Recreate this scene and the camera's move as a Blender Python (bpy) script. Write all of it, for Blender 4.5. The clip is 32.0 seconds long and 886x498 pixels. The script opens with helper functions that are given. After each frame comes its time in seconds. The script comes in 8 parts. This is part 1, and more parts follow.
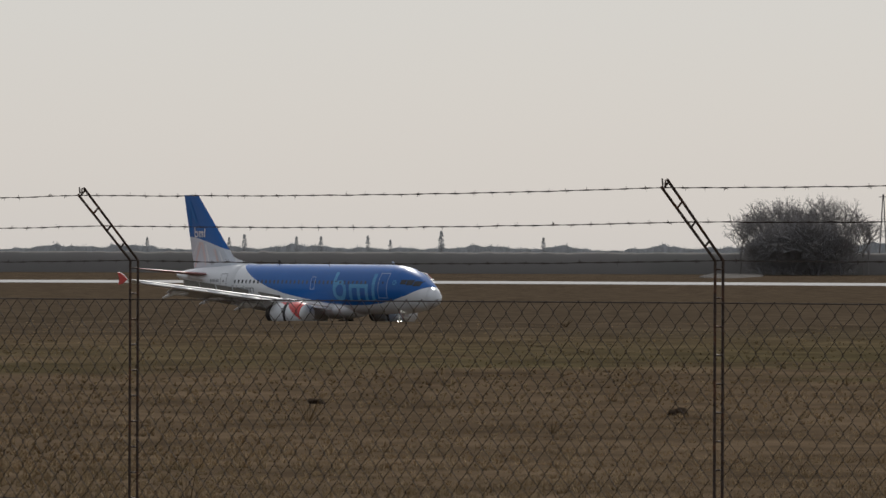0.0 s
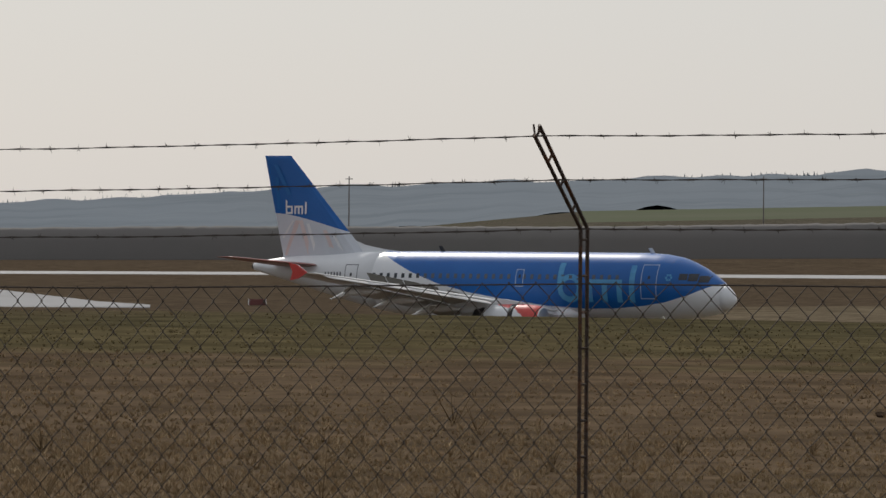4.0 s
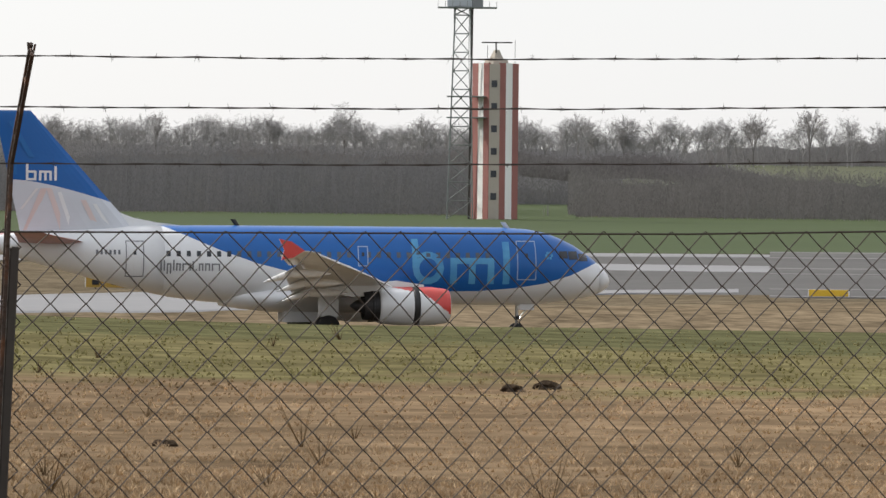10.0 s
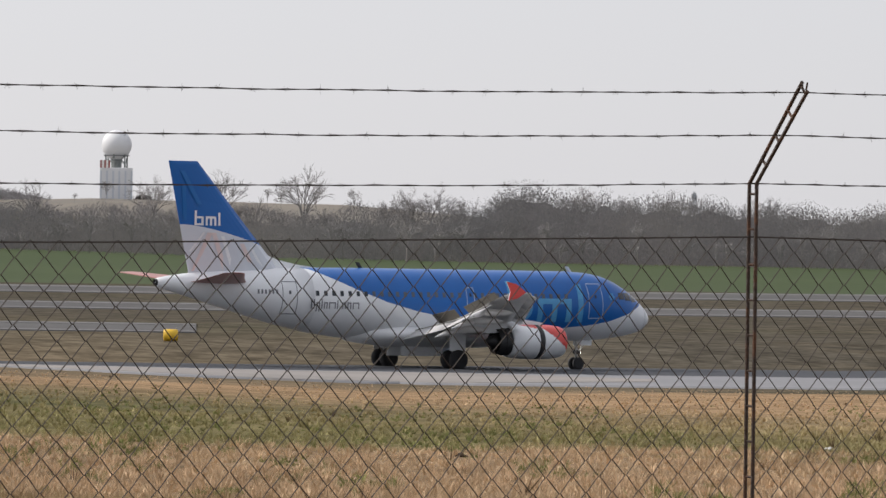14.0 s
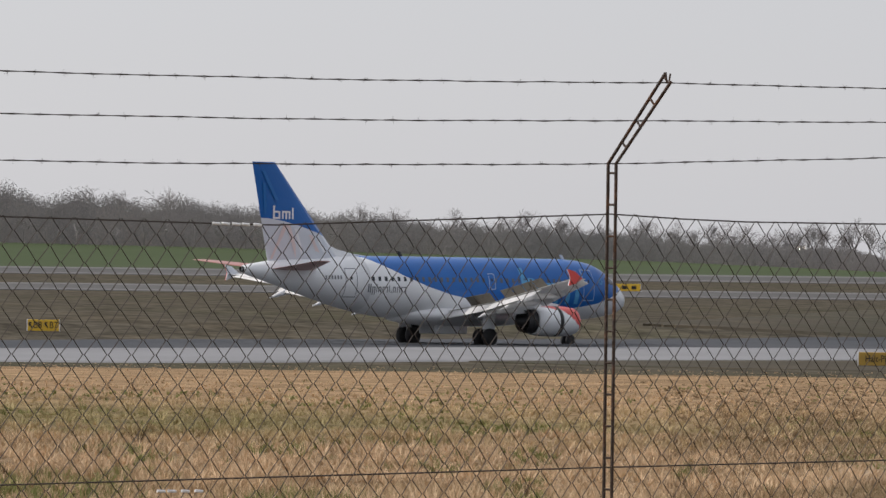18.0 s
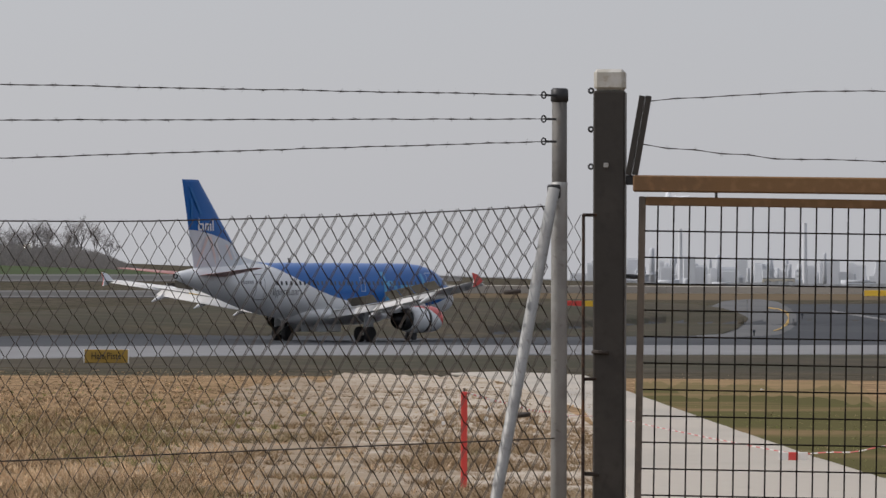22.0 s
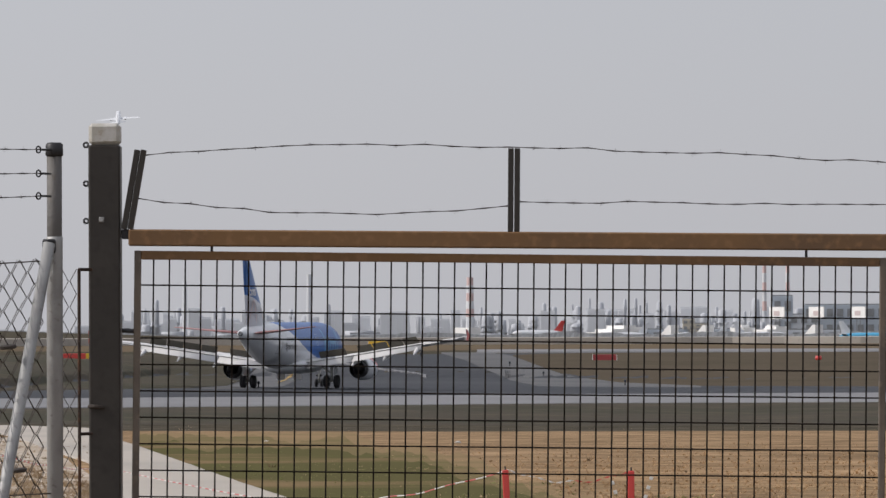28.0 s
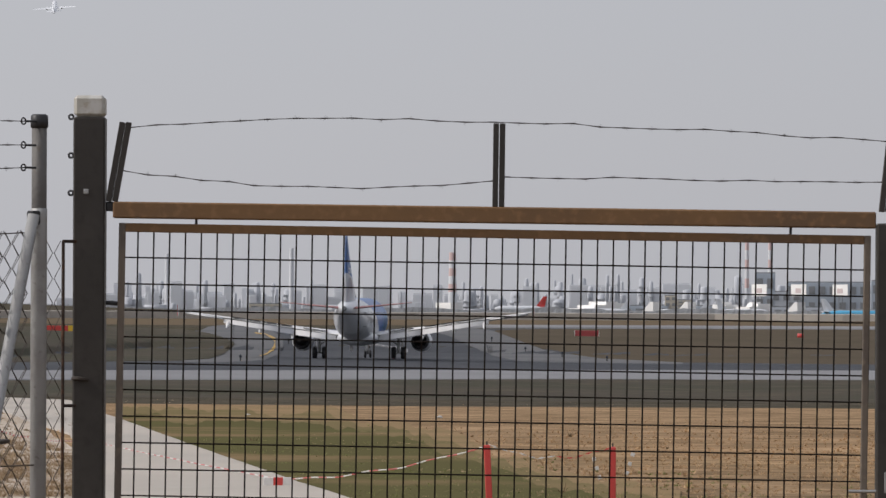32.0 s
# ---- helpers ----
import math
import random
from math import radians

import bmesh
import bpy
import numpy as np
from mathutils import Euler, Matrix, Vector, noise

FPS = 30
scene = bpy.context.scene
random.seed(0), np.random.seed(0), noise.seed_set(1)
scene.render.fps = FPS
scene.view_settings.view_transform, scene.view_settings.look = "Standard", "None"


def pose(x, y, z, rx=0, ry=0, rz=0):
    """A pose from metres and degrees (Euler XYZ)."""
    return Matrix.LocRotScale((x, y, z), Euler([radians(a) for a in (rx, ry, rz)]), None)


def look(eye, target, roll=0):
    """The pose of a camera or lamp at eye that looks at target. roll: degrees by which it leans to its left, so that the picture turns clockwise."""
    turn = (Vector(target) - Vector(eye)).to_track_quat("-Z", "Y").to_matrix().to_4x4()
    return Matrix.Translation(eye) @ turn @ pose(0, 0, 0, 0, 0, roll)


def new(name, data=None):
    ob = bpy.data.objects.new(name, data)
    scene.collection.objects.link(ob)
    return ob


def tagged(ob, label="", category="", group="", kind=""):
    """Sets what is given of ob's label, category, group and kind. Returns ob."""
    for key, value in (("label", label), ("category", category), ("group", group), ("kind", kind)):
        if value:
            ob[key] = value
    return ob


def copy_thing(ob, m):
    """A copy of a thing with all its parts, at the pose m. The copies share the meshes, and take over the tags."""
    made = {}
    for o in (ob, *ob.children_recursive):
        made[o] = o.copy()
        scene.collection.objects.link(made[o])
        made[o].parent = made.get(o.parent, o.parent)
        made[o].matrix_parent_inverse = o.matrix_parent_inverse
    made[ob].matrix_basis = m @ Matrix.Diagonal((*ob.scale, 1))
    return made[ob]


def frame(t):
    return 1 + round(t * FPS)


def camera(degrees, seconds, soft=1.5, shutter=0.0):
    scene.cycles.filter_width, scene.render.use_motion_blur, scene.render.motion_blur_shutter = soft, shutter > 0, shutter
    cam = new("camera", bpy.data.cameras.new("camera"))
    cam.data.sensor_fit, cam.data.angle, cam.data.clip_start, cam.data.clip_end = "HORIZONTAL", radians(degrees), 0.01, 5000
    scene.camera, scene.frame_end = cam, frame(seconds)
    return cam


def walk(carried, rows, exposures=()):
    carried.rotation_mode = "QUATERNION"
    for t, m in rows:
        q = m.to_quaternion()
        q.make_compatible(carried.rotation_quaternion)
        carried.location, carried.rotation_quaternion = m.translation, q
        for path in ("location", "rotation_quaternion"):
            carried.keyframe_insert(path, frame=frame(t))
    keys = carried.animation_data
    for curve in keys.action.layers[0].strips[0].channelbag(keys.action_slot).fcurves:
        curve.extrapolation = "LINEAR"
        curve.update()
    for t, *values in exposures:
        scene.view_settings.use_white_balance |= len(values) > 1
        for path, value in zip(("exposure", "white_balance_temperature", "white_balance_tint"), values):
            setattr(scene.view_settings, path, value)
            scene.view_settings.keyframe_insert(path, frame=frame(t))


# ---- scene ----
# The eye stands at (0, 0, EYE); x runs along the fence, y across the airfield, z = 0 is the runway.
EYE = 5.2
cam = camera(8.666, 32.0, soft=1.5)

# seconds, heading to the right, tilt up, lean (degrees), step aside and up (metres)
PATH = [
    (0, -49.314, 0.029, 0.206, -0.007, -0.013),
    (0.5, -47.816, -0.090, 0.282, 0.016, -0.011),
    (1, -45.919, 0.026, 0.358, 0.040, -0.011),
    (1.5, -42.512, 0.424, 0.385, -0.005, -0.012),
    (2, -41.466, 0.368, 0.389, -0.013, 0.004),
    (2.5, -38.395, 0.385, 0.500, -0.009, -0.008),
    (3, -36.202, 0.387, 0.677, -0.014, -0.018),
    (3.5, -33.742, 0.115, 0.591, 0.001, -0.014),
    (5.5, -21.093, 0.013, 0.822, -0.016, 0.006),
    (6, -16.035, 0.127, 1.363, 0.003, 0.002),
    (6.5, -12.990, 0.089, 1.034, -0.000, 0.000),
    (7, -7.782, 0.075, 1.111, 0.006, 0.001),
    (7.5, -5.428, 0.065, 0.919, 0.007, 0.005),
    (8, -1.143, 0.258, 0.989, -0.005, 0.002),
    (8.5, 1.412, 0.029, 0.967, 0.005, -0.002),
    (9, 5.549, -0.146, 0.954, -0.001, 0.008),
    (9.5, 8.325, -0.046, 0.584, 0.006, -0.002),
    (10, 12.300, -0.005, 0.614, 0.012, -0.005),
    (10.5, 14.871, 0.038, 0.586, 0.000, -0.000),
    (11, 17.439, 0.051, 0.715, -0.004, -0.006),
    (11.5, 20.128, 0.022, 0.443, -0.000, -0.000),
    (12, 21.992, 0.036, 0.364, 0.010, -0.002),
    (12.5, 23.763, 0.102, 0.489, 0.000, 0.000),
    (13, 25.748, 0.349, 0.791, -0.000, 0.000),
    (13.5, 27.694, 0.465, 0.665, -0.000, -0.000),
    (14, 29.410, 0.424, 0.822, -0.040, -0.006),
    (14.5, 31.203, 0.273, 0.764, -0.033, -0.007),
    (16.5, 35.921, 0.272, 1.033, 0.003, -0.002),
    (17, 37.317, 0.305, 1.026, -0.056, -0.004),
    (17.5, 38.240, 0.273, 0.943, -0.047, 0.002),
    (18, 39.234, 0.274, 0.859, -0.038, -0.001),
    (18.5, 40.491, 0.309, 0.987, -0.033, 0.000),
    (19, 42.037, 0.520, 0.742, -0.018, -0.009),
    (19.5, 42.679, 0.650, 0.385, -0.025, -0.002),
    (20, 43.210, 0.609, 0.499, -0.013, -0.007),
    (20.5, 44.056, 0.705, 0.482, -0.014, -0.005),
    (21, 45.027, 0.573, 0.501, -0.007, -0.005),
    (21.5, 46.242, 0.435, 0.258, 0.001, -0.003),
    (22, 46.812, 0.320, 0.149, 0.009, -0.001),
    (22.5, 47.703, 0.185, 0.476, 0.012, -0.006),
    (23, 48.437, 0.423, 0.607, 0.015, -0.010),
    (23.5, 49.372, 0.435, 0.300, 0.020, -0.005),
    (24, 50.042, 0.152, 0.053, 0.025, 0.001),
    (24.5, 50.233, -0.157, -0.193, 0.026, 0.002),
    (26.5, 50.915, 0.627, 0.188, 0.031, 0.006),
    (27, 51.115, 0.467, 0.127, 0.034, 0.006),
    (27.5, 51.468, 0.542, -0.304, 0.037, 0.006),
    (28, 51.667, 0.826, -0.217, 0.040, 0.006),
    (28.5, 51.690, 0.809, -0.236, 0.039, 0.006),
    (29, 51.718, 0.509, 0.008, 0.038, 0.006),
    (29.5, 51.763, 0.396, 0.070, 0.038, 0.006),
    (30, 51.870, 0.662, 0.111, 0.037, 0.006),
    (30.5, 51.975, 0.700, 0.159, 0.036, 0.006),
    (31, 51.993, 0.590, 0.148, 0.036, 0.005),
    (31.5, 52.036, 0.602, 0.204, 0.035, 0.005),
    (32, 51.836, 0.580, 0.209, 0.034, 0.005),
]

def view(yaw, tilt, lean, aside, up):
    a, b = radians(yaw), radians(tilt)
    eye = Vector((aside * math.cos(a), -aside * math.sin(a), EYE + up))
    way = Vector((math.sin(a) * math.cos(b), math.cos(a) * math.cos(b), math.sin(b)))
    return look(eye, eye + way * 10, lean)


walk(cam, [(t, view(*row)) for t, *row in PATH], exposures=[
    (0, -0.40, 6450, 10), (1, -.22, 6450, 10), (2, -0.34, 6450, 10), (3.5, -.38, 6500, 10), (5.5, .28, 6500, 10), (7, 0.33, 6550, 10), (9, 0.41, 6550, 10), (10, .51, 6540, 10.5), (11, .56, 6520, 11), (12, 0.58, 6500, 11),
    (13, 0.45, 6480, 12.5), (14, .25, 6450, 13.5), (15, 0.18, 6450, 13), (17, .14, 6450, 13), (18, .11, 6450, 13), (20, -0.15, 6400, 13), (21, -.22, 6390, 13), (22, -.15, 6370, 13), (24, -0.06, 6340, 13.5), (28, -.10, 6330, 14), (29, -.20, 6330, 14), (30, -.15, 6330, 14), (31, -.17, 6330, 14), (32, -.16, 6320, 14)])

# ---- light: a hazy spring sky, the sun high on the left, beyond the field
SUN_AZ, SUN_EL = -46.0, 38.0
world = bpy.data.worlds.new("sky")
scene.world = world
world.use_nodes = True
wn, wl = world.node_tree.nodes, world.node_tree.links
sky = wn.new("ShaderNodeTexSky")
sky.sky_type, sky.sun_disc = "NISHITA", False
sky.sun_elevation, sky.sun_rotation = radians(SUN_EL), radians(SUN_AZ)
sky.air_density, sky.dust_density, sky.ozone_density, sky.altitude = 1.0, 1.5, 1.0, 180
veil = wn.new("ShaderNodeMix")  # thin white haze over the whole sky
veil.data_type = "RGBA"
veil.inputs[0].default_value = 0.78
way = wn.new("ShaderNodeTexCoord")  # the haze is brighter towards the sun
facing = wn.new("ShaderNodeVectorMath")
facing.operation = "DOT_PRODUCT"
facing.inputs[1].default_value = (math.sin(radians(SUN_AZ)) * math.cos(radians(SUN_EL)), math.cos(radians(SUN_AZ)) * math.cos(radians(SUN_EL)), math.sin(radians(SUN_EL)))
wl.new(way.outputs["Generated"], facing.inputs[0])
glow = wn.new("ShaderNodeMapRange")
glow.inputs[1].default_value, glow.inputs[2].default_value = -1, 1
wl.new(facing.outputs["Value"], glow.inputs[0])
haze = wn.new("ShaderNodeMix")
haze.data_type = "RGBA"
haze.inputs[6].default_value, haze.inputs[7].default_value = (5.2, 5.35, 5.75, 1), (10.4, 10.45, 10.6, 1)
wl.new(glow.outputs[0], haze.inputs[0])
wl.new(haze.outputs[2], veil.inputs[7])
wl.new(sky.outputs[0], veil.inputs[6])
wl.new(veil.outputs[2], wn["Background"].inputs[0])
wn["Background"].inputs[1].default_value = 0.08
sun = new("sun", bpy.data.lights.new("sun", "SUN"))
sun.data.energy, sun.data.angle, sun.data.color = 2.6, radians(1.2), (1.0, 0.95, 0.87)
sa, se = radians(SUN_AZ), radians(SUN_EL)
sun.matrix_world = look((math.sin(sa) * math.cos(se) * 50, math.cos(sa) * math.cos(se) * 50, math.sin(se) * 50), (0, 0, 0))


# ---- materials
def mat(name, base, rough=0.8, metal=0.0, spots=(), bump=0.0, bump_scale=8.0, coat=0.0, per_piece=0.0, spec=0.5, rings=(), after=()):
    """A surface: base colour, then spots (scale, colour, threshold, softness, amount) of noise in metres, and relief."""
    m = bpy.data.materials.new(name)
    m.use_nodes = True
    nt = m.node_tree
    b = nt.nodes["Principled BSDF"]
    b.inputs["Roughness"].default_value = rough
    b.inputs["Metallic"].default_value = metal
    b.inputs["Specular IOR Level"].default_value = spec
    b.inputs["Coat Weight"].default_value = coat
    tc = nt.nodes.new("ShaderNodeTexCoord")
    col = nt.nodes.new("ShaderNodeRGB")
    col.outputs[0].default_value = (*base, 1)
    out = col.outputs[0]
    for scale, colour, low, soft, amount in spots:
        n = nt.nodes.new("ShaderNodeTexNoise")
        n.inputs["Scale"].default_value, n.inputs["Detail"].default_value = scale, 4
        nt.links.new(tc.outputs["Object"], n.inputs["Vector"])
        r = nt.nodes.new("ShaderNodeMapRange")
        r.inputs[1].default_value, r.inputs[2].default_value, r.inputs[4].default_value = low, low + soft, amount
        nt.links.new(n.outputs[0], r.inputs[0])
        mx = nt.nodes.new("ShaderNodeMix")
        mx.data_type = "RGBA"
        nt.links.new(r.outputs[0], mx.inputs[0])
        nt.links.new(out, mx.inputs[6])
        mx.inputs[7].default_value = (*colour, 1)
        out = mx.outputs[2]
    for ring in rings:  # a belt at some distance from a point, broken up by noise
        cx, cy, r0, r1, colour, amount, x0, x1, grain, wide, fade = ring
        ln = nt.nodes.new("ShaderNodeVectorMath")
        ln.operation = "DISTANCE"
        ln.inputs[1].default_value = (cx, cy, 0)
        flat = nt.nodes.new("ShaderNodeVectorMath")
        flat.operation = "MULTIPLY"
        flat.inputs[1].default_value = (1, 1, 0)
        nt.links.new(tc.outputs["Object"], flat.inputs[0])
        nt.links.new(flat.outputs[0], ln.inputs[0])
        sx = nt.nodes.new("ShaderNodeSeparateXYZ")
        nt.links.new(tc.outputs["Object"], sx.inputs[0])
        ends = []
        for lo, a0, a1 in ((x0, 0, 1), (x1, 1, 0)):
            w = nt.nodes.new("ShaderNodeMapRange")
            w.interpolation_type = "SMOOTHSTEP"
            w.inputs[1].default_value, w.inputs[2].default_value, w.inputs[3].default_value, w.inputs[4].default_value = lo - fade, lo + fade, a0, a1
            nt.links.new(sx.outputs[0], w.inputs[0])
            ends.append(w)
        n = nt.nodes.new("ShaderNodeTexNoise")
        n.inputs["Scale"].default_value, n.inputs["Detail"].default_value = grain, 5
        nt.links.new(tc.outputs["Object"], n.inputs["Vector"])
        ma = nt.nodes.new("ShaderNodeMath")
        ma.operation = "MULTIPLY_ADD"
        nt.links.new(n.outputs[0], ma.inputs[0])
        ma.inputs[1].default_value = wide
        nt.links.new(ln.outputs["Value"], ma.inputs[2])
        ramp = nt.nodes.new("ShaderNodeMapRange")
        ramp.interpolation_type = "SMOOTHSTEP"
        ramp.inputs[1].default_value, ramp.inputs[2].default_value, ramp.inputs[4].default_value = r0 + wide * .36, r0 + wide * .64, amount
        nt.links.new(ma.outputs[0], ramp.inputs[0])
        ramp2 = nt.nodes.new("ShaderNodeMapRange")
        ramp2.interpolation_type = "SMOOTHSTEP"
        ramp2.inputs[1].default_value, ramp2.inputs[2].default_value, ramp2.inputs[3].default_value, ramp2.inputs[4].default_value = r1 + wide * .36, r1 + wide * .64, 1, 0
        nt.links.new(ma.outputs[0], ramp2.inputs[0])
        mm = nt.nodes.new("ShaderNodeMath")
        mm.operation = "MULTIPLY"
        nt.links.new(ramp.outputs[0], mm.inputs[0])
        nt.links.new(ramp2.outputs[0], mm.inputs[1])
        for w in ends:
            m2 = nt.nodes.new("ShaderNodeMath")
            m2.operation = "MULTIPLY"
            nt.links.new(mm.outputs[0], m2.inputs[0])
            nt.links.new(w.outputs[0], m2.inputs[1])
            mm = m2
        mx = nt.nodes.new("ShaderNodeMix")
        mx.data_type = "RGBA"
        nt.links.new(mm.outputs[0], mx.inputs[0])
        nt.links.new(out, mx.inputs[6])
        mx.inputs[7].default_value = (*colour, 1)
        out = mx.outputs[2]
    for scale, mid, swing in after:  # lighter and darker clumps over everything
        n = nt.nodes.new("ShaderNodeTexNoise")
        n.inputs["Scale"].default_value, n.inputs["Detail"].default_value = scale, 3
        nt.links.new(tc.outputs["Object"], n.inputs["Vector"])
        r = nt.nodes.new("ShaderNodeMapRange")
        r.inputs[1].default_value, r.inputs[2].default_value, r.inputs[3].default_value, r.inputs[4].default_value = .35, .65, mid - swing, mid + swing
        nt.links.new(n.outputs[0], r.inputs[0])
        hs = nt.nodes.new("ShaderNodeHueSaturation")
        nt.links.new(r.outputs[0], hs.inputs["Value"])
        nt.links.new(out, hs.inputs["Color"])
        out = hs.outputs[0]
    if per_piece:
        g = nt.nodes.new("ShaderNodeNewGeometry")
        hs = nt.nodes.new("ShaderNodeHueSaturation")
        r = nt.nodes.new("ShaderNodeMapRange")
        r.inputs[3].default_value, r.inputs[4].default_value = 1 - per_piece, 1 + per_piece
        nt.links.new(g.outputs["Random Per Island"], r.inputs[0])
        nt.links.new(r.outputs[0], hs.inputs["Value"])
        nt.links.new(out, hs.inputs["Color"])
        out = hs.outputs[0]
    nt.links.new(out, b.inputs["Base Color"])
    if bump:
        n = nt.nodes.new("ShaderNodeTexNoise")
        n.inputs["Scale"].default_value, n.inputs["Detail"].default_value = bump_scale, 5
        nt.links.new(tc.outputs["Object"], n.inputs["Vector"])
        bp = nt.nodes.new("ShaderNodeBump")
        bp.inputs["Strength"].default_value, bp.inputs["Distance"].default_value = bump, 0.05
        nt.links.new(n.outputs[0], bp.inputs["Height"])
        nt.links.new(bp.outputs[0], b.inputs["Normal"])
    return m


NEARG = (0, 0, -300, 160, (0.27, 0.19, 0.115), .85, -900, 900, .1, 30, 10)
GREEN_AND_SHADE = [(150, 430, -90, 140, (0.165, 0.135, 0.092), .8, -900, 175, .05, 60, 35), (40, 425, -90, 125, (0.15, 0.122, 0.084), .8, -30, 900, .05, 60, 40), NEARG]
# the belt west of x = 12 puts backlit grass shade into the ground colour
GREEN_AND_SHADE += [(0, 0, -300, 262, (0.37, 0.25, 0.145), .8, 85, 900, .1, 10, 22), (0, 0, -300, 1500, (0.084, 0.061, 0.041), .85, -900, 12, .1, 10, 45), (105, 285, -90, 70, (0.19, 0.148, 0.098), .85, 20, 150, .05, 40, 25), (0, 0, 118, 215, (0.122, 0.126, 0.054), .66, -30, 84, .12, 60, 26), (0, 0, 125, 200, (0.07, 0.07, 0.028), .45, -112, -30, .12, 60, 25), (-100, 405, -90, 125, (0.15, 0.122, 0.084), .85, -900, 900, .05, 60, 10)]
# blades likewise: the western belt is backlit shade put into their colour
BLADE_GREEN_AND_SHADE = [(0, 0, -300, 500, (0.70, 0.51, 0.32), .55, 85, 900, .1, 10, 22), (0, 0, -300, 500, (0.30, 0.222, 0.13), .85, -900, 12, .1, 10, 45), (0, 0, 118, 215, (0.265, 0.275, 0.105), .72, -30, 84, .12, 60, 26), (0, 0, 125, 200, (0.15, 0.15, 0.066), .5, -112, -30, .12, 60, 25), (6760, -7370, -300, 9992, (0.46, 0.305, 0.165), .75, -900, 900, .3, 8, 10)]
M_GROUND = mat("dry_grass_ground", (0.094, 0.084, 0.066), 0.95, spots=[(0.02, (0.088, 0.084, 0.056), 0.5, 0.14, 0.6), (0.12, (0.12, 0.102, 0.074), 0.5, 0.2, 0.7)], bump=0.5, bump_scale=3, spec=0.0, rings=GREEN_AND_SHADE, after=[(0.3, 1.0, .24), (0.9, .92, .22)])
M_STRAW = mat("straw", (0.66, 0.48, 0.305), 0.9, spots=[(0.05, (0.33, 0.27, 0.12), 0.56, 0.1, 0.6), (0.12, (0.60, 0.45, 0.28), 0.52, 0.12, 0.6), (0.2, (0.30, 0.20, 0.11), 0.56, 0.1, 0.6)], per_piece=0.24, spec=0.0, rings=BLADE_GREEN_AND_SHADE)
M_GREENGRASS = mat("green_grass", (0.23, 0.24, 0.09), 0.9, spots=[(0.2, (0.32, 0.27, 0.14), 0.5, 0.15, 0.7)], per_piece=0.3, spec=0.0)
M_TURF = mat("olive_turf", (0.115, 0.105, 0.05), 0.95, spots=[(0.06, (0.24, 0.17, 0.096), 0.50, 0.10, 0.85), (0.25, (0.12, 0.115, 0.05), 0.52, 0.14, 0.7)], bump=0.5, bump_scale=3, spec=0.0)
M_TURFHALF = mat("half_dry_turf", (0.19, 0.152, 0.08), 0.95, spots=[(0.06, (0.26, 0.185, 0.105), 0.50, 0.10, 0.8), (0.25, (0.15, 0.135, 0.065), 0.52, 0.14, 0.7)], bump=0.5, bump_scale=3, spec=0.0)
M_TURFDRY = mat("dry_turf", (0.27, 0.195, 0.11), 0.95, spots=[(0.06, (0.31, 0.215, 0.125), 0.50, 0.10, 0.8), (0.25, (0.21, 0.165, 0.09), 0.52, 0.14, 0.7)], bump=0.5, bump_scale=3, spec=0.0)
M_FIELD = mat("winter_crop", (0.058, 0.079, 0.034), 0.95, spots=[(0.01, (0.066, 0.088, 0.038), 0.45, 0.2, 0.8), (0.2, (0.052, 0.072, 0.032), 0.5, 0.2, 0.5)], spec=0.1)
M_DARKFIELD = mat("mown_verge", (0.07, 0.06, 0.044), 0.95, spots=[(0.03, (0.056, 0.054, 0.036), 0.45, 0.1, 0.9), (0.15, (0.10, 0.082, 0.056), 0.52, 0.08, 0.7), (0.6, (0.05, 0.045, 0.03), 0.54, 0.08, 0.6)], bump=0.5, bump_scale=2, spec=0.1)
M_DRYVERGE = mat("dull_brown_grass", (0.108, 0.09, 0.068), 0.95, spots=[(0.03, (0.09, 0.078, 0.058), 0.45, 0.2, 0.8), (0.3, (0.13, 0.108, 0.078), 0.5, 0.2, 0.6)], spec=0.0)
M_TANFAR = mat("tan_dry_grass", (0.155, 0.122, 0.085), 0.95, spots=[(0.01, (0.13, 0.105, 0.075), 0.45, 0.2, 0.8), (0.1, (0.175, 0.135, 0.09), 0.5, 0.2, 0.6)], spec=0.0)
M_CONCRETE = mat("concrete", (0.46, 0.415, 0.355), 0.85, spots=[(0.05, (0.36, 0.33, 0.29), 0.45, 0.2, 0.8), (0.8, (0.47, 0.435, 0.385), 0.5, 0.2, 0.5), (3.0, (0.33, 0.31, 0.28), 0.62, 0.1, 0.6)], bump=0.2, bump_scale=6)
M_PALE = mat("worn_concrete", (0.222, 0.223, 0.23), 0.85, spots=[(0.03, (0.19, 0.19, 0.195), 0.45, 0.2, 0.8), (0.4, (0.26, 0.26, 0.262), 0.5, 0.2, 0.5)], spec=0.3)
M_WARMPALE = mat("warm_pale_concrete", (0.29, 0.27, 0.25), 0.9, spots=[(0.05, (0.24, 0.225, 0.21), 0.45, 0.2, 0.8), (0.4, (0.32, 0.30, 0.28), 0.5, 0.2, 0.5)], spec=0.1)
M_ASPHALT = mat("asphalt", (0.055, 0.059, 0.067), 0.85, spots=[(0.02, (0.07, 0.073, 0.08), 0.45, 0.2, 0.8), (0.5, (0.042, 0.043, 0.048), 0.5, 0.2, 0.5)], spec=0.15)
M_TAXI = mat("taxiway_asphalt", (0.10, 0.097, 0.095), 0.9, spots=[(0.02, (0.12, 0.117, 0.113), 0.45, 0.2, 0.8), (0.3, (0.08, 0.078, 0.078), 0.5, 0.2, 0.5)], spec=0.1)
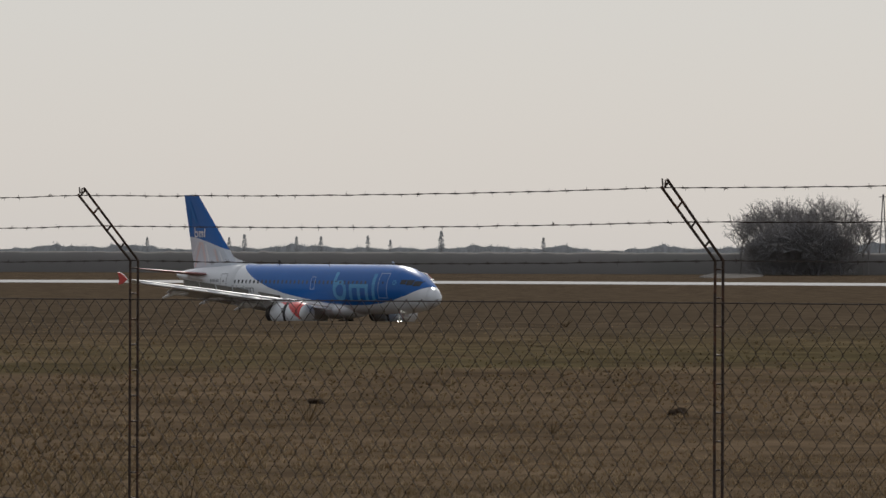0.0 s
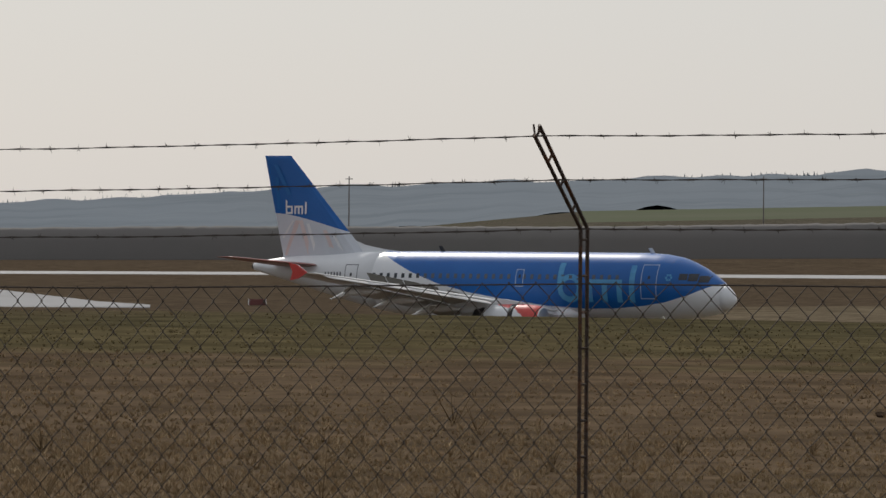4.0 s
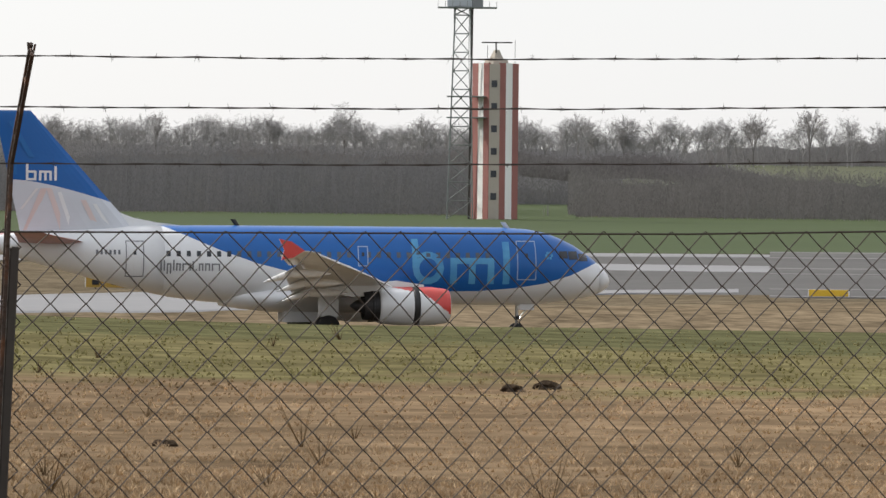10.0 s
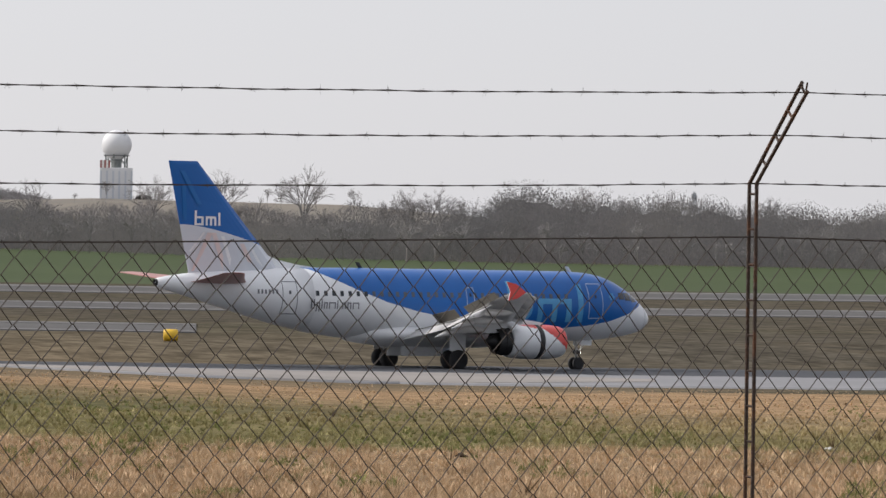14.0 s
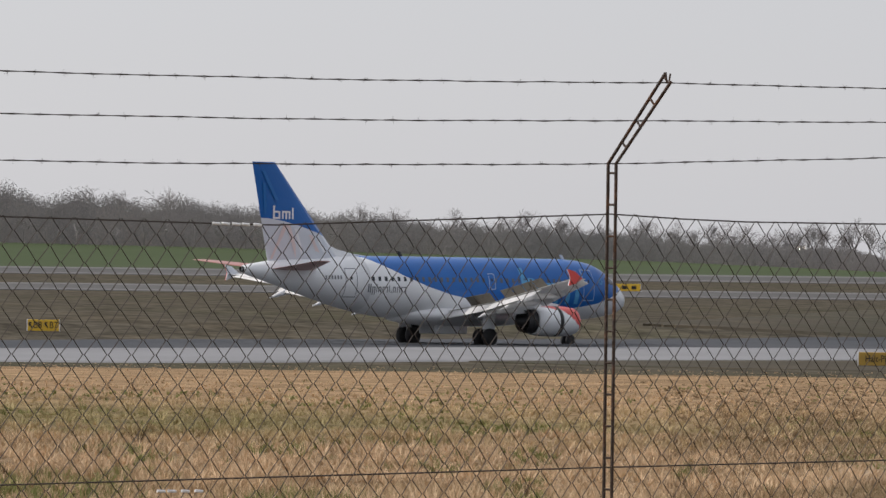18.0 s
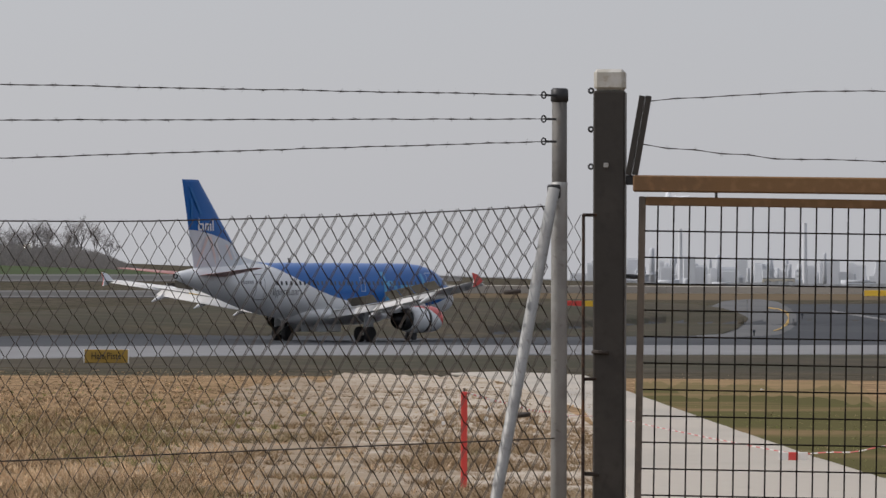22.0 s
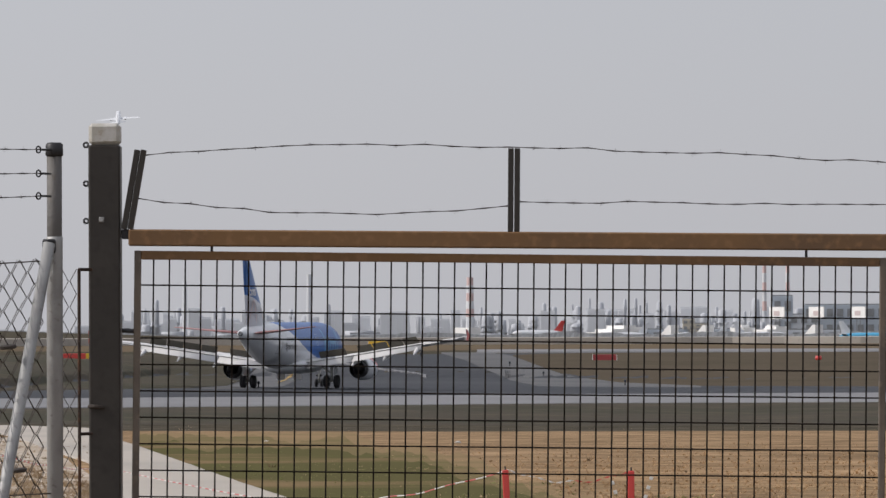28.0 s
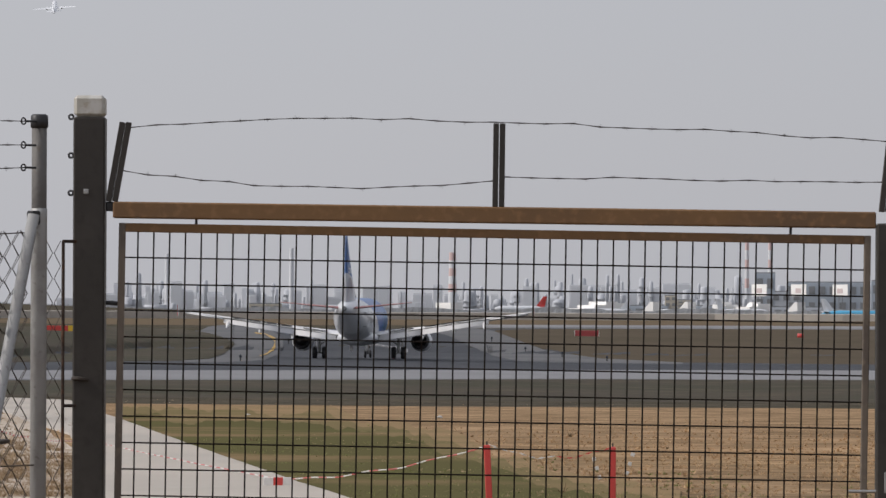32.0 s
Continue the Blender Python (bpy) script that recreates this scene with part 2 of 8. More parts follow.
M_SOIL = mat("dark_soil", (0.05, 0.036, 0.026), 0.95, spots=[(9, (0.08, 0.06, 0.04), 0.5, 0.15, 0.8)], bump=0.6, bump_scale=20, spec=0.0)
M_TUFT = mat("brown_tufts", (0.31, 0.225, 0.14), 0.95, spots=[(0.5, (0.40, 0.305, 0.19), 0.5, 0.15, 0.8), (0.2, (0.13, 0.12, 0.05), 0.58, 0.1, 0.6)], per_piece=0.2, spec=0.1)
M_GRAVEL = mat("gravel", (0.52, 0.45, 0.365), 0.9, spots=[(0.10, (0.36, 0.28, 0.20), 0.50, 0.12, 0.8), (0.6, (0.30, 0.225, 0.15), 0.52, 0.10, 0.8), (9, (0.60, 0.55, 0.48), 0.55, 0.1, 0.6), (25, (0.28, 0.22, 0.16), 0.58, 0.08, 0.6)], bump=0.8, bump_scale=7, spec=0.2, rings=[(7169, -6972, 9996, 10500, (0.25, 0.18, 0.11), .7, -900, 900, .5, 14, 10)])
M_WOOD = mat("bare_wood", (0.20, 0.185, 0.176), 0.9, spots=[(0.05, (0.19, 0.17, 0.15), 0.45, 0.2, 0.8)], per_piece=0.4, spec=0.1)
# the cold grey is distance haze put into the thicket's base colour
M_GREYWOOD = mat("hazed_grey_thicket", (0.225, 0.224, 0.226), 0.95, spots=[(0.012, (0.245, 0.24, 0.238), 0.45, 0.2, 0.9), (0.15, (0.19, 0.186, 0.184), 0.54, 0.1, 0.7)], per_piece=0.16, spec=0.05)
# whole panel coloured dark: shade and grime of the raised spoiler's rear side
M_SPOILER = mat("shade_dark_spoiler", (0.105, 0.098, 0.083), 0.6, spots=[(2, (0.13, 0.12, 0.10), 0.5, 0.2, 0.6)], spec=0.1)
M_EDGE2 = mat("pale_taxiway_shoulder", (0.165, 0.162, 0.158), 0.9, spots=[(0.1, (0.13, 0.128, 0.125), 0.45, 0.2, 0.8)], spec=0.1)
M_LOOP = mat("grey_concrete", (0.15, 0.152, 0.155), 0.9, spots=[(0.05, (0.125, 0.127, 0.13), 0.45, 0.2, 0.8)], spec=0.05)
M_EDGE = mat("pale_edge_paint", (0.24, 0.24, 0.245), 0.75, spots=[(0.1, (0.19, 0.19, 0.195), 0.45, 0.2, 0.8)])
M_TWIG = mat("bare_twigs", (0.30, 0.284, 0.278), 0.9, spots=[(0.02, (0.275, 0.26, 0.252), 0.45, 0.2, 0.8)], per_piece=0.25, spec=0.1)
# both wood colours are lightened to hold the haze of a kilometre
M_HAZESCRUB = mat("scrub", (0.25, 0.242, 0.245), 0.95, spots=[(0.012, (0.272, 0.26, 0.252), 0.45, 0.2, 0.9), (0.05, (0.222, 0.216, 0.218), 0.5, 0.2, 0.6), (0.15, (0.295, 0.275, 0.255), 0.54, 0.1, 0.6)], per_piece=0.16, spec=0.05)
M_SCRUBR = mat("slope_wood", (0.25, 0.236, 0.23), 0.95, spots=[(0.012, (0.275, 0.255, 0.24), 0.45, 0.2, 0.9), (0.15, (0.215, 0.202, 0.195), 0.5, 0.12, 0.7)], per_piece=0.16, spec=0.05)
# far twigs, crop and wood: haze is put into these three base colours
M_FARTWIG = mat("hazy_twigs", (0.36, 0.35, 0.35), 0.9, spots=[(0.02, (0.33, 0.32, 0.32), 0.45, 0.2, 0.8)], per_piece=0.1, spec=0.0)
M_FARFIELD = mat("haze_dulled_crop", (0.118, 0.128, 0.088), 0.95, spots=[(0.006, (0.13, 0.134, 0.098), 0.45, 0.2, 0.9), (0.05, (0.108, 0.122, 0.082), 0.5, 0.2, 0.6)], spec=0.0)
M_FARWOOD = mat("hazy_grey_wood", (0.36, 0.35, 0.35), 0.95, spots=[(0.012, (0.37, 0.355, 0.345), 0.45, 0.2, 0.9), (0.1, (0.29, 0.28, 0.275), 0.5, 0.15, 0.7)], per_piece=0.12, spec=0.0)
M_SLOPE = mat("tan_slope", (0.235, 0.215, 0.185), 1.0, spots=[(0.02, (0.205, 0.195, 0.175), 0.45, 0.2, 0.8), (0.1, (0.26, 0.232, 0.19), 0.52, 0.15, 0.7)], spec=0.0)
# the blue is aerial haze, put into the wooded hill's colour
M_HILL = mat("haze_blue_hill", (0.18, 0.205, 0.23), 1.0, spots=[(0.006, (0.155, 0.178, 0.20), 0.45, 0.2, 0.9), (0.03, (0.20, 0.225, 0.245), 0.5, 0.2, 0.6)], spec=0.0)
M_STEEL = mat("rusty_steel", (0.07, 0.05, 0.04), 0.6, 0.7, spots=[(14, (0.15, 0.07, 0.036), 0.52, 0.15, 0.8), (60, (0.05, 0.042, 0.038), 0.5, 0.2, 0.7)], bump=0.3, bump_scale=80)
M_WIRE = mat("weathered_wire", (0.06, 0.048, 0.04), 0.8, 0.1, spots=[(6, (0.05, 0.038, 0.03), 0.5, 0.2, 0.8)])
M_GALV = mat("galvanised_steel", (0.46, 0.46, 0.45), 0.5, 0.85, spots=[(9, (0.34, 0.34, 0.33), 0.45, 0.2, 0.8), (50, (0.55, 0.54, 0.5), 0.55, 0.1, 0.6)], bump=0.1, bump_scale=60)
M_BRACE = mat("pale_galvanised_tube", (0.40, 0.40, 0.39), 0.6, 0.5, spots=[(7, (0.31, 0.305, 0.295), 0.48, 0.15, 0.8), (40, (0.2, 0.18, 0.16), 0.62, 0.1, 0.5)], bump=0.1, bump_scale=50)
M_TUBE = mat("weathered_galvanised_tube", (0.17, 0.165, 0.157), 0.7, 0.4, spots=[(3, (0.15, 0.14, 0.128), 0.48, 0.15, 0.8), (40, (0.16, 0.14, 0.12), 0.6, 0.1, 0.7)], bump=0.15, bump_scale=50)
M_POST = mat("brown_grey_steel", (0.20, 0.165, 0.13), 0.65, 0.4, spots=[(4, (0.14, 0.115, 0.095), 0.48, 0.15, 0.8), (30, (0.25, 0.2, 0.15), 0.55, 0.1, 0.6)], bump=0.1, bump_scale=40)
M_DARKWIRE = mat("dark_grid_wire", (0.016, 0.013, 0.011), 0.9, spots=[(8, (0.026, 0.018, 0.012), 0.5, 0.2, 0.8)], spec=0.1)
# near-white colour that imitates sun glint on wire
M_GLINT = mat("sun_glint_white", (0.85, 0.85, 0.84), 0.35, 0.3, spots=[(30, (0.75, 0.75, 0.74), 0.5, 0.2, 0.6)])
# cabin glass on the blue, with its reflection put in as a lighter colour
M_BLUEWIN = mat("window_reflection_tint", (0.075, 0.095, 0.13), 0.2, spots=[(2, (0.10, 0.11, 0.125), 0.5, 0.2, 0.6)])
M_DOORLINE = mat("pale_door_outline", (0.36, 0.46, 0.62), 0.4)
M_BLUE2 = mat("lighter_blue_paint", (0.016, 0.135, 0.40), 0.34, spots=[(0.4, (0.02, 0.15, 0.43), 0.5, 0.2, 0.7)], coat=0.06, spec=0.28)
M_FLAPW = mat("worn_white_flap", (0.58, 0.575, 0.565), 0.5, spots=[(0.8, (0.46, 0.455, 0.44), 0.5, 0.2, 0.7), (5, (0.55, 0.53, 0.5), 0.62, 0.12, 0.5)])
M_DARKSTEEL = mat("dark_painted_steel", (0.06, 0.054, 0.048), 0.5, 0.6, spots=[(2.5, (0.10, 0.088, 0.075), 0.52, 0.2, 0.8), (30, (0.05, 0.045, 0.04), 0.5, 0.2, 0.6)], bump=0.03, bump_scale=40)
M_RUST = mat("brown_rusted_steel", (0.24, 0.135, 0.06), 0.75, 0.3, spots=[(1.6, (0.17, 0.105, 0.06), 0.46, 0.2, 0.9), (30, (0.30, 0.17, 0.08), 0.52, 0.15, 0.7)], bump=0.035, bump_scale=60)
M_WHITE = mat("white_paint", (0.755, 0.775, 0.795), 0.28, spots=[(0.5, (0.70, 0.72, 0.735), 0.5, 0.2, 0.7), (5, (0.66, 0.65, 0.62), 0.62, 0.15, 0.4)], coat=0.4)
M_GREYWHITE = mat("pale_grey_paint", (0.58, 0.615, 0.67), 0.3, spots=[(0.6, (0.54, 0.575, 0.63), 0.5, 0.2, 0.7)], coat=0.4)
M_BLUE = mat("blue_paint", (0.005, 0.108, 0.385), 0.34, spots=[(0.4, (0.008, 0.122, 0.425), 0.5, 0.2, 0.7)], coat=0.16, spec=0.35)
M_SKYBLUE = mat("sky_blue_paint", (0.10, 0.42, 0.66), 0.35, spots=[(0.9, (0.09, 0.38, 0.6), 0.42, 0.2, 0.9)], coat=0.1)
M_WING = mat("wing_grey_paint", (0.80, 0.79, 0.77), 0.45, spots=[(0.8, (0.64, 0.635, 0.62), 0.5, 0.2, 0.7), (6, (0.42, 0.41, 0.39), 0.62, 0.1, 0.5)], coat=0.2)
M_CYAN = mat("light_blue_paint", (0.085, 0.325, 0.58), 0.35, spots=[(0.9, (0.05, 0.235, 0.51), 0.46, 0.2, 0.8)], coat=0.1, spec=0.35)
M_RED = mat("red_paint", (0.62, 0.055, 0.045), 0.35, spots=[(2, (0.52, 0.05, 0.04), 0.5, 0.2, 0.7)], coat=0.3)
M_PINK = mat("pale_red_paint", (0.66, 0.555, 0.54), 0.35, spots=[(2, (0.64, 0.575, 0.57), 0.5, 0.2, 0.7)])
# reddish reflection on the tailplane's underside, put into its colour
M_SALMON = mat("red_reflection_tint", (0.40, 0.17, 0.15), 0.4, spots=[(2, (0.33, 0.15, 0.14), 0.5, 0.2, 0.7)])
M_ALU = mat("bare_aluminium", (0.70, 0.70, 0.70), 0.35, 0.85, spots=[(3, (0.6, 0.6, 0.6), 0.5, 0.2, 0.6)])
M_FLAP = mat("grey_flap_paint", (0.54, 0.535, 0.51), 0.5, spots=[(1.5, (0.40, 0.39, 0.365), 0.5, 0.2, 0.7)])
M_BLACK = mat("black_rubber", (0.018, 0.018, 0.02), 0.75, spots=[(6, (0.03, 0.03, 0.03), 0.5, 0.2, 0.6)])
M_DARK = mat("dark_metal", (0.05, 0.05, 0.052), 0.5, 0.6, spots=[(4, (0.03, 0.03, 0.03), 0.5, 0.2, 0.6)])
M_GLASS = mat("dark_cabin_glass", (0.03, 0.035, 0.045), 0.12, spots=[(2, (0.05, 0.055, 0.06), 0.5, 0.2, 0.6)])
M_GREYTEXT = mat("grey_lettering", (0.13, 0.14, 0.16), 0.4)
M_YELLOW = mat("yellow_paint", (0.75, 0.47, 0.03), 0.5, spots=[(3, (0.62, 0.38, 0.03), 0.5, 0.2, 0.7)])
M_REDWHITE = mat("white_marker_paint", (0.75, 0.73, 0.70), 0.5, spots=[(8, (0.62, 0.6, 0.56), 0.5, 0.2, 0.7)])
# distance haze is put into these far greys and whites
M_HAZE = mat("haze_grey_works", (0.52, 0.55, 0.59), 0.9, spots=[(0.02, (0.46, 0.49, 0.54), 0.45, 0.2, 0.8)], per_piece=0.2)
M_HAZEW = mat("haze_white_panels", (0.93, 0.92, 0.89), 0.8, spots=[(0.05, (0.88, 0.87, 0.85), 0.5, 0.2, 0.6)])
M_CREAM = mat("cream_render", (0.50, 0.46, 0.38), 0.85, spots=[(0.3, (0.42, 0.39, 0.33), 0.45, 0.2, 0.8)])
M_CAP = mat("weathered_plastic", (0.47, 0.45, 0.39), 0.55, spots=[(14, (0.58, 0.565, 0.53), 0.54, 0.12, 0.9), (30, (0.34, 0.28, 0.20), 0.58, 0.1, 0.7), (5, (0.48, 0.44, 0.36), 0.5, 0.2, 0.6)], bump=0.05, bump_scale=40)
M_ROOF = mat("grey_roof", (0.26, 0.27, 0.28), 0.8, spots=[(0.2, (0.20, 0.21, 0.22), 0.45, 0.2, 0.8)])

M_RUBBLE = mat("pale_rubble", (0.17, 0.16, 0.15), 0.95, spots=[(0.4, (0.09, 0.085, 0.08), 0.5, 0.1, 0.8), (0.1, (0.12, 0.11, 0.10), 0.5, 0.2, 0.7)], bump=0.5, bump_scale=1, spec=0.0)
M_SIGNRED = mat("dull_red_sign", (0.34, 0.055, 0.055), 0.6, spots=[(2, (0.28, 0.05, 0.05), 0.5, 0.2, 0.7)])
M_SIGNLIT = mat("bright_yellow_sign", (0.90, 0.56, 0.05), 0.5, spots=[(2, (0.86, 0.5, 0.05), 0.5, 0.2, 0.7)])
M_OCHRE = mat("ochre_paint", (0.42, 0.26, 0.04), 0.6, spots=[(2, (0.34, 0.21, 0.04), 0.5, 0.2, 0.7)])
M_DARKRED = mat("dark_red_paint", (0.16, 0.05, 0.045), 0.6, spots=[(2, (0.12, 0.045, 0.04), 0.5, 0.2, 0.7)])
# hangar and refinery colours, paled towards the sky to imitate distance haze
M_BLUEGREY = mat("haze_bluegrey_cladding", (0.42, 0.47, 0.53), 0.7, spots=[(0.05, (0.38, 0.43, 0.49), 0.5, 0.2, 0.7)])
M_FARHAZE = mat("haze_pale_refinery_steel", (0.72, 0.74, 0.77), 1.0, spots=[(0.03, (0.67, 0.69, 0.73), 0.45, 0.2, 0.8)])
M_FARSTEEL = mat("haze_pale_vessels", (0.53, 0.55, 0.585), 1.0, spots=[(0.03, (0.48, 0.50, 0.54), 0.45, 0.2, 0.8)])
M_FARRED = mat("haze_paled_red", (0.66, 0.49, 0.47), 0.9, spots=[(0.03, (0.62, 0.47, 0.45), 0.45, 0.2, 0.8)])
M_STALK = mat("dead_stalks", (0.16, 0.11, 0.06), 0.9, spots=[(0.3, (0.22, 0.16, 0.09), 0.5, 0.2, 0.7)], per_piece=0.3, spec=0.1)
M_HEDGE = mat("dark_hedge", (0.19, 0.18, 0.17), 0.95, spots=[(0.012, (0.2, 0.19, 0.178), 0.45, 0.2, 0.9), (0.08, (0.17, 0.168, 0.155), 0.5, 0.2, 0.6)], per_piece=0.1, spec=0.05)
# lightened too, with the slope's haze in the base colour
M_SCRUBB = mat("brown_scrub", (0.32, 0.298, 0.284), 0.95, spots=[(0.03, (0.245, 0.238, 0.238), 0.46, 0.12, 0.8), (0.045, (0.40, 0.36, 0.315), 0.54, 0.12, 0.6), (0.1, (0.21, 0.20, 0.198), 0.54, 0.12, 0.6)], per_piece=0.07, spec=0.05)
M_DARKTWIG = mat("dark_twigs", (0.27, 0.257, 0.25), 0.95, spots=[(0.1, (0.26, 0.247, 0.238), 0.45, 0.2, 0.8)], per_piece=0.15, spec=0.05)
# pale bluish base colour that holds the haze before the horizon trees
M_FARTREE = mat("haze_pale_trees", (0.46, 0.47, 0.485), 1.0, spots=[(0.01, (0.50, 0.51, 0.52), 0.45, 0.2, 0.9)], per_piece=0.2, spec=0.0)
M_FADERED = mat("faded_red_render", (0.36, 0.15, 0.13), 0.85, spots=[(0.2, (0.30, 0.13, 0.12), 0.45, 0.2, 0.8)])
M_GALVD = mat("dull_galvanised_steel", (0.26, 0.28, 0.27), 0.6, 0.5, spots=[(0.3, (0.2, 0.22, 0.21), 0.45, 0.2, 0.8)])
M_RADOME = mat("radome_shell", (0.74, 0.75, 0.76), 0.6, spots=[(0.1, (0.68, 0.69, 0.71), 0.45, 0.2, 0.8)])


# ---- small building kit
def finish(name, bm, material, parent=None, label="", smooth=False):
    me = bpy.data.meshes.new(name)
    bm.normal_update()
    bm.to_mesh(me)
    bm.free()
    for m in (material if isinstance(material, (list, tuple)) else [material]):
        me.materials.append(m)
    if smooth:
        me.shade_smooth()
    ob = new(name, me)
    ob.parent = parent
    if label:
        tagged(ob, label)
    return ob


part = finish


def mesh_np(name, verts, faces, material, parent=None, smooth=False):
    me = bpy.data.meshes.new(name)
    me.from_pydata([tuple(v) for v in verts], [], [tuple(f) for f in faces])
    me.materials.append(material)
    if smooth:
        me.shade_smooth()
    me.update()
    ob = new(name, me)
    ob.parent = parent
    return ob


def thing(name, m, label, category, group="", kind=""):
    ob = new(name)
    ob.empty_display_size = 0.1
    ob.matrix_world = m
    return tagged(ob, label, category, group, kind)


def box(bm, x, y, z, sx, sy, sz, m=None, bevel=0.0):
    """A box with its middle at x, y, z."""
    got = bmesh.ops.create_cube(bm, size=1, matrix=(m or Matrix()) @ Matrix.Translation((x, y, z)) @ Matrix.Diagonal((sx, sy, sz, 1)))
    if bevel:
        es = list({e for v in got["verts"] for e in v.link_edges})
        bmesh.ops.bevel(bm, geom=es, offset=bevel, segments=1, affect="EDGES")
    return bm


def rod(bm, a, b, r, n=6, r2=None):
    """A round bar from a to b."""
    a, b = Vector(a), Vector(b)
    d = b - a
    m = Matrix.Translation((a + b) / 2) @ d.to_track_quat("Z", "Y").to_matrix().to_4x4()
    bmesh.ops.create_cone(bm, cap_ends=True, segments=n, radius1=r, radius2=r if r2 is None else r2, depth=d.length, matrix=m)
    return bm


def loft(bm, rings, closed=True, caps=True, mat_of=None):
    """Skin over rings of equally many points."""
    rows = [[bm.verts.new(p) for p in ring] for ring in rings]
    n = len(rows[0])
    for i in range(len(rows) - 1):
        for j in range(n if closed else n - 1):
            k = (j + 1) % n
            try:
                f = bm.faces.new((rows[i][j], rows[i][k], rows[i + 1][k], rows[i + 1][j]))
                if mat_of:
                    f.material_index = mat_of(i, j)
            except ValueError:
                pass
    if caps and closed:
        for row in (rows[0], rows[-1]):
            try:
                bm.faces.new(row)
            except ValueError:
                pass
    return rows


def turned(bm, profile, axis="Z", n=16, m=None):
    """A body of revolution; profile of (along, radius)."""
    rings = []
    for a, r in profile:
        ring = []
        for k in range(n):
            c, s = math.cos(2 * math.pi * k / n) * r, math.sin(2 * math.pi * k / n) * r
            p = Vector((a, c, s)) if axis == "X" else Vector((c, a, s)) if axis == "Y" else Vector((c, s, a))
            ring.append(m @ p if m else p)
        rings.append(ring)
    loft(bm, rings)
    bmesh.ops.recalc_face_normals(bm, faces=bm.faces)
    return bm


# ---- the ground: one sheet, told by heading and distance from the viewer
ROLLOUT = [
    (0, -382.2, 314.0, -1.72, 1.31),
    (0.5, -356.9, 313.7, -1.76, 1.42),
    (1, -330.0, 313.5, -1.69, 1.50),
    (1.5, -305.8, 313.5, -1.55, 1.50),
    (2, -279.8, 313.5, -1.64, 1.49),
    (2.5, -256.4, 313.1, -1.62, 1.70),
    (3, -230.5, 312.4, -1.52, 1.94),
    (3.5, -206.9, 310.9, -1.38, 1.95),
    (5.5, -113.3, 303.1, -1.0, 1.65),
    (6, -90.9, 302.6, -0.98, 1.66),
    (6.5, -70.5, 301.6, -0.88, 1.65),
    (7, -49.4, 301.2, -0.66, 1.44),
    (7.5, -30.3, 300.6, -0.57, 1.43),
    (8, -10.5, 300.5, -0.31, 1.28),
    (8.5, 7.1, 300.4, -0.09, 1.19),
    (9, 25.5, 301.0, 0.09, 1.05),
    (9.5, 42.0, 302.3, 0.28, 0.53),
    (10, 59.2, 303.5, 0.48, -0.01),
    (10.5, 74.5, 303.8, 0.56, -0.99),
    (11, 90.2, 303.5, 0.80, 0.20),
    (12, 118.4, 301.5, 0.76, 2.32),
    (13, 143.4, 299.1, 0.80, 3.81),
    (14, 166.6, 298.3, 0.71, 3.11),
    (14.5, 177.2, 298.4, 0.64, 2.72),
    (16.5, 218.0, 299.7, 0.59, 2.19),
    (17, 227.5, 299.7, 0.69, 2.43),
    (18, 245.4, 300.1, 0.69, 2.76),
    (19, 262.5, 300.5, 0.73, 3.95),
    (20, 278.5, 300.7, 0.82, 4.60),
    (21, 294.2, 301.5, 0.76, 5.76),
    (22, 309.6, 302.7, 0.73, 7.68),
    (23, 324.0, 304.2, 0.89, 10.09),
    (24, 337.4, 306.7, 0.69, 15.13),
    (26.5, 371.7, 317.6, 0.56, 20.79),
    (28, 396.7, 330.9, 0.41, 26.07),
    (30, 420.0, 343.6, 0.19, 30.54),
    (32, 437.1, 353.7, 0.32, 34.51),
]
RUN_X, RUN_Z = [r[1] for r in ROLLOUT], [r[3] - EYE for r in ROLLOUT]
CREST = [(-60, -.69, 190), (-49, -.69, 190), (-41, -.69, 190), (-34, -.70, 190), (-21.5, -.825, 190), (-16.5, -.805, 190), (-9, -.75, 190), (-1.6, -.725, 190), (2, -.68, 190), (5.5, -.65, 190), (8, -.69, 190),
         (11, -.76, 195), (17, -.78, 210), (21.5, -.83, 240), (25, -.825, 265), (29, -.92, 284), (36, -.893, 288), (45, -.87, 296), (52, -.91, 294), (60, -.92, 294)]
HEDGE = [(-60, -.2), (-36, -.2), (-33, -.18), (-30, -.15), (-21.5, -.07), (-16.5, -.02), (-9, .116), (-5, .18), (-1.6, .24), (5, .31), (10, .335), (17, .32), (24, .377), (28, .305),
         (33, .285), (37, .25), (41.5, .176), (44, .10), (46, .05), (48, -.04), (60, -.06)]
FAR = [(-60, -.1), (-33, 0), (-30, .3), (-25, .42), (-18, .5), (-14, .69), (-9, .77), (-5, .84), (0, .9), (24, .85), (30, .7), (34, .55), (38, .38), (43, .2), (46, .08), (50, -.05), (60, -.05)]
FAR_R = 1100.0


def along(az, rows, k=1):
    return np.interp(az, [r[0] for r in rows], [r[k] for r in rows])


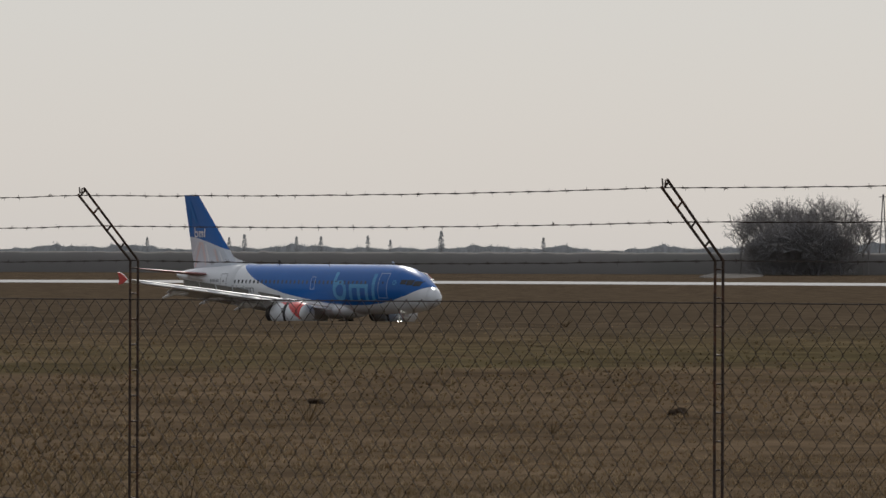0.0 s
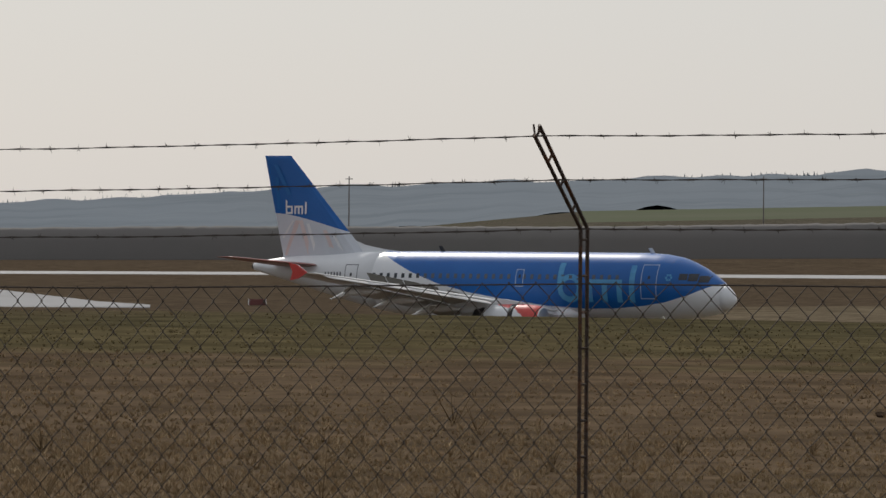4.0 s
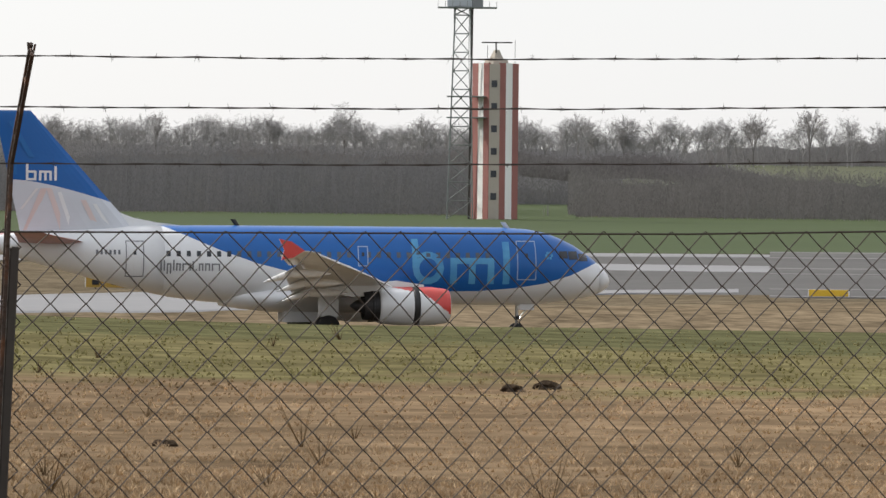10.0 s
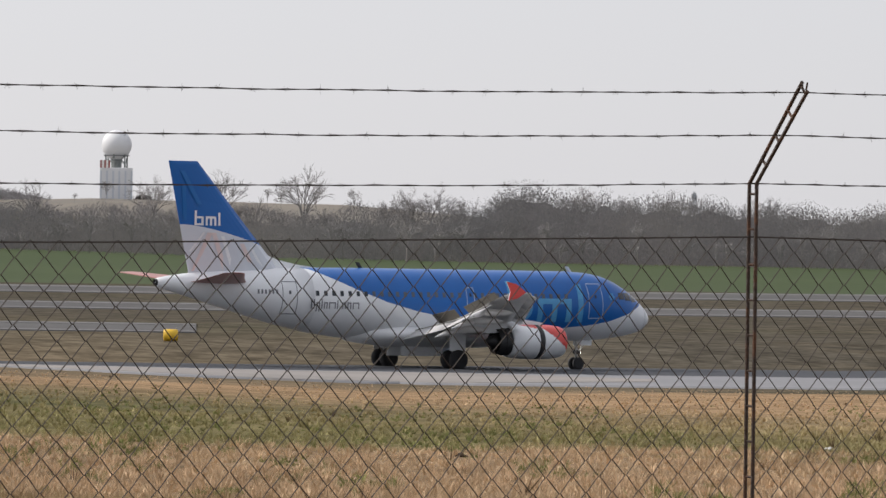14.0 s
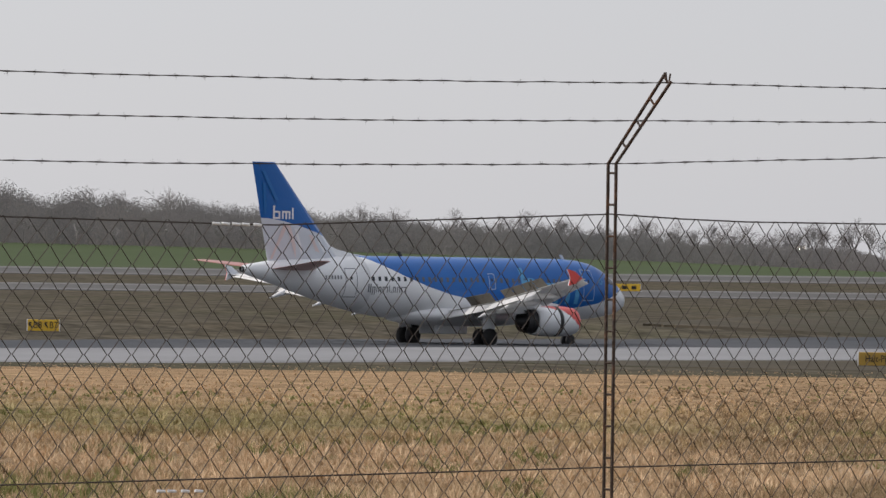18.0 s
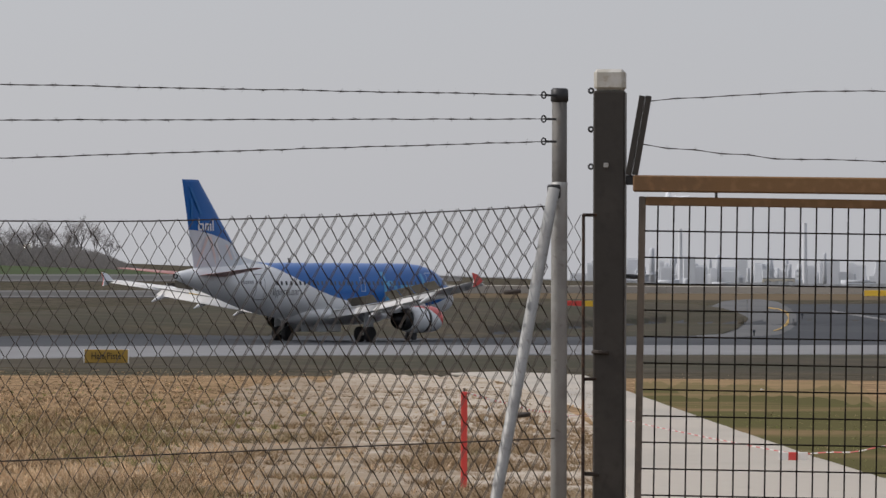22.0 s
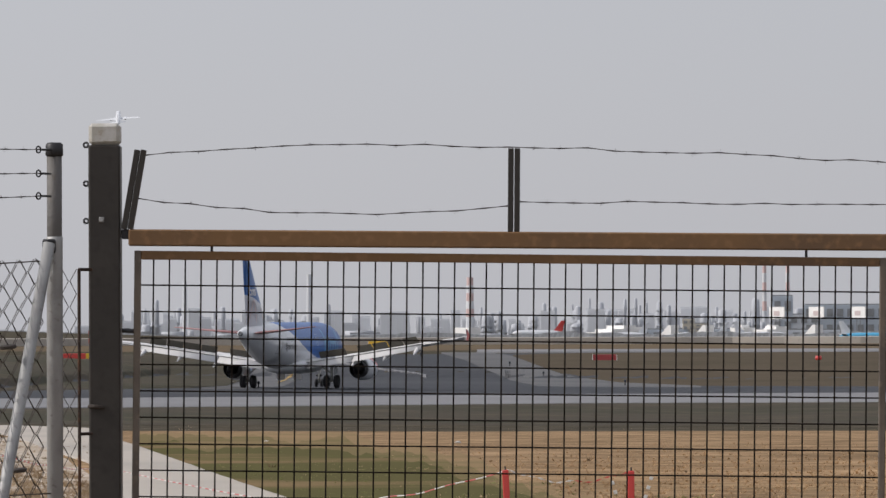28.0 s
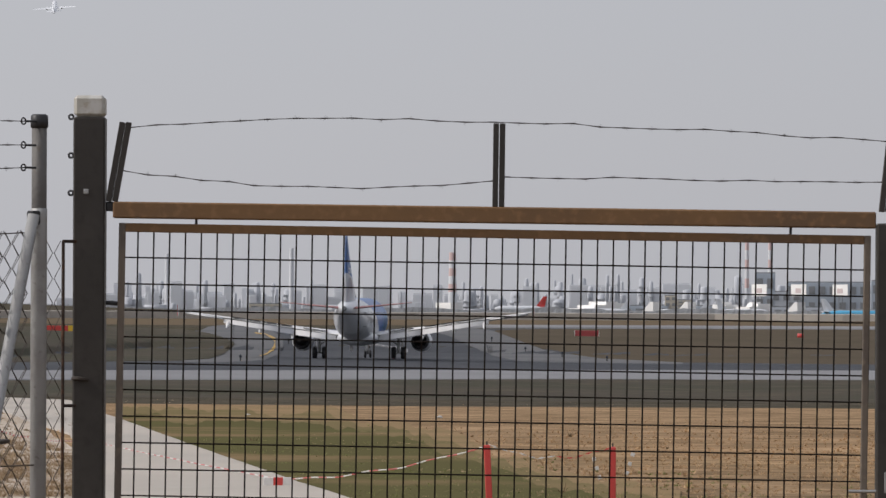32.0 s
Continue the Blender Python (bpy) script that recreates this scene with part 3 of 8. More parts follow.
def profile(az):
    """The ground's distances and heights under the eye along one heading."""
    ec, rc = float(along(az, CREST)), float(along(az, CREST, 2))
    zc = rc * math.tan(radians(ec))
    ca, sa_ = math.cos(radians(az)), math.sin(radians(az))
    rr = 300 / ca
    zr = float(np.interp(rr * sa_, RUN_X, RUN_Z)) - float(np.interp(az, [44, 47, 50, 52, 54], [0, .12, .3, .42, .42]))
    z78 = float(np.interp(az, [-10, 35], [-2.62, -2.82]))
    rs, zs = [2, 8, 13, 16, 24, 40, 78], [-1.65, -1.75, -1.98, -2.02, -2.1, -2.3, z78]
    for k in (0.12, .25, .4, .55, .7, .82, .92, 1.0):
        s = k * k * (3 - 2 * k) if az < 20 else k
        rs.append(78 + (rc - 78) * k)
        zs.append(z78 + (zc - z78) * s)
    cut = min(rc + 45, rr - 6)
    for k in (.3, .7, 1.0):
        rs.append(rc + (cut - rc) * k)
        zs.append(zc + (zr - zc) * k * k * (3 - 2 * k))
    r0 = max(rr + 26, cut + 10, float(np.interp(az, [43, 49], [0, 660])))
    rs.append(r0)
    zs.append(zr)
    e0, eh, ef = math.degrees(math.atan2(zr, r0)), float(along(az, HEDGE)), float(along(az, FAR))
    for k in np.linspace(0.06, 1, 20):
        r = r0 + (FAR_R - r0) * k ** 1.4
        rs.append(r)
        zs.append(r * math.tan(radians(e0 + (eh - e0) * ((r - r0) / (FAR_R - r0)) ** .45)))
    for k in (.1, .3, .6, 1.0):
        r = FAR_R + 1500 * k
        rs.append(r)
        zs.append(r * math.tan(radians(eh + (ef - eh) * k)))
    rs.append(4850)
    zs.append(4850 * math.tan(radians(ef)))
    return rs, zs


def height(az, r):
    rs, zs = profile(az)
    return EYE + float(np.interp(r, rs, zs))


def at_el(az, el, near=False):
    """The distance at which the ground shows at that height over the level."""
    rs, zs = profile(az)
    rc = float(along(az, CREST, 2))
    r = np.linspace(20, rc, 500) if near else np.linspace(rc + 1, 3000, 3000)
    e = np.degrees(np.arctan2(np.interp(r, rs, zs), r))
    hit = np.nonzero(e >= el)[0]
    return float(r[hit[0]]) if len(hit) else float(r[-1])


def spot(az, r, up=0.0):
    return Vector((r * math.sin(radians(az)), r * math.cos(radians(az)), height(az, r) + up))


azs = np.concatenate([np.arange(-180, -60, 6.0), np.arange(-60, 42, 0.4), np.arange(42, 60, 0.1), np.arange(60, 180, 6.0)])
verts, faces = [(0, 0, EYE - 1.65)], []
cols = []
for az in azs:
    rs, zs = profile(float(np.clip(az, -60, 60)))
    if abs(az) > 60:
        rs, zs = profile(60.0 if az > 0 else -60.0)
        zs = [z * 0.9 for z in zs]
    first = len(verts)
    for r, z in zip(rs, zs):
        bump = 0.05 * noise.noise(Vector((r * math.sin(radians(az)) * .08, r * math.cos(radians(az)) * .08, 3))) if r < 250 else 0
        verts.append((r * math.sin(radians(az)), r * math.cos(radians(az)), EYE + z + bump))
    cols.append((first, len(rs)))
for i in range(len(cols)):
    a, b = cols[i][0], cols[(i + 1) % len(cols)][0]
    n = cols[i][1]
    faces.append((0, b, a))
    for j in range(n - 1):
        faces.append((a + j, b + j, b + j + 1, a + j + 1))
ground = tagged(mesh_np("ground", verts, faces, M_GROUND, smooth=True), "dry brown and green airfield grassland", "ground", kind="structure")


def strip(name, rows, material, label, near=False, up=0.03, step=0.25, kind="structure", category="pavement", sink=True):
    """A flat paved or sown strip on the ground: rows of (heading, low edge, high edge) in degrees."""
    v, fcs = [], []
    n = 64
    az = rows[0][0]
    count = 0
    while az <= rows[-1][0] + 1e-6:
        lo, hi = float(along(az, rows)), float(along(az, rows, 2))
        ra, rb = at_el(az, lo, near), at_el(az, max(hi, lo + .001), near)
        if up > .25:  # a raised sheet shows higher
            ra, rb = at_el(az, lo - math.degrees(up / ra), near), at_el(az, max(hi, lo + .001) - math.degrees(up / rb), near)
        rs, zs = profile(az)
        r = ra + (rb - ra) * np.linspace(0, 1, n + 1)
        z = EYE + np.interp(r, rs, zs) + up
        slope = abs(float(along(az + .05, rows)) - lo) / .05
        if sink or slope < .3:  # the near edge goes into the ground, but not where it runs away from the eye
            z[0] -= up + .08
        ax = radians(az)
        v += [(q * math.sin(ax), q * math.cos(ax), w) for q, w in zip(r, z)]
        count += 1
        az += step
    for i in range(count - 1):
        for k in range(n):
            a = i * (n + 1) + k
            fcs.append((a, a + n + 1, a + n + 2, a + 1))
    return tagged(mesh_np(name, v, fcs, material), label, category, kind=kind)


strip("field", [(-7.2, -.03, .04), (-5.9, -.2, .17), (-5, -.22, .18), (-1.6, -.17, .24), (2, -.15, .28), (6.7, -.09, .31), (10.5, -.04, .335), (14.6, -.03, .32), (20, .01, .34), (24, .03, .377), (30, .04, .295),
                (33.5, .033, .285), (37, .05, .25), (41.5, .03, .18), (43.5, .03, .11), (45.5, .05, .06)], M_FIELD, "green field of winter crop beyond the taxiway", category="field", up=.05)
strip("taxiway", [(-56, -.315, -.293), (-48.7, -.312, -.29), (-43.6, -.32, -.297), (-39, -.355, -.332), (-33, -.34, -.317), (-24.6, -.335, -.305), (-20, -.36, -.32), (-12.6, -.315, -.275), (-5, -.285, -.245), (2.3, -.225, -.185), (8.4, -.155, -.11)],
      M_EDGE, "long pale concrete taxiway across the airfield", up=.08)
strip("taxiway", [(-39.7, -.525, -.515), (-38.6, -.575, -.43), (-38, -.66, -.41), (-37, -.66, -.42), (-36, -.67, -.47), (-34.7, -.672, -.62), (-34, -.672, -.66)], M_PALE, "pale concrete exit wedge beside the runway", up=.08)
strip("taxiway", [(4.4, -.69, -.683), (6, -.685, -.655), (8, -.685, -.515), (9.9, -.664, -.454), (10.85, -.60, -.374), (11.6, -.56, -.30), (12.3, -.52, -.25)], M_PALE, "pale concrete rapid exit road", up=.08)
strip("taxiway", [(9.4, -.20, -.11), (10.8, -.30, -.10), (12.3, -.50, -.055), (13.8, -.44, -.05), (15.5, -.43, -.05), (16.8, -.42, -.08), (17.6, -.41, -.36)], M_TAXI, "grey asphalt taxiway junction", up=.06)
strip("taxiway_edge", [(12.6, -.475, -.445), (13.1, -.467, -.42), (14.2, -.43, -.40), (15.2, -.415, -.38)], M_PALE, "pale taxiway edge strip", up=.10, step=.1)
strip("taxiway_edge", [(9.6, -.135, -.115), (13.1, -.075, -.04), (15.5, -.06, -.035)], M_PALE, "pale taxiway edge strip", up=.10, step=.1)
strip("taxiway_edge", [(12.8, -.20, -.14), (15.5, -.21, -.15)], M_PALE, "pale concrete band across the junction", up=.10, step=.1)
for lo, hi, end in ((-.436, -.353, 30.5), (-.215, -.149, 47), (-.055, .01, 47)):
    rise = [(15.5, -.015), (18.5, -.01), (21.5, 0), (27, 0), (31, .01), (36, .03), (41, .04), (47, .06)]
    rows = [(a, lo + d, hi + d) for a, d in rise if a <= end]
    strip("taxiway", rows, M_TAXI, "grey asphalt taxiway between pale edges", up=.06)
    strip("taxiway_edge", [(a, l, l + .011) for a, l, h in rows], M_EDGE2, "pale taxiway edge strip", up=.09)
    strip("taxiway_edge", [(a, h - .014, h) for a, l, h in rows], M_EDGE2, "pale taxiway edge strip", up=.09)
strip("runway", [(23, -.78, -.776), (25, -.79, -.775), (27.9, -.91, -.80), (30, -.915, -.805), (33.3, -.91, -.80), (36.6, -.885, -.75), (41, -.80, -.672), (45, -.735, -.64), (50, -.715, -.625), (53, -.695, -.61), (58, -.69, -.60)],
      M_PALE, "pale worn concrete runway edge", up=.09)
strip("runway", [(25, -.788, -.783), (27.9, -.895, -.81), (29.5, -.91, -.81), (31.5, -.87, -.845)], M_WARMPALE, "warmer and paler end of the runway edge", up=.115)
strip("runway", [(22.5, -.775, -.768), (25, -.778, -.75), (28, -.80, -.745), (30, -.806, -.735), (33.3, -.802, -.73), (36.6, -.752, -.66), (41, -.674, -.60), (45, -.642, -.50), (47, -.63, -.30), (50, -.627, -.22), (53, -.612, -.20), (58, -.60, -.20)],
      M_ASPHALT, "dark asphalt runway and turn-off", up=.09)
strip("verge", [(39.5, -.832, -.828), (41, -.855, -.80), (45, -.87, -.737), (50, -.90, -.717), (53, -.92, -.697), (58, -.92, -.692)], M_DARKFIELD, "dark mown verge beside the runway", up=.05, category="grass")
RING = "pale concrete loop of the turn-off"
strip("taxiway", [(49.3, -.545, -.53), (49.55, -.55, -.518), (49.7, -.548, -.466), (49.78, -.545, -.396), (49.8, -.544, -.37)], M_LOOP, RING, up=.12, sink=False, step=.02)
strip("taxiway", [(49.45, -.252, -.24), (49.55, -.268, -.195), (49.7, -.314, -.178), (49.78, -.35, -.172), (49.8, -.372, -.17)], M_LOOP, RING, up=.12, sink=False, step=.02)
strip("taxiway", [(49.795, -.544, -.17), (49.95, -.54, -.175), (50.1, -.525, -.20), (50.22, -.47, -.27), (50.29, -.40, -.35)], M_LOOP, RING, up=.12, sink=False, step=.02)
strip("taxiway", [(51.65, -.205, -.195), (51.9, -.28, -.196), (52.15, -.40, -.20), (52.34, -.475, -.23), (52.6, -.53, -.328), (52.85, -.537, -.423), (53.4, -.543, -.498), (54.2, -.548, -.534)], M_LOOP, "pale concrete wedge of the turn-off", up=.12, sink=False, step=.02)
strip("verge", [(41.2, -.45, -.445), (43.5, -.54, -.27), (44.5, -.56, -.24), (46.6, -.57, -.22), (48.7, -.545, -.20), (49.3, -.535, -.23), (49.55, -.52, -.265), (49.7, -.468, -.312), (49.78, -.398, -.348), (49.8, -.38, -.365)], M_DARKFIELD, "dark grass island between taxiways", up=.18, sink=False, category="grass", step=.02)
strip("verge", [(52.35, -.235, -.225), (52.6, -.33, -.215), (52.85, -.425, -.21), (53.4, -.50, -.205), (54.2, -.535, -.205), (58, -.56, -.205)], M_DRYVERGE, "dull brown grass island between taxiways", up=.14, sink=False, category="grass", step=.02)
strip("field", [(45.5, -.10, -.05), (47, -.16, -.055), (49, -.175, -.062), (51.5, -.17, -.062), (52, -.168, -.064), (58, -.175, -.064)], M_TANFAR, "tan dry grass beyond the turn-off", up=.12, category="grass")
strip("taxiway", [(52, -.192, -.172), (58, -.20, -.178)], M_PALE, "far pale taxiway behind the turn-off", up=.2)
strip("guide_line", [(50.0, -.262, -.256), (50.1, -.276, -.268), (50.17, -.32, -.295), (50.2, -.365, -.31)], M_OCHRE, "worn yellow taxi guide line", up=.18, sink=False, step=.01, category="marking")
strip("guide_line", [(50.05, -.495, -.487), (50.12, -.472, -.46), (50.17, -.44, -.41), (50.2, -.42, -.36)], M_OCHRE, "worn yellow taxi guide line", up=.18, sink=False, step=.01, category="marking")
strip("guide_line", [(50.6, -.29, -.284), (51.1, -.37, -.364), (51.4, -.41, -.40), (51.5, -.45, -.42)], M_PALE, "worn white curved taxi guide line", up=.2, sink=False, step=.02, category="marking")

strip("bank", [(-46.8, -.245, -.24), (-46.5, -.25, -.17), (-46.2, -.235, -.12), (-45.95, -.125, -.105)], M_RUBBLE, "pale rubble bank below the thicket", up=.2, step=.02, category="bank")

# ---- the fence: rebar lattice posts with leaning tops, chain link, three barbed wires
FY = 14.0
POSTS = [(-18.15, -.05), (-14.82, -.04), (-11.42, -.01), (-8.07, .03), (-4.69, .071), (-1.36, .123), (1.995, .189), (5.374, .256), (8.850, .314), (12.068, .365)]
ARM_OUT, ARM_UP, DROP, NET = 0.262, 0.268, 0.165, 2.0
TUBE_X, TUBE_Z = 15.535, .692
LEANS = [0, 0, 0, 0, 1.1, 1.5, -2.2, .9, 0, .1]


def knee(x):
    return EYE + float(np.interp(x, [p[0] for p in POSTS] + [TUBE_X], [p[1] for p in POSTS] + [.36]))


def bars(x0, x1, y, zt, sides=4, r=.0021, phase=0.0):
    """Chain link wire between x0 and x1: zigzag wires, hooked into one another, with tops twisted."""
    v, f = [], []
    wide, step = .043, .0446
    n = int((x1 - x0) / wide)
    rows = int(NET / step)
    for i in range(n):
        xa = x0 + (i + .5 + phase) * wide
        top = zt(xa)
        pts = []
        for k in range(rows + 1):
            s = 1 if (k + i) % 2 else -1
            wob = .0015 * math.sin(i * 12.9 + k * 3.1) + .004 * noise.noise(Vector((xa * 1.7, k * .21, phase)))
            pts.append((xa + s * wide * .5 + wob, y + (.004 if s > 0 else -.004), top + .005 - k * step + .005 * noise.noise(Vector((xa * 1.3, k * .3, 5 + phase)))))
        first = len(v)
        for px, py, pz in pts:
            for q in range(sides):
                a = 2 * math.pi * q / sides
                v.append((px + r * math.cos(a), py + r * math.sin(a), pz))
        for k in range(rows):
            for q in range(sides):
                a, b = first + k * sides + q, first + k * sides + (q + 1) % sides
                f.append((a, b, b + sides, a + sides))
    return v, f


def fence_post(kx, kz, lean, braced):
    base = EYE + kz - 2.35
    ob = thing("fence_post", pose(kx, FY, EYE + kz, 0, -lean, 0) @ pose(0, 0, -2.35), "rusty lattice steel fence post with an angled top" + (" and two braces" if braced else ""), "post", "fence posts")
    h = 2.35
    tip = Vector((0, -ARM_OUT, h + ARM_UP))
    w = .019
    side = Vector((0, -math.cos(.76), -math.sin(.76))) * 0 + Vector((0, ARM_UP, ARM_OUT)).normalized() * w
    xs = (-.012, .012) if braced else (0,)
    for s in (-1, 1):
        for xo in xs:
            bm = bmesh.new()
            k = Vector((xo, s * w, h))
            rod(bm, (xo, s * w, -.3), k, .0055, 6)
            rod(bm, k, tip + side * s + Vector((xo, 0, 0)), .0055, 6)
            part("rod", bm, M_STEEL, ob)
    z = .12
    while z < h + .02:
        bm = bmesh.new()
        rod(bm, (0, -w, z), (0, w, z), .004, 5)
        part("rung", bm, M_STEEL, ob)
        z += .1
    for k in range(1, 5):
        c = Vector((0, 0, h)).lerp(tip, k / 4 - .03)
        bm = bmesh.new()
        rod(bm, c - side, c + side, .004, 5)
        part("rung", bm, M_STEEL, ob)
    bm = bmesh.new()
    rod(bm, tip + Vector((-.006, 0, -.01)), tip + Vector((-.010, 0, .016)), .003, 5)
    rod(bm, tip + Vector((.004, 0, -.01)), tip + Vector((.008, 0, .012)), .003, 5)
    part("wire_tie", bm, M_STEEL, ob)
    if braced:
        for s in (-1, 1):
            bm = bmesh.new()
            for o in (-.012, .012):
                rod(bm, (s * .01, o, h - .30 - .05 * (s > 0)), (s * .86, o + .1 * s, 0.2), .0135, 6)
            part("brace", bm, M_STEEL, ob)
        for y, z in [(-ARM_OUT * lv, h + ARM_UP * lv) for lv in (.94, .5, 0)] + [(0, h - .165)]:
            for s in (-1, 1):
                bm = bmesh.new()
                rod(bm, (s * .006, y, z), (s * .05, y, z), .005, 6)
                bmesh.ops.create_icosphere(bm, subdivisions=1, radius=.011, matrix=Matrix.Translation((s * .05, y, z)))
                rod(bm, (s * .06, y, z), (s * .1, y, z - .002), .0035, 6)
                part("eye_bolt", bm, M_STEEL, ob)
    if abs(lean + 2.2) < .01:
        bm = bmesh.new()
        box(bm, .018, 0, h - .2 - .9, .022, .035, 1.8, bevel=.003)
        part("stiffener", bm, M_DARKSTEEL, ob, "dark steel angle bolted to the post")
    return ob


for i, (kx, kz) in enumerate(POSTS):
    fence_post(kx, kz, LEANS[i], i == 2)


NET_TOP = [(-21.6, -.22), (-18.1, -.203), (-14.86, -.188), (-13, -.182), (-11.4, -.152), (-9.7, -.15), (-8.07, -.122), (-6.4, -.12), (-4.69, -.091), (-3.1, -.085), (-1.36, -.038), (-.3, -.043), (.7, -.026), (1.98, .024), (3.65, .036), (4.9, .066), (5.38, .091), (6.9, .116),
           (8.85, .163), (10.7, .147), (12.08, .206), (12.5, .19), (13.4, .195), (14.5, .224), (15.6, .275)]


def net_top(x):
    """The net hangs slightly between its posts."""
    return EYE + float(np.interp(x, [p[0] for p in NET_TOP], [p[1] for p in NET_TOP]))


xs = [POSTS[0][0] - 3.36] + [p[0] for p in POSTS] + [TUBE_X - .03]
for a, b in zip(xs, xs[1:]):
    fence = thing("chain_link_net", Matrix(), "weathered chain link net tied between two fence posts", "fence", "fence nets")
    v, f = bars(a + .01, b - .01, FY, net_top, phase=1.4 if abs(a + 1.36) < .01 else .1)
    tagged(mesh_np("chain_link_mesh", v, f, M_WIRE, fence), kind="stuff")
    bm = bmesh.new()
    loft(bm, [[Vector((xq, FY - .004 + .0026 * math.cos(q * math.pi / 3), net_top(xq) + .0026 * math.sin(q * math.pi / 3))) for q in range(6)] for xq in np.linspace(a, b, 13)])
    part("top_wire", bm, M_WIRE, fence)
    bm = bmesh.new()
    rod(bm, (a, FY - .006, net_top(a) - .80), (b, FY - .006, net_top(b) - (.80 if b < 15 else .83)), .0026, 5)
    part("tension_wire", bm, M_WIRE, fence)
overlap = thing("chain_link_net", Matrix(), "second chain link net overlapping the end of the fence", "fence", "fence nets")
v, f = bars(13.888, TUBE_X - .05, FY + .012, lambda x: net_top(x) + .004, phase=.17)
tagged(mesh_np("chain_link_mesh", v, f, M_WIRE, overlap), kind="stuff")


def barbed(a, b, sag, name_label, step=.1, wob=.0, seed=0):
    """One span of barbed wire: two strands and four-point barbs."""
    rnd = random.Random(seed)
    ob = thing("barbed_wire", Matrix(), name_label, "barbed wire", "barbed wires")
    a, b = Vector(a), Vector(b)
    n = max(2, int((b - a).length / step))
    pts = []
    for i in range(n + 1):
        u = i / n
        pts.append(a.lerp(b, u) + Vector((0, rnd.uniform(-1, 1) * .002, -sag * 4 * u * (1 - u) + rnd.uniform(-1, 1) * (.0012 + wob) * (0 < i < n))))
    v, f = [], []
    for strand in (0, 1):
        first = len(v)
        for i, p in enumerate(pts):
            o = .0014 * (1 if (i + strand) % 2 else -1)
            for q in range(3):
                t = 2 * math.pi * q / 3
                v.append((p.x, p.y + .0014 * math.cos(t) + o * .4, p.z + .0014 * math.sin(t) + o))
        for i in range(n):
            for q in range(3):
                c, d = first + i * 3 + q, first + i * 3 + (q + 1) % 3
                f.append((c, d, d + 3, c + 3))
    for p in pts[1:-1]:
        for q in range(4):
            t = rnd.uniform(0, 6.28)
            d = Vector((rnd.uniform(-.5, .5), math.cos(t), math.sin(t))).normalized() * .014
            s = d.orthogonal().normalized() * .0012
            c = p + Vector((rnd.uniform(-.004, .004), 0, 0))
            k = len(v)
            v += [c + s, c - s, c + d, c + s.cross(d).normalized() * .0012]
            f += [(k, k + 1, k + 2), (k + 1, k + 3, k + 2), (k + 3, k, k + 2)]
    mesh_np("twisted_strand", v, f, M_WIRE, ob)
    return ob


spans = [(POSTS[0][0] - 3.36, -.055)] + POSTS
for level in (0, .5, .94):
    for i, ((xa, za), (xb, zb)) in enumerate(zip(spans, spans[1:])):
        dy, dz = -ARM_OUT * level, ARM_UP * level
        barbed((xa, FY + dy - .012, EYE + za + dz), (xb, FY + dy - .012, EYE + zb + dz), .012, "barbed wire strung between the post tops", seed=i * 7 + int(level * 10))
for level, ztube in ((0, .51), (.5, .59), (.94, .675)):
    xa, za = POSTS[-1]
    barbed((xa, FY - ARM_OUT * level, EYE + za + ARM_UP * level), (TUBE_X - .08, FY - .01, EYE + ztube - .01), .0, "barbed wire running to the galvanised end post", seed=70 + int(level * 10))


def turnbuckle(x, y, z, s):
    ob = thing("turnbuckle", pose(x, y, z, 0, .6, 0), "galvanised turnbuckle tightening the barbed wire", "turnbuckle", "turnbuckles")
    for o in (-.0065, .0065):
        bm = bmesh.new()
        rod(bm, (-.05 * s, 0, o), (.05 * s, 0, o), .0035, 6)
        part("side_bar", bm, M_GALVD, ob)
    for e in (-1, 1):
        bm = bmesh.new()
        rod(bm, (e * .048 * s, 0, 0), (e * .085 * s, 0, 0), .0035, 6)
        for q in range(8):
            t0, t1 = math.pi * q / 4, math.pi * (q + 1) / 4
            c = e * .095 * s
            rod(bm, (c + .007 * math.cos(t0), 0, .007 * math.sin(t0)), (c + .007 * math.cos(t1), 0, .007 * math.sin(t1)), .0026, 5)
        part("hook", bm, M_WIRE, ob)
        bm = bmesh.new()
        box(bm, e * .05 * s, 0, 0, .012, .01, .019, bevel=.002)
        part("end_block", bm, M_GALVD, ob)


for lv, tx, s in ((.94, .02, 1.0), (.5, -.02, 1.0), (0, -.08, .95)):
    turnbuckle(tx, FY - ARM_OUT * lv - .012, knee(tx) + ARM_UP * lv - .018, s * .92)

# ---- end post, brace and gate
gz = EYE - 2.1
end_post = thing("end_post", pose(TUBE_X, FY, gz), "round galvanised end post with dark cap and brace", "post")
H = 2.1 + TUBE_Z
bm = bmesh.new()
turned(bm, [(-.3, .029), (H - .36, .029), (H - .338, .0295), (H - .335, .026)], n=20)
part("tube", bm, M_BRACE, end_post, "pale mottled galvanised tube", smooth=True)
bm = bmesh.new()
turned(bm, [(H - .34, .0255), (H - .336, .027), (H - .03, .027)], n=20)
part("tube_top", bm, M_TUBE, end_post, "darker weathered extension tube", smooth=True)
for k in range(7):  # wire ties that hold the net
    bm = bmesh.new()
    turned(bm, [(H - .5 - k * .22, .0292), (H - .497 - k * .22, .032), (H - .49 - k * .22, .032), (H - .487 - k * .22, .0292)], n=14, m=Matrix.Rotation(.12 * (-1) ** k, 4, "Y"))
    part("wire_tie", bm, M_WIRE, end_post)
bm = bmesh.new()
turned(bm, [(H - .05, .0275), (H - .045, .032), (H - .006, .031), (H, .024)], n=20)
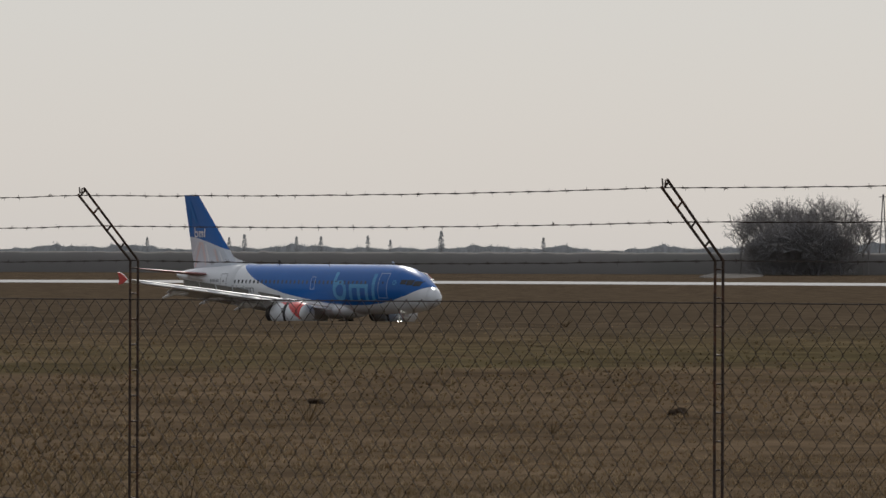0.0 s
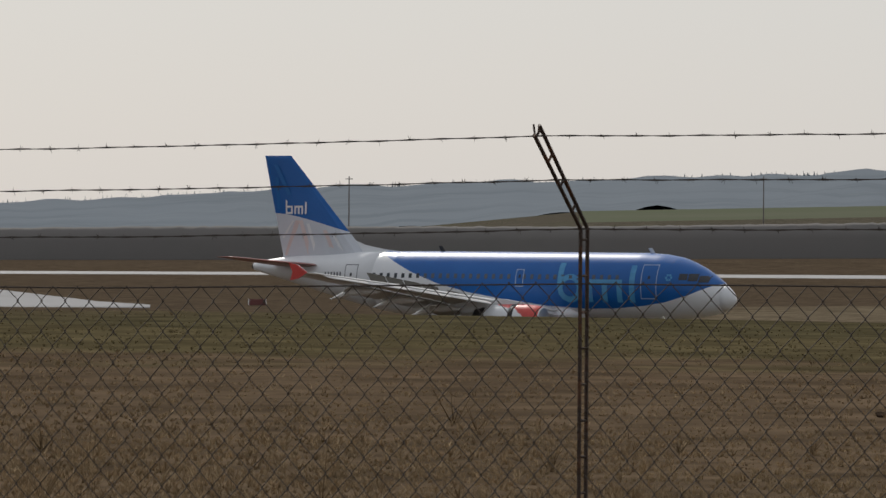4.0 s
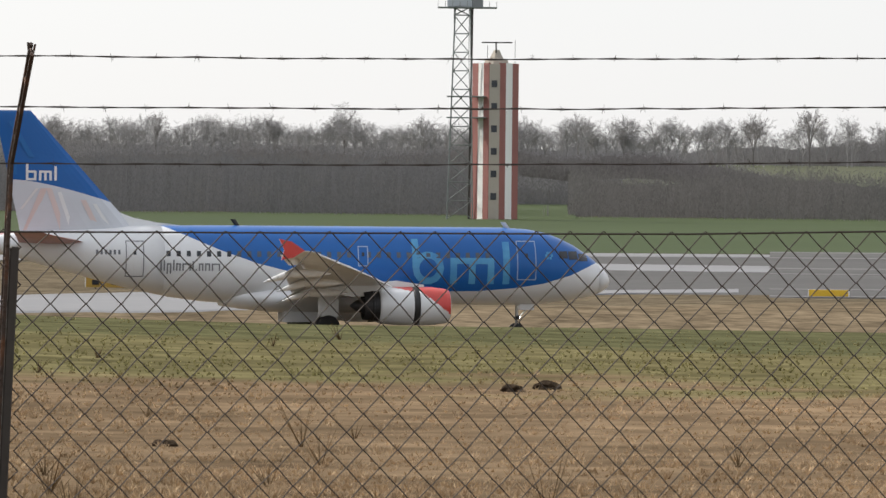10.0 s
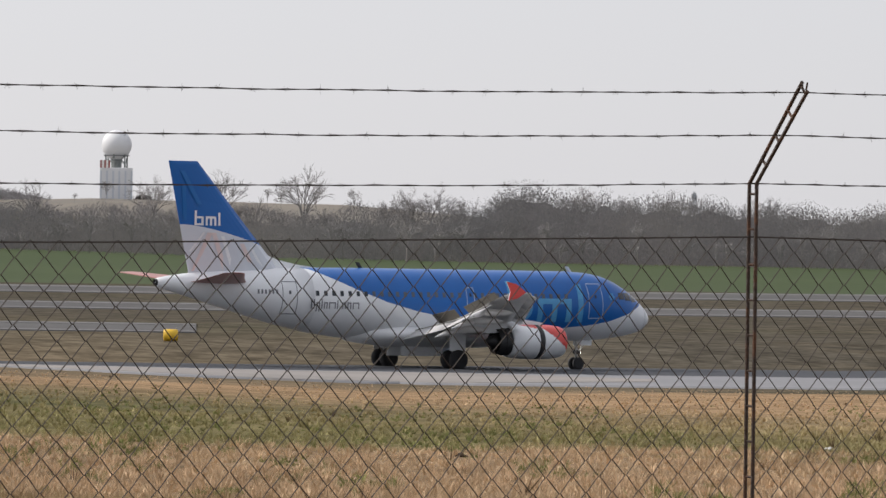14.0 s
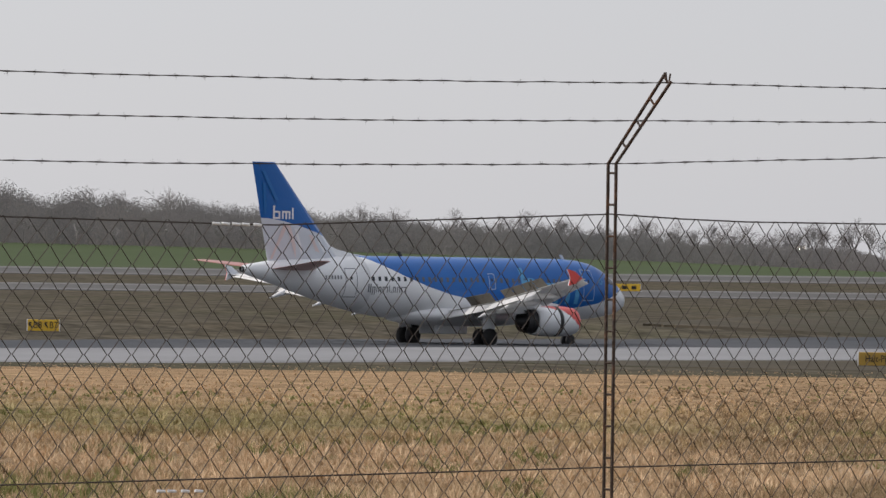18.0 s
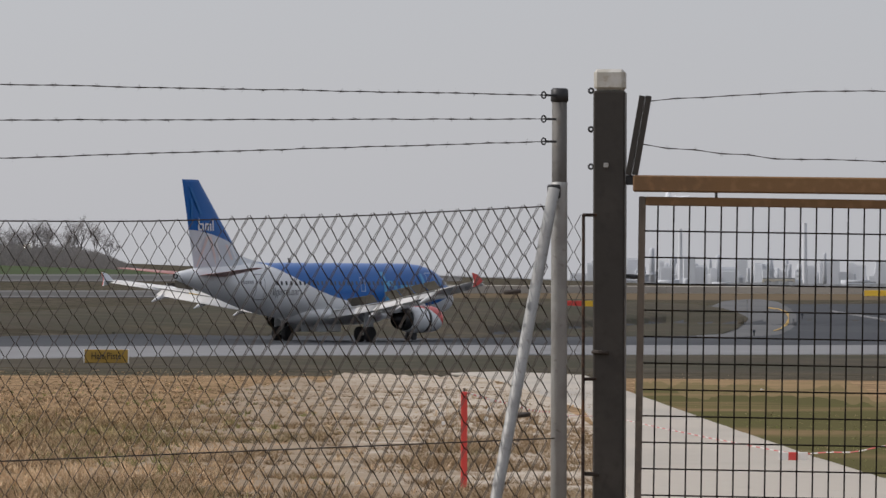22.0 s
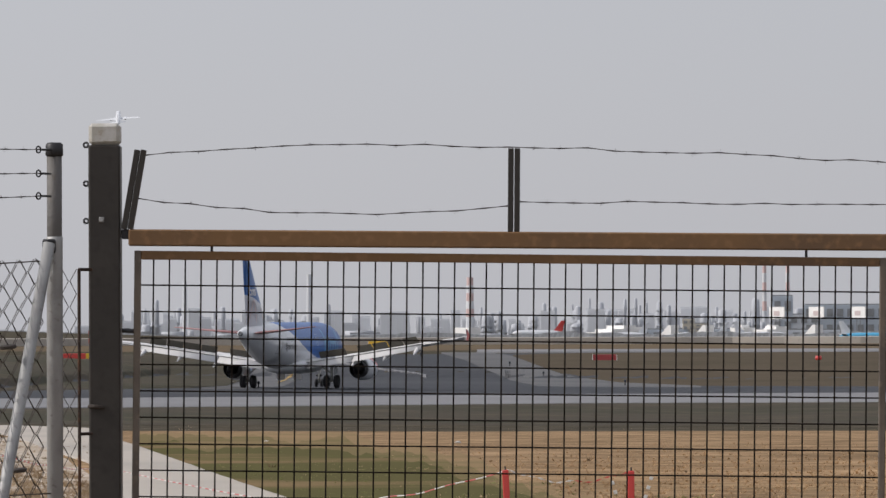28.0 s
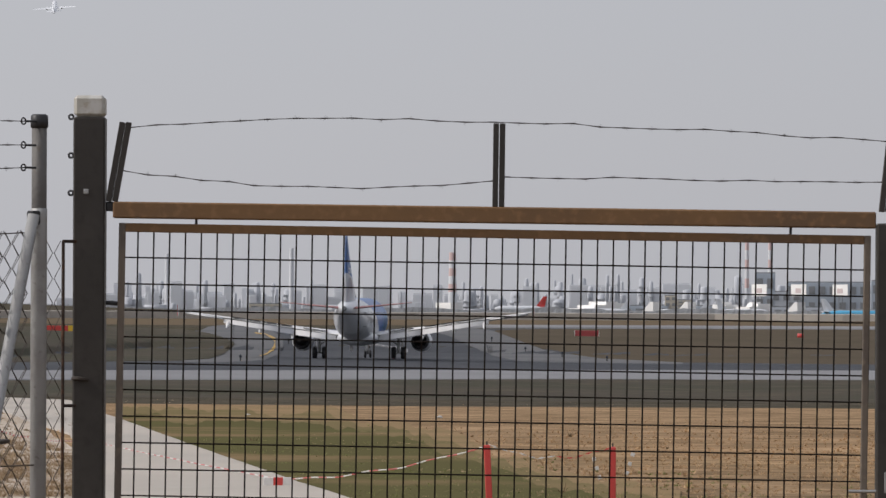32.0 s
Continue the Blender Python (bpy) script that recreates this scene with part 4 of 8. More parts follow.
part("cap", bm, M_DARK, end_post, "dark plastic cap", smooth=True)
for z in (.665, .58, .50):
    bm = bmesh.new()
    rod(bm, (-.03, -.01, 2.1 + z), (-.085, -.01, 2.1 + z), .004, 6)
    for q in range(8):
        t0, t1 = math.pi * q / 4, math.pi * (q + 1) / 4
        rod(bm, (-.095 + .012 * math.cos(t0), -.01, 2.1 + z + .012 * math.sin(t0)), (-.095 + .012 * math.cos(t1), -.01, 2.1 + z + .012 * math.sin(t1)), .003, 5)
    part("eye_bolt", bm, M_DARK, end_post)
bm = bmesh.new()
rod(bm, (-.05, -.02, H - .36), (-.72, -.02, 0.0), .021, 16)
part("brace", bm, M_BRACE, end_post, smooth=True)
bm = bmesh.new()
box(bm, -.04, -.01, H - .37, .05, .03, .05, bevel=.006)
part("brace_clip", bm, M_DARK, end_post)

GX0, GX1 = 15.955, 20.80
side_frame = thing("infill_frame", pose(15.70, FY, gz), "thin rusty steel rod frame beside the gate post", "frame")
bm = bmesh.new()
rod(bm, (-.035, 0, 0), (-.035, 0, 2.34), .006, 8)
part("upright", bm, M_STEEL, side_frame)
bm = bmesh.new()
rod(bm, (-.035, 0, 2.34), (.03, 0, 2.34), .006, 8)
part("top_rod", bm, M_STEEL, side_frame)
for z in (1.75, 1.2):
    bm = bmesh.new()
    rod(bm, (-.035, 0, z), (.03, 0, z), .006, 8)
    part("cross_rod", bm, M_STEEL, side_frame)


infill = thing("chain_link_net", Matrix(), "narrow chain link net between end post and gate post", "fence", "fence nets")
v, f = bars(TUBE_X + .03, 15.66, FY, lambda x: EYE + .235, phase=.1)
tagged(mesh_np("chain_link_mesh", v, f, M_WIRE, infill), kind="stuff")


def gate_post(m, h, capped, label):
    ob = thing("gate_post", m, label, "gate post", "gate posts")
    bm = bmesh.new()
    box(bm, 0, 0, (h - .076) / 2 - .15, .114, .114, h + .3 - .076, bevel=.006)
    part("shaft", bm, M_DARKSTEEL, ob)
    if capped:
        bm = bmesh.new()
        box(bm, 0, 0, h - .037, .112, .112, .078, bevel=.012)
        part("cap", bm, M_CAP, ob, "pale mottled weathered plastic cap", smooth=False)
        for z in (h - .076, h - .215, h - .35):
            bm = bmesh.new()
            for q in range(8):
                t0, t1 = math.pi * q / 4, math.pi * (q + 1) / 4
                rod(bm, (-.067 + .009 * math.cos(t0), -.03, z + .009 * math.sin(t0)), (-.067 + .009 * math.cos(t1), -.03, z + .009 * math.sin(t1)), .0042, 5)
            part("eye_bolt", bm, M_DARK, ob)
        bm = bmesh.new()
        box(bm, -.01, -.059, h - .345, .018, .006, .018, bevel=.002)
        part("bolt_head", bm, M_GALV, ob)
        bm = bmesh.new()
        rod(bm, (.06, -.02, 2.12), (.09, -.02, 2.12), .008, 8)
        part("hinge_pin", bm, M_DARK, ob)
    return ob


# the gate stands turned towards the viewer; GM: x along the gate, y away, z from the eye's height
GA, GD = 52.35, 21.05
GM = Matrix.Translation((GD * math.sin(radians(GA)), GD * math.cos(radians(GA)), EYE)) @ Matrix.Rotation(-radians(GA), 4, "Z")
gate_post(GM @ Matrix.Translation((-1.4295, .03, -2.1)), 2.1 + .765, True, "dark square steel gate post with a pale cap")
closing = thing("gate_post", GM @ Matrix.Translation((1.452, 0, -2.1)), "square dark steel gate post at the closing side", "gate post", "gate posts")
bm = bmesh.new()
box(bm, 0, 0, 1.07, .097, .097, 2.69, bevel=.006)
part("shaft", bm, M_DARKSTEEL, closing)
bm = bmesh.new()
box(bm, -.004, -.053, 1.485, .032, .006, .075, bevel=.002)
part("strike_plate", bm, M_GALV, closing)

beam = thing("gate_beam", GM @ Matrix.Rotation(radians(.59), 4, "Y"), "brown rusted steel beam over the gate with bracket posts", "beam")
ZB = .341
bm = bmesh.new()
box(bm, .026, 0, ZB, 2.745, .055, .060, bevel=.005)
part("beam_tube", bm, M_RUST, beam)
for bx, off, hh in ((-1.352, .047, .29), (.04, 0.0, .30), (1.43, .028, .30)):
    for s in (-.0115, .0115):
        bm = bmesh.new()
        m = Matrix.Translation((bx + s, -.01, ZB + .030)) @ Matrix.Rotation(math.atan2(off, hh), 4, "Y")
        box(bm, 0, 0, hh / 2, .0205, .03, hh, m, bevel=.002)
        part("bracket", bm, M_DARKSTEEL, beam)
for bx in (-1.047, 1.093):
    bm = bmesh.new()
    rod(bm, (bx, 0, ZB - .03), (bx, 0, ZB - .060), .005, 8)
    part("spacer", bm, M_DARK, beam)
bm = bmesh.new()
box(bm, -1.358, 0, ZB + .012, .03, .04, .035, bevel=.004)
part("end_bracket", bm, M_DARK, beam)

GX0, GX1, ZT = -1.314, 1.369, .274
leaf = thing("gate_leaf", GM @ Matrix.Rotation(radians(.78), 4, "Y"), "closed steel gate leaf with rusty frame and wire grid", "gate")
for name, z in (("top_rail", ZT), ("bottom_rail", -1.9)):
    bm = bmesh.new()
    box(bm, (GX0 + GX1) / 2, 0, z, GX1 - GX0 - .024, .03, .032, bevel=.003)
    part(name, bm, M_RUST, leaf)
for x, m_ in ((GX0, M_POST), (GX1, M_POST)):
    bm = bmesh.new()
    box(bm, x, 0, (ZT - 1.9) / 2, .024, .032, ZT + 1.9 + .033, bevel=.003)
    part("stile", bm, m_, leaf)
nv = 47
for i in range(1, nv):
    x = GX0 + (GX1 - GX0) * i / nv
    bm = bmesh.new()
    rod(bm, (x, 0, -1.9), (x, 0, ZT), .0031, 5)
    part("upright_wire", bm, M_DARKWIRE, leaf)
z = ZT - .108
while z > -1.88:
    bm = bmesh.new()
    rod(bm, (GX0, -.005, z), (GX1, -.005, z), .0031, 5)
    part("cross_wire", bm, M_DARKWIRE, leaf)
    z -= .0952
bm = bmesh.new()
rod(bm, (GX1 - .055, -.035, -.630), (GX1 + .07, -.035, -.628), .006, 8)
box(bm, GX1 + .075, -.035, -.63, .02, .02, .055, bevel=.003)
part("latch", bm, M_GALV, leaf, "galvanised latch bar")
bm = bmesh.new()
rod(bm, (GX0 - .04, 0, 0), (GX0, 0, 0), .008, 8)
part("hinge", bm, M_DARK, leaf)
for (xa, za, xb, zb, sag) in ((-1.291, .650, .025, .675, -.02), (.025, .675, 1.45, .609, -.008), (-1.313, .497, .03, .464, .042), (.066, .478, 1.43, .464, .0)):
    barbed(GM @ Vector((xa, -.02, za)), GM @ Vector((xb, -.02, zb)), sag, "loose barbed wire over the gate", step=.095, wob=.004, seed=int(abs(xa) * 10 + za * 100))

# white sleeves that imitate sun glints on the net's top and tension wires
for xs_, zs_ in (((10.50, 10.535, 10.575, 10.61, 10.655), None), ((10.31, 10.35, 10.40, 10.45), -.66)):
    ob = thing("wire_splice", Matrix(), "white sleeves standing in for sun glints on the fence wire", "wire", "wire splices")
    for x in xs_:
        z = net_top(x) if zs_ is None else net_top(x) - .80
        bm = bmesh.new()
        rod(bm, (x - .014, FY - .008, z + .001), (x + .014, FY - .008, z - .001), .0045, 6)
        part("wrap", bm, M_GLINT, ob)

# ---- the airliner: nose towards +x, its origin on the ground between the main wheels
MG = 16.11
STATIONS = [(0, 3.02, .04, .04), (.12, 3.03, .34, .34), (.4, 3.08, .62, .62), (.9, 3.18, .95, .93), (1.5, 3.32, 1.24, 1.20), (2.1, 3.46, 1.48, 1.42), (2.8, 3.58, 1.70, 1.62), (3.6, 3.68, 1.89, 1.79), (4.6, 3.74, 2.01, 1.92),
            (6, 3.76, 2.07, 1.975), (9, 3.76, 2.07, 1.975), (12, 3.76, 2.07, 1.975), (15, 3.76, 2.07, 1.975), (18, 3.76, 2.07, 1.975), (20, 3.77, 2.06, 1.975), (22, 3.81, 2.01, 1.94), (24, 3.93, 1.87, 1.82), (26, 4.12, 1.65, 1.62),
            (28, 4.34, 1.36, 1.36), (30, 4.55, 1.02, 1.05), (31.8, 4.70, .68, .72), (33.2, 4.79, .40, .44), (33.84, 4.82, .24, .26)]
# the blue paint's lower edge: station and height
EDGE = [(.75, 4.02), (1.2, 3.86), (2.5, 3.30), (4, 2.86), (5.5, 2.62), (7.5, 2.45), (9.5, 2.42), (12, 2.58), (15, 2.95), (17.5, 3.36), (19.5, 3.85), (21.5, 4.55), (23, 5.2), (24, 5.65), (24.35, 5.80)]


def body(s):
    k = [r[0] for r in STATIONS]
    return tuple(float(np.interp(s, k, [r[i] for r in STATIONS])) for i in (1, 2, 3))


def skin_point(s, z, side, out=0.0):
    """A point on the fuselage's side at that station and height."""
    zc, hz, hy = body(s)
    u = max(-1, min(1, (z - zc) / hz))
    c = math.sqrt(1 - u * u)
    return Vector((MG - s, side * (hy * c + out * c), z + out * u))


def edge_angle(s):
    """From the crown down to the paint's edge, radians."""
    zc, hz, hy = body(s)
    if s < EDGE[0][0] or s > EDGE[-1][0]:
        return 0.0
    z = float(np.interp(s, [e[0] for e in EDGE], [e[1] for e in EDGE]))
    return math.acos(max(-1, min(1, (z - zc) / hz)))


def plate(bm, s0, s1, z0, z1, side, out=.012, ns=2, nz=3):
    """A curved patch lying on the skin."""
    rows = [[bm.verts.new(skin_point(s0 + (s1 - s0) * i / ns, z0 + (z1 - z0) * j / nz, side, out)) for j in range(nz + 1)] for i in range(ns + 1)]
    for i in range(ns):
        for j in range(nz):
            bm.faces.new((rows[i][j], rows[i + 1][j], rows[i + 1][j + 1], rows[i][j + 1]))


def wing_section(s_le, s_te, y, z, thick, n=8):
    """An aerofoil ring."""
    c = s_te - s_le
    up, lo = [], []
    for k in range(n + 1):
        u = k / n
        t = thick * c * (2.6 * math.sqrt(u) * (1 - u) * .72 + .01)
        up.append(Vector((MG - s_le - u * c, y, z + t * .62)))
        lo.append(Vector((MG - s_le - u * c, y, z - t * .42)))
    return up + lo[::-1]


def bars_on_skin(s_left, z, side, material, parent):
    """The web address as plain grey bars of its size."""
    at = 0.0
    for wd, low, high in ((.08, 0, .56), (.07, 0, .56), (.24, -.16, .38), (.07, 0, .56), (.24, 0, .38), (.44, 0, .38), (.07, 0, .5), (.08, 0, .09), (.24, 0, .38), (.26, 0, .38), (.44, 0, .38)):
        bm = bmesh.new()
        a = s_left - at * (1 if side < 0 else -1)
        b = s_left - (at + wd) * (1 if side < 0 else -1)
        if wd > .2 and high < .6:  # round or open characters: two uprights and a joining bar
            k = .07 if side < 0 else -.07
            plate(bm, a, a - k, z + low, z + high, side, .02, 1, 3)
            plate(bm, b + k, b, z + low, z + high, side, .02, 1, 3)
            plate(bm, a - k, b + k, z + high - .07, z + high, side, .02, 1, 1)
        else:
            plate(bm, a, b, z + low, z + high, side, .02, 1, 4)
        part("character_bar", bm, material, parent)
        at += wd + .09


def wheel(parent, x, y, r, w):
    bm = bmesh.new()
    turned(bm, [(-w / 2, r * .55), (-w / 2, r * .86), (-w * .36, r * .97), (0, r), (w * .36, r * .97), (w / 2, r * .86), (w / 2, r * .55)], axis="Y", n=20, m=Matrix.Translation((x, y, r)))
    tyre = part("wheel", bm, M_BLACK, parent, smooth=True)
    bm = bmesh.new()
    turned(bm, [(-w * .42, .02), (-w * .42, r * .2), (-w * .3, r * .52), (w * .3, r * .52), (w * .42, r * .2), (w * .42, .02)], axis="Y", n=14, m=Matrix.Translation((x, y, r)))
    part("rim", bm, M_FLAP, tyre)


SPOILERS = []


def airliner():
    ob = thing("airliner", Matrix(), "blue and white twin-engine airliner rolling out on the runway", "airliner")
    # fuselage: the upper skin reaches down to the paint's edge, the lower one from there
    ss = sorted(set([r[0] for r in STATIONS] + [e[0] for e in EDGE] + list(np.arange(.75, 24.3, .6))))
    upper, lower, tail = bmesh.new(), bmesh.new(), bmesh.new()
    up_rings, lo_rings, nose_rings, tail_rings = [], [], [], []
    for s in ss:
        zc, hz, hy = body(s)
        ea = edge_angle(s)
        ring_u = [Vector((MG - s, -hy * math.sin(a), zc + hz * math.cos(a))) for a in np.linspace(-ea, ea, 25)]
        ring_l = [Vector((MG - s, -hy * math.sin(a), zc + hz * math.cos(a))) for a in np.linspace(ea, 2 * math.pi - ea, 33)]
        full = [Vector((MG - s, -hy * math.sin(a), zc + hz * math.cos(a))) for a in np.linspace(0, 2 * math.pi, 48, endpoint=False)]
        if EDGE[0][0] <= s <= EDGE[-1][0]:
            up_rings.append(ring_u)
            lo_rings.append(ring_l)
        if s <= EDGE[0][0]:
            nose_rings.append(full)
        if s >= EDGE[-1][0]:
            tail_rings.append(full)
    loft(upper, up_rings, closed=False)
    loft(lower, lo_rings, closed=False)
    nb = bmesh.new()
    loft(nb, nose_rings)
    loft(tail, tail_rings)
    for name, b_, m_, lb in (("upper_fuselage", upper, M_BLUE, "glossy blue upper fuselage"), ("lower_fuselage", lower, M_WHITE, "white lower fuselage"), ("nose_cone", nb, M_WHITE, ""), ("tail_cone", tail, M_WHITE, "")):
        bmesh.ops.recalc_face_normals(b_, faces=b_.faces)
        part(name, b_, m_, ob, lb, smooth=True)
    bm = bmesh.new()
    turned(bm, [(MG - 33.8, .22), (MG - 33.98, .17), (MG - 33.85, .12), (MG - 33.6, .1)], axis="X", n=16, m=Matrix.Translation((0, 0, 4.82)))
    part("tail_exhaust", bm, M_DARK, ob, "dark tail exhaust")
    # belly fairing
    bm = bmesh.new()
    rings = []
    for s, w, d in ((9.6, .9, .15), (10.6, 1.75, .35), (12, 2.1, .45), (16, 2.15, .48), (18.5, 1.95, .42), (20.2, 1.3, .25), (21.2, .6, .1)):
        ring = [Vector((MG - s, w * math.sin(a), 2.25 - .55 - d * 1.0 + .55 * 0 + (1.0 + d) * (1 - math.cos(a)) * .5)) for a in np.linspace(-math.pi, math.pi, 20, endpoint=False)]
        rings.append(ring)
    loft(bm, rings)
    bmesh.ops.recalc_face_normals(bm, faces=bm.faces)
    part("belly_fairing", bm, M_WHITE, ob, smooth=True)
    # windows, doors
    for side in (-1, 1):
        for i in range(37):
            s = 7.0 + i * .5334
            if abs(s - 13.75) < .3 or s > 24.1:
                continue
            bm = bmesh.new()
            plate(bm, s, s + .22, 4.18, 4.47, side, .012, 1, 2)
            part("cabin_window", bm, M_GLASS if s > 20.8 else M_BLUEWIN, ob)
        for s0, s1, z0, z1 in ((4.45, 5.5, 3.05, 5.12), (25.45, 26.4, 3.1, 4.98), (13.55, 14.1, 3.72, 4.78)):
            for n_, a, b_, c, d in (("door_frame", s0, s0 + .045, z0, z1), ("door_frame", s1 - .045, s1, z0, z1), ("door_frame", s0, s1, z1 - .045, z1), ("door_frame", s0, s1, z0, z0 + .05)):
                bm = bmesh.new()
                plate(bm, a, b_, c, d, side, .015, 1, 6)
                part(n_, bm, M_GREYTEXT if s0 > 20 else M_DOORLINE, ob)
            bm = bmesh.new()
            plate(bm, (s0 + s1) / 2 - .07, (s0 + s1) / 2 + .07, 4.25, 4.45, side, .017, 1, 1)
            part("door_window", bm, M_GLASS, ob)
        # cockpit glass
        for k, (s0, s1, z0, z1) in enumerate(((1.42, 1.98, 4.06, 4.46), (2.03, 2.58, 4.14, 4.58), (2.63, 3.12, 4.2, 4.58))):
            bm = bmesh.new()
            plate(bm, s0, s1, z0, z1, side, .014, 2, 3)
            part("cockpit_window", bm, M_GLASS, ob)
        bars_on_skin(24.6 if side < 0 else 21.5, 3.44, side, M_GREYTEXT, ob)
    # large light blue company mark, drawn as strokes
    for side in (-1, 1):
        def stroke(s0, s1, z0, z1, nm="mark_stroke"):
            bm = bmesh.new()
            plate(bm, s0, s1, z0, z1, side, .016, 2, 5)
            part(nm, bm, M_CYAN, ob)

        def arc(sc, zc, rs, rz, a0, a1, wd=.34):
            bm = bmesh.new()
            n = 14
            rows = []
            for i in range(n + 1):
                a = radians(a0 + (a1 - a0) * i / n)
                rows.append([bm.verts.new(skin_point(sc - (rs + w) * math.cos(a), zc + (rz + w) * math.sin(a), side, .016)) for w in (-wd / 2, wd / 2)])
            for i in range(n):
                bm.faces.new((rows[i][0], rows[i][1], rows[i + 1][1], rows[i + 1][0]))
            part("mark_stroke", bm, M_CYAN, ob)

        o = 11.18
        stroke(o, o - .37, 3.66, 5.18)
        arc(o - .86, 3.66, .67, .69, -180, 180, .36)
        m0 = 9.13
        for k in (0, 1, 2):
            stroke(m0 - 1.01 * k, m0 - 1.01 * k - .36, 2.83, 3.88)
        stroke(m0, m0 - 2.38, 3.88, 4.2)
        stroke(6.27, 5.9, 2.83, 5.06)
        # small registration, as plain bars
        for k in range(6):
            bm = bmesh.new()
            plate(bm, 27.95 - k * .23, 27.83 - k * .23, 4.26, 4.5, side, .014, 1, 1)
            part("registration_bar", bm, M_GREYTEXT, ob)
        # small flower-like badge
        for k in range(6):
            a = k * math.pi / 3
            bm = bmesh.new()
            sc, zc = 3.72 + .16 * math.cos(a), 4.35 + .16 * math.sin(a)
            plate(bm, sc - .06, sc + .06, zc - .06, zc + .06, side, .014, 1, 1)
            part("badge_dot", bm, M_CYAN, ob)
    # fin: blue above, pale below
    def fin_edge(z):
        u = (z - 5.4) / (11.76 - 5.4)
        le = 25.55 + (31.25 - 25.55) * u
        te = 31.75 + (33.15 - 31.75) * u
        return le, te

    def fin_ring(z_of, wd):
        pts_r, pts_l = [], []
        n = 12
        for i in range(n + 1):
            u = i / n
            z = z_of(u)
            le, te = fin_edge(z)
            s = le + (te - le) * u
            t = wd * (math.sqrt(u) * (1 - u) * 2.4 + .03) * (te - le) / 6
            pts_r.append(Vector((MG - s, -t, z)))
            pts_l.append(Vector((MG - s, t, z)))
        return pts_r + pts_l[::-1]

    split = lambda u: 7.0 + 1.15 * (1 - (1 - u) ** 1.8)
    bm = bmesh.new()
    loft(bm, [fin_ring(lambda u: 4.6, .62), fin_ring(lambda u: 5.6, .6), fin_ring(lambda u: 6.4, .55), fin_ring(split, .5)])
    bmesh.ops.recalc_face_normals(bm, faces=bm.faces)
    part("fin_base", bm, M_GREYWHITE, ob, "pale grey lower fin with faded stripes", smooth=False)
    bm = bmesh.new()
    loft(bm, [fin_ring(split, .5), fin_ring(lambda u: split(u) * .55 + 11.6 * .45, .38), fin_ring(lambda u: 11.60, .3), fin_ring(lambda u: 11.76, .12)])
    bmesh.ops.recalc_face_normals(bm, faces=bm.faces)
    part("fin", bm, M_BLUE, ob, "deep blue upper fin", smooth=False)
    bm = bmesh.new()
    loft(bm, [[Vector((MG - s, y * w, z)) for y, z in ((-1, 5.2), (0, zt), (1, 5.2))] for s, w, zt in ((23.0, .04, 5.78), (24.5, .08, 5.95), (25.8, .16, 6.2), (26.6, .2, 6.5))])
    bmesh.ops.recalc_face_normals(bm, faces=bm.faces)
    part("dorsal_fillet", bm, M_WHITE, ob)
    for side in (-1, 1):
        for (sa_, za, sb, zb, w, mt) in ((30.55, 7.7, 31.45, 5.5, .34, M_PINK), (30.3, 7.7, 29.55, 5.5, .3, M_PINK), (29.75, 7.5, 29.1, 5.6, .22, M_WHITE), (30.9, 7.7, 31.72, 6.6, .16, M_WHITE), (28.5, 7.1, 27.75, 5.6, .3, M_PINK), (27.9, 6.9, 27.2, 5.8, .2, M_WHITE),
                                          (32.3, 11.2, 31.2, 9.3, .3, M_BLUE2), (32.2, 10.4, 32.05, 8.4, .25, M_BLUE2)):
            bm = bmesh.new()
            pts = []
            for i in range(5):
                u = i / 4
                s, z = sa_ + (sb - sa_) * u, za + (zb - za) * u
                le, te = fin_edge(z)
                uu = (s - le) / (te - le)
                t = (.56 if z < 7.8 else .5) * (math.sqrt(max(uu, .01)) * (1 - uu) * 2.4 + .03) * (te - le) / 6 + .012
                pts.append((bm.verts.new((MG - s + w / 2, side * t, z)), bm.verts.new((MG - s - w / 2, side * t, z))))
            for i in range(4):
                bm.faces.new((pts[i][0], pts[i][1], pts[i + 1][1], pts[i + 1][0]))
            part("fin_stripe", bm, mt, ob)
        # small white mark on the fin, as strokes
        def fin_bar(s0, s1, z0, z1):
            bm = bmesh.new()
            q = []
            for s, z in ((s0, z0), (s1, z0), (s1, z1), (s0, z1)):
                le, te = fin_edge(z)
                uu = (s - le) / (te - le)
                t = .5 * (math.sqrt(max(uu, .01)) * (1 - uu) * 2.4 + .03) * (te - le) / 6 + .03
                q.append(bm.verts.new((MG - s, side * t, z)))
            bm.faces.new(q)
            part("fin_mark", bm, M_WHITE, ob)

        w = .13
        o = 31.5
        for s0, s1, z0, z1 in ((o, o - w, 8.1, 8.95), (o - .42, o - .42 - w, 8.1, 8.6), (o, o - .5, 8.1, 8.22), (o, o - .5, 8.5, 8.62), (o - .68, o - .68 - w, 8.1, 8.6), (o - .95, o - .95 - w, 8.1, 8.6), (o - 1.22, o - 1.22 - w, 8.1, 8.6),
                               (o - .68, o - 1.3, 8.5, 8.62), (o - 1.48, o - 1.48 - w, 8.1, 8.85)):
            fin_bar(s0, s1, z0, z1)
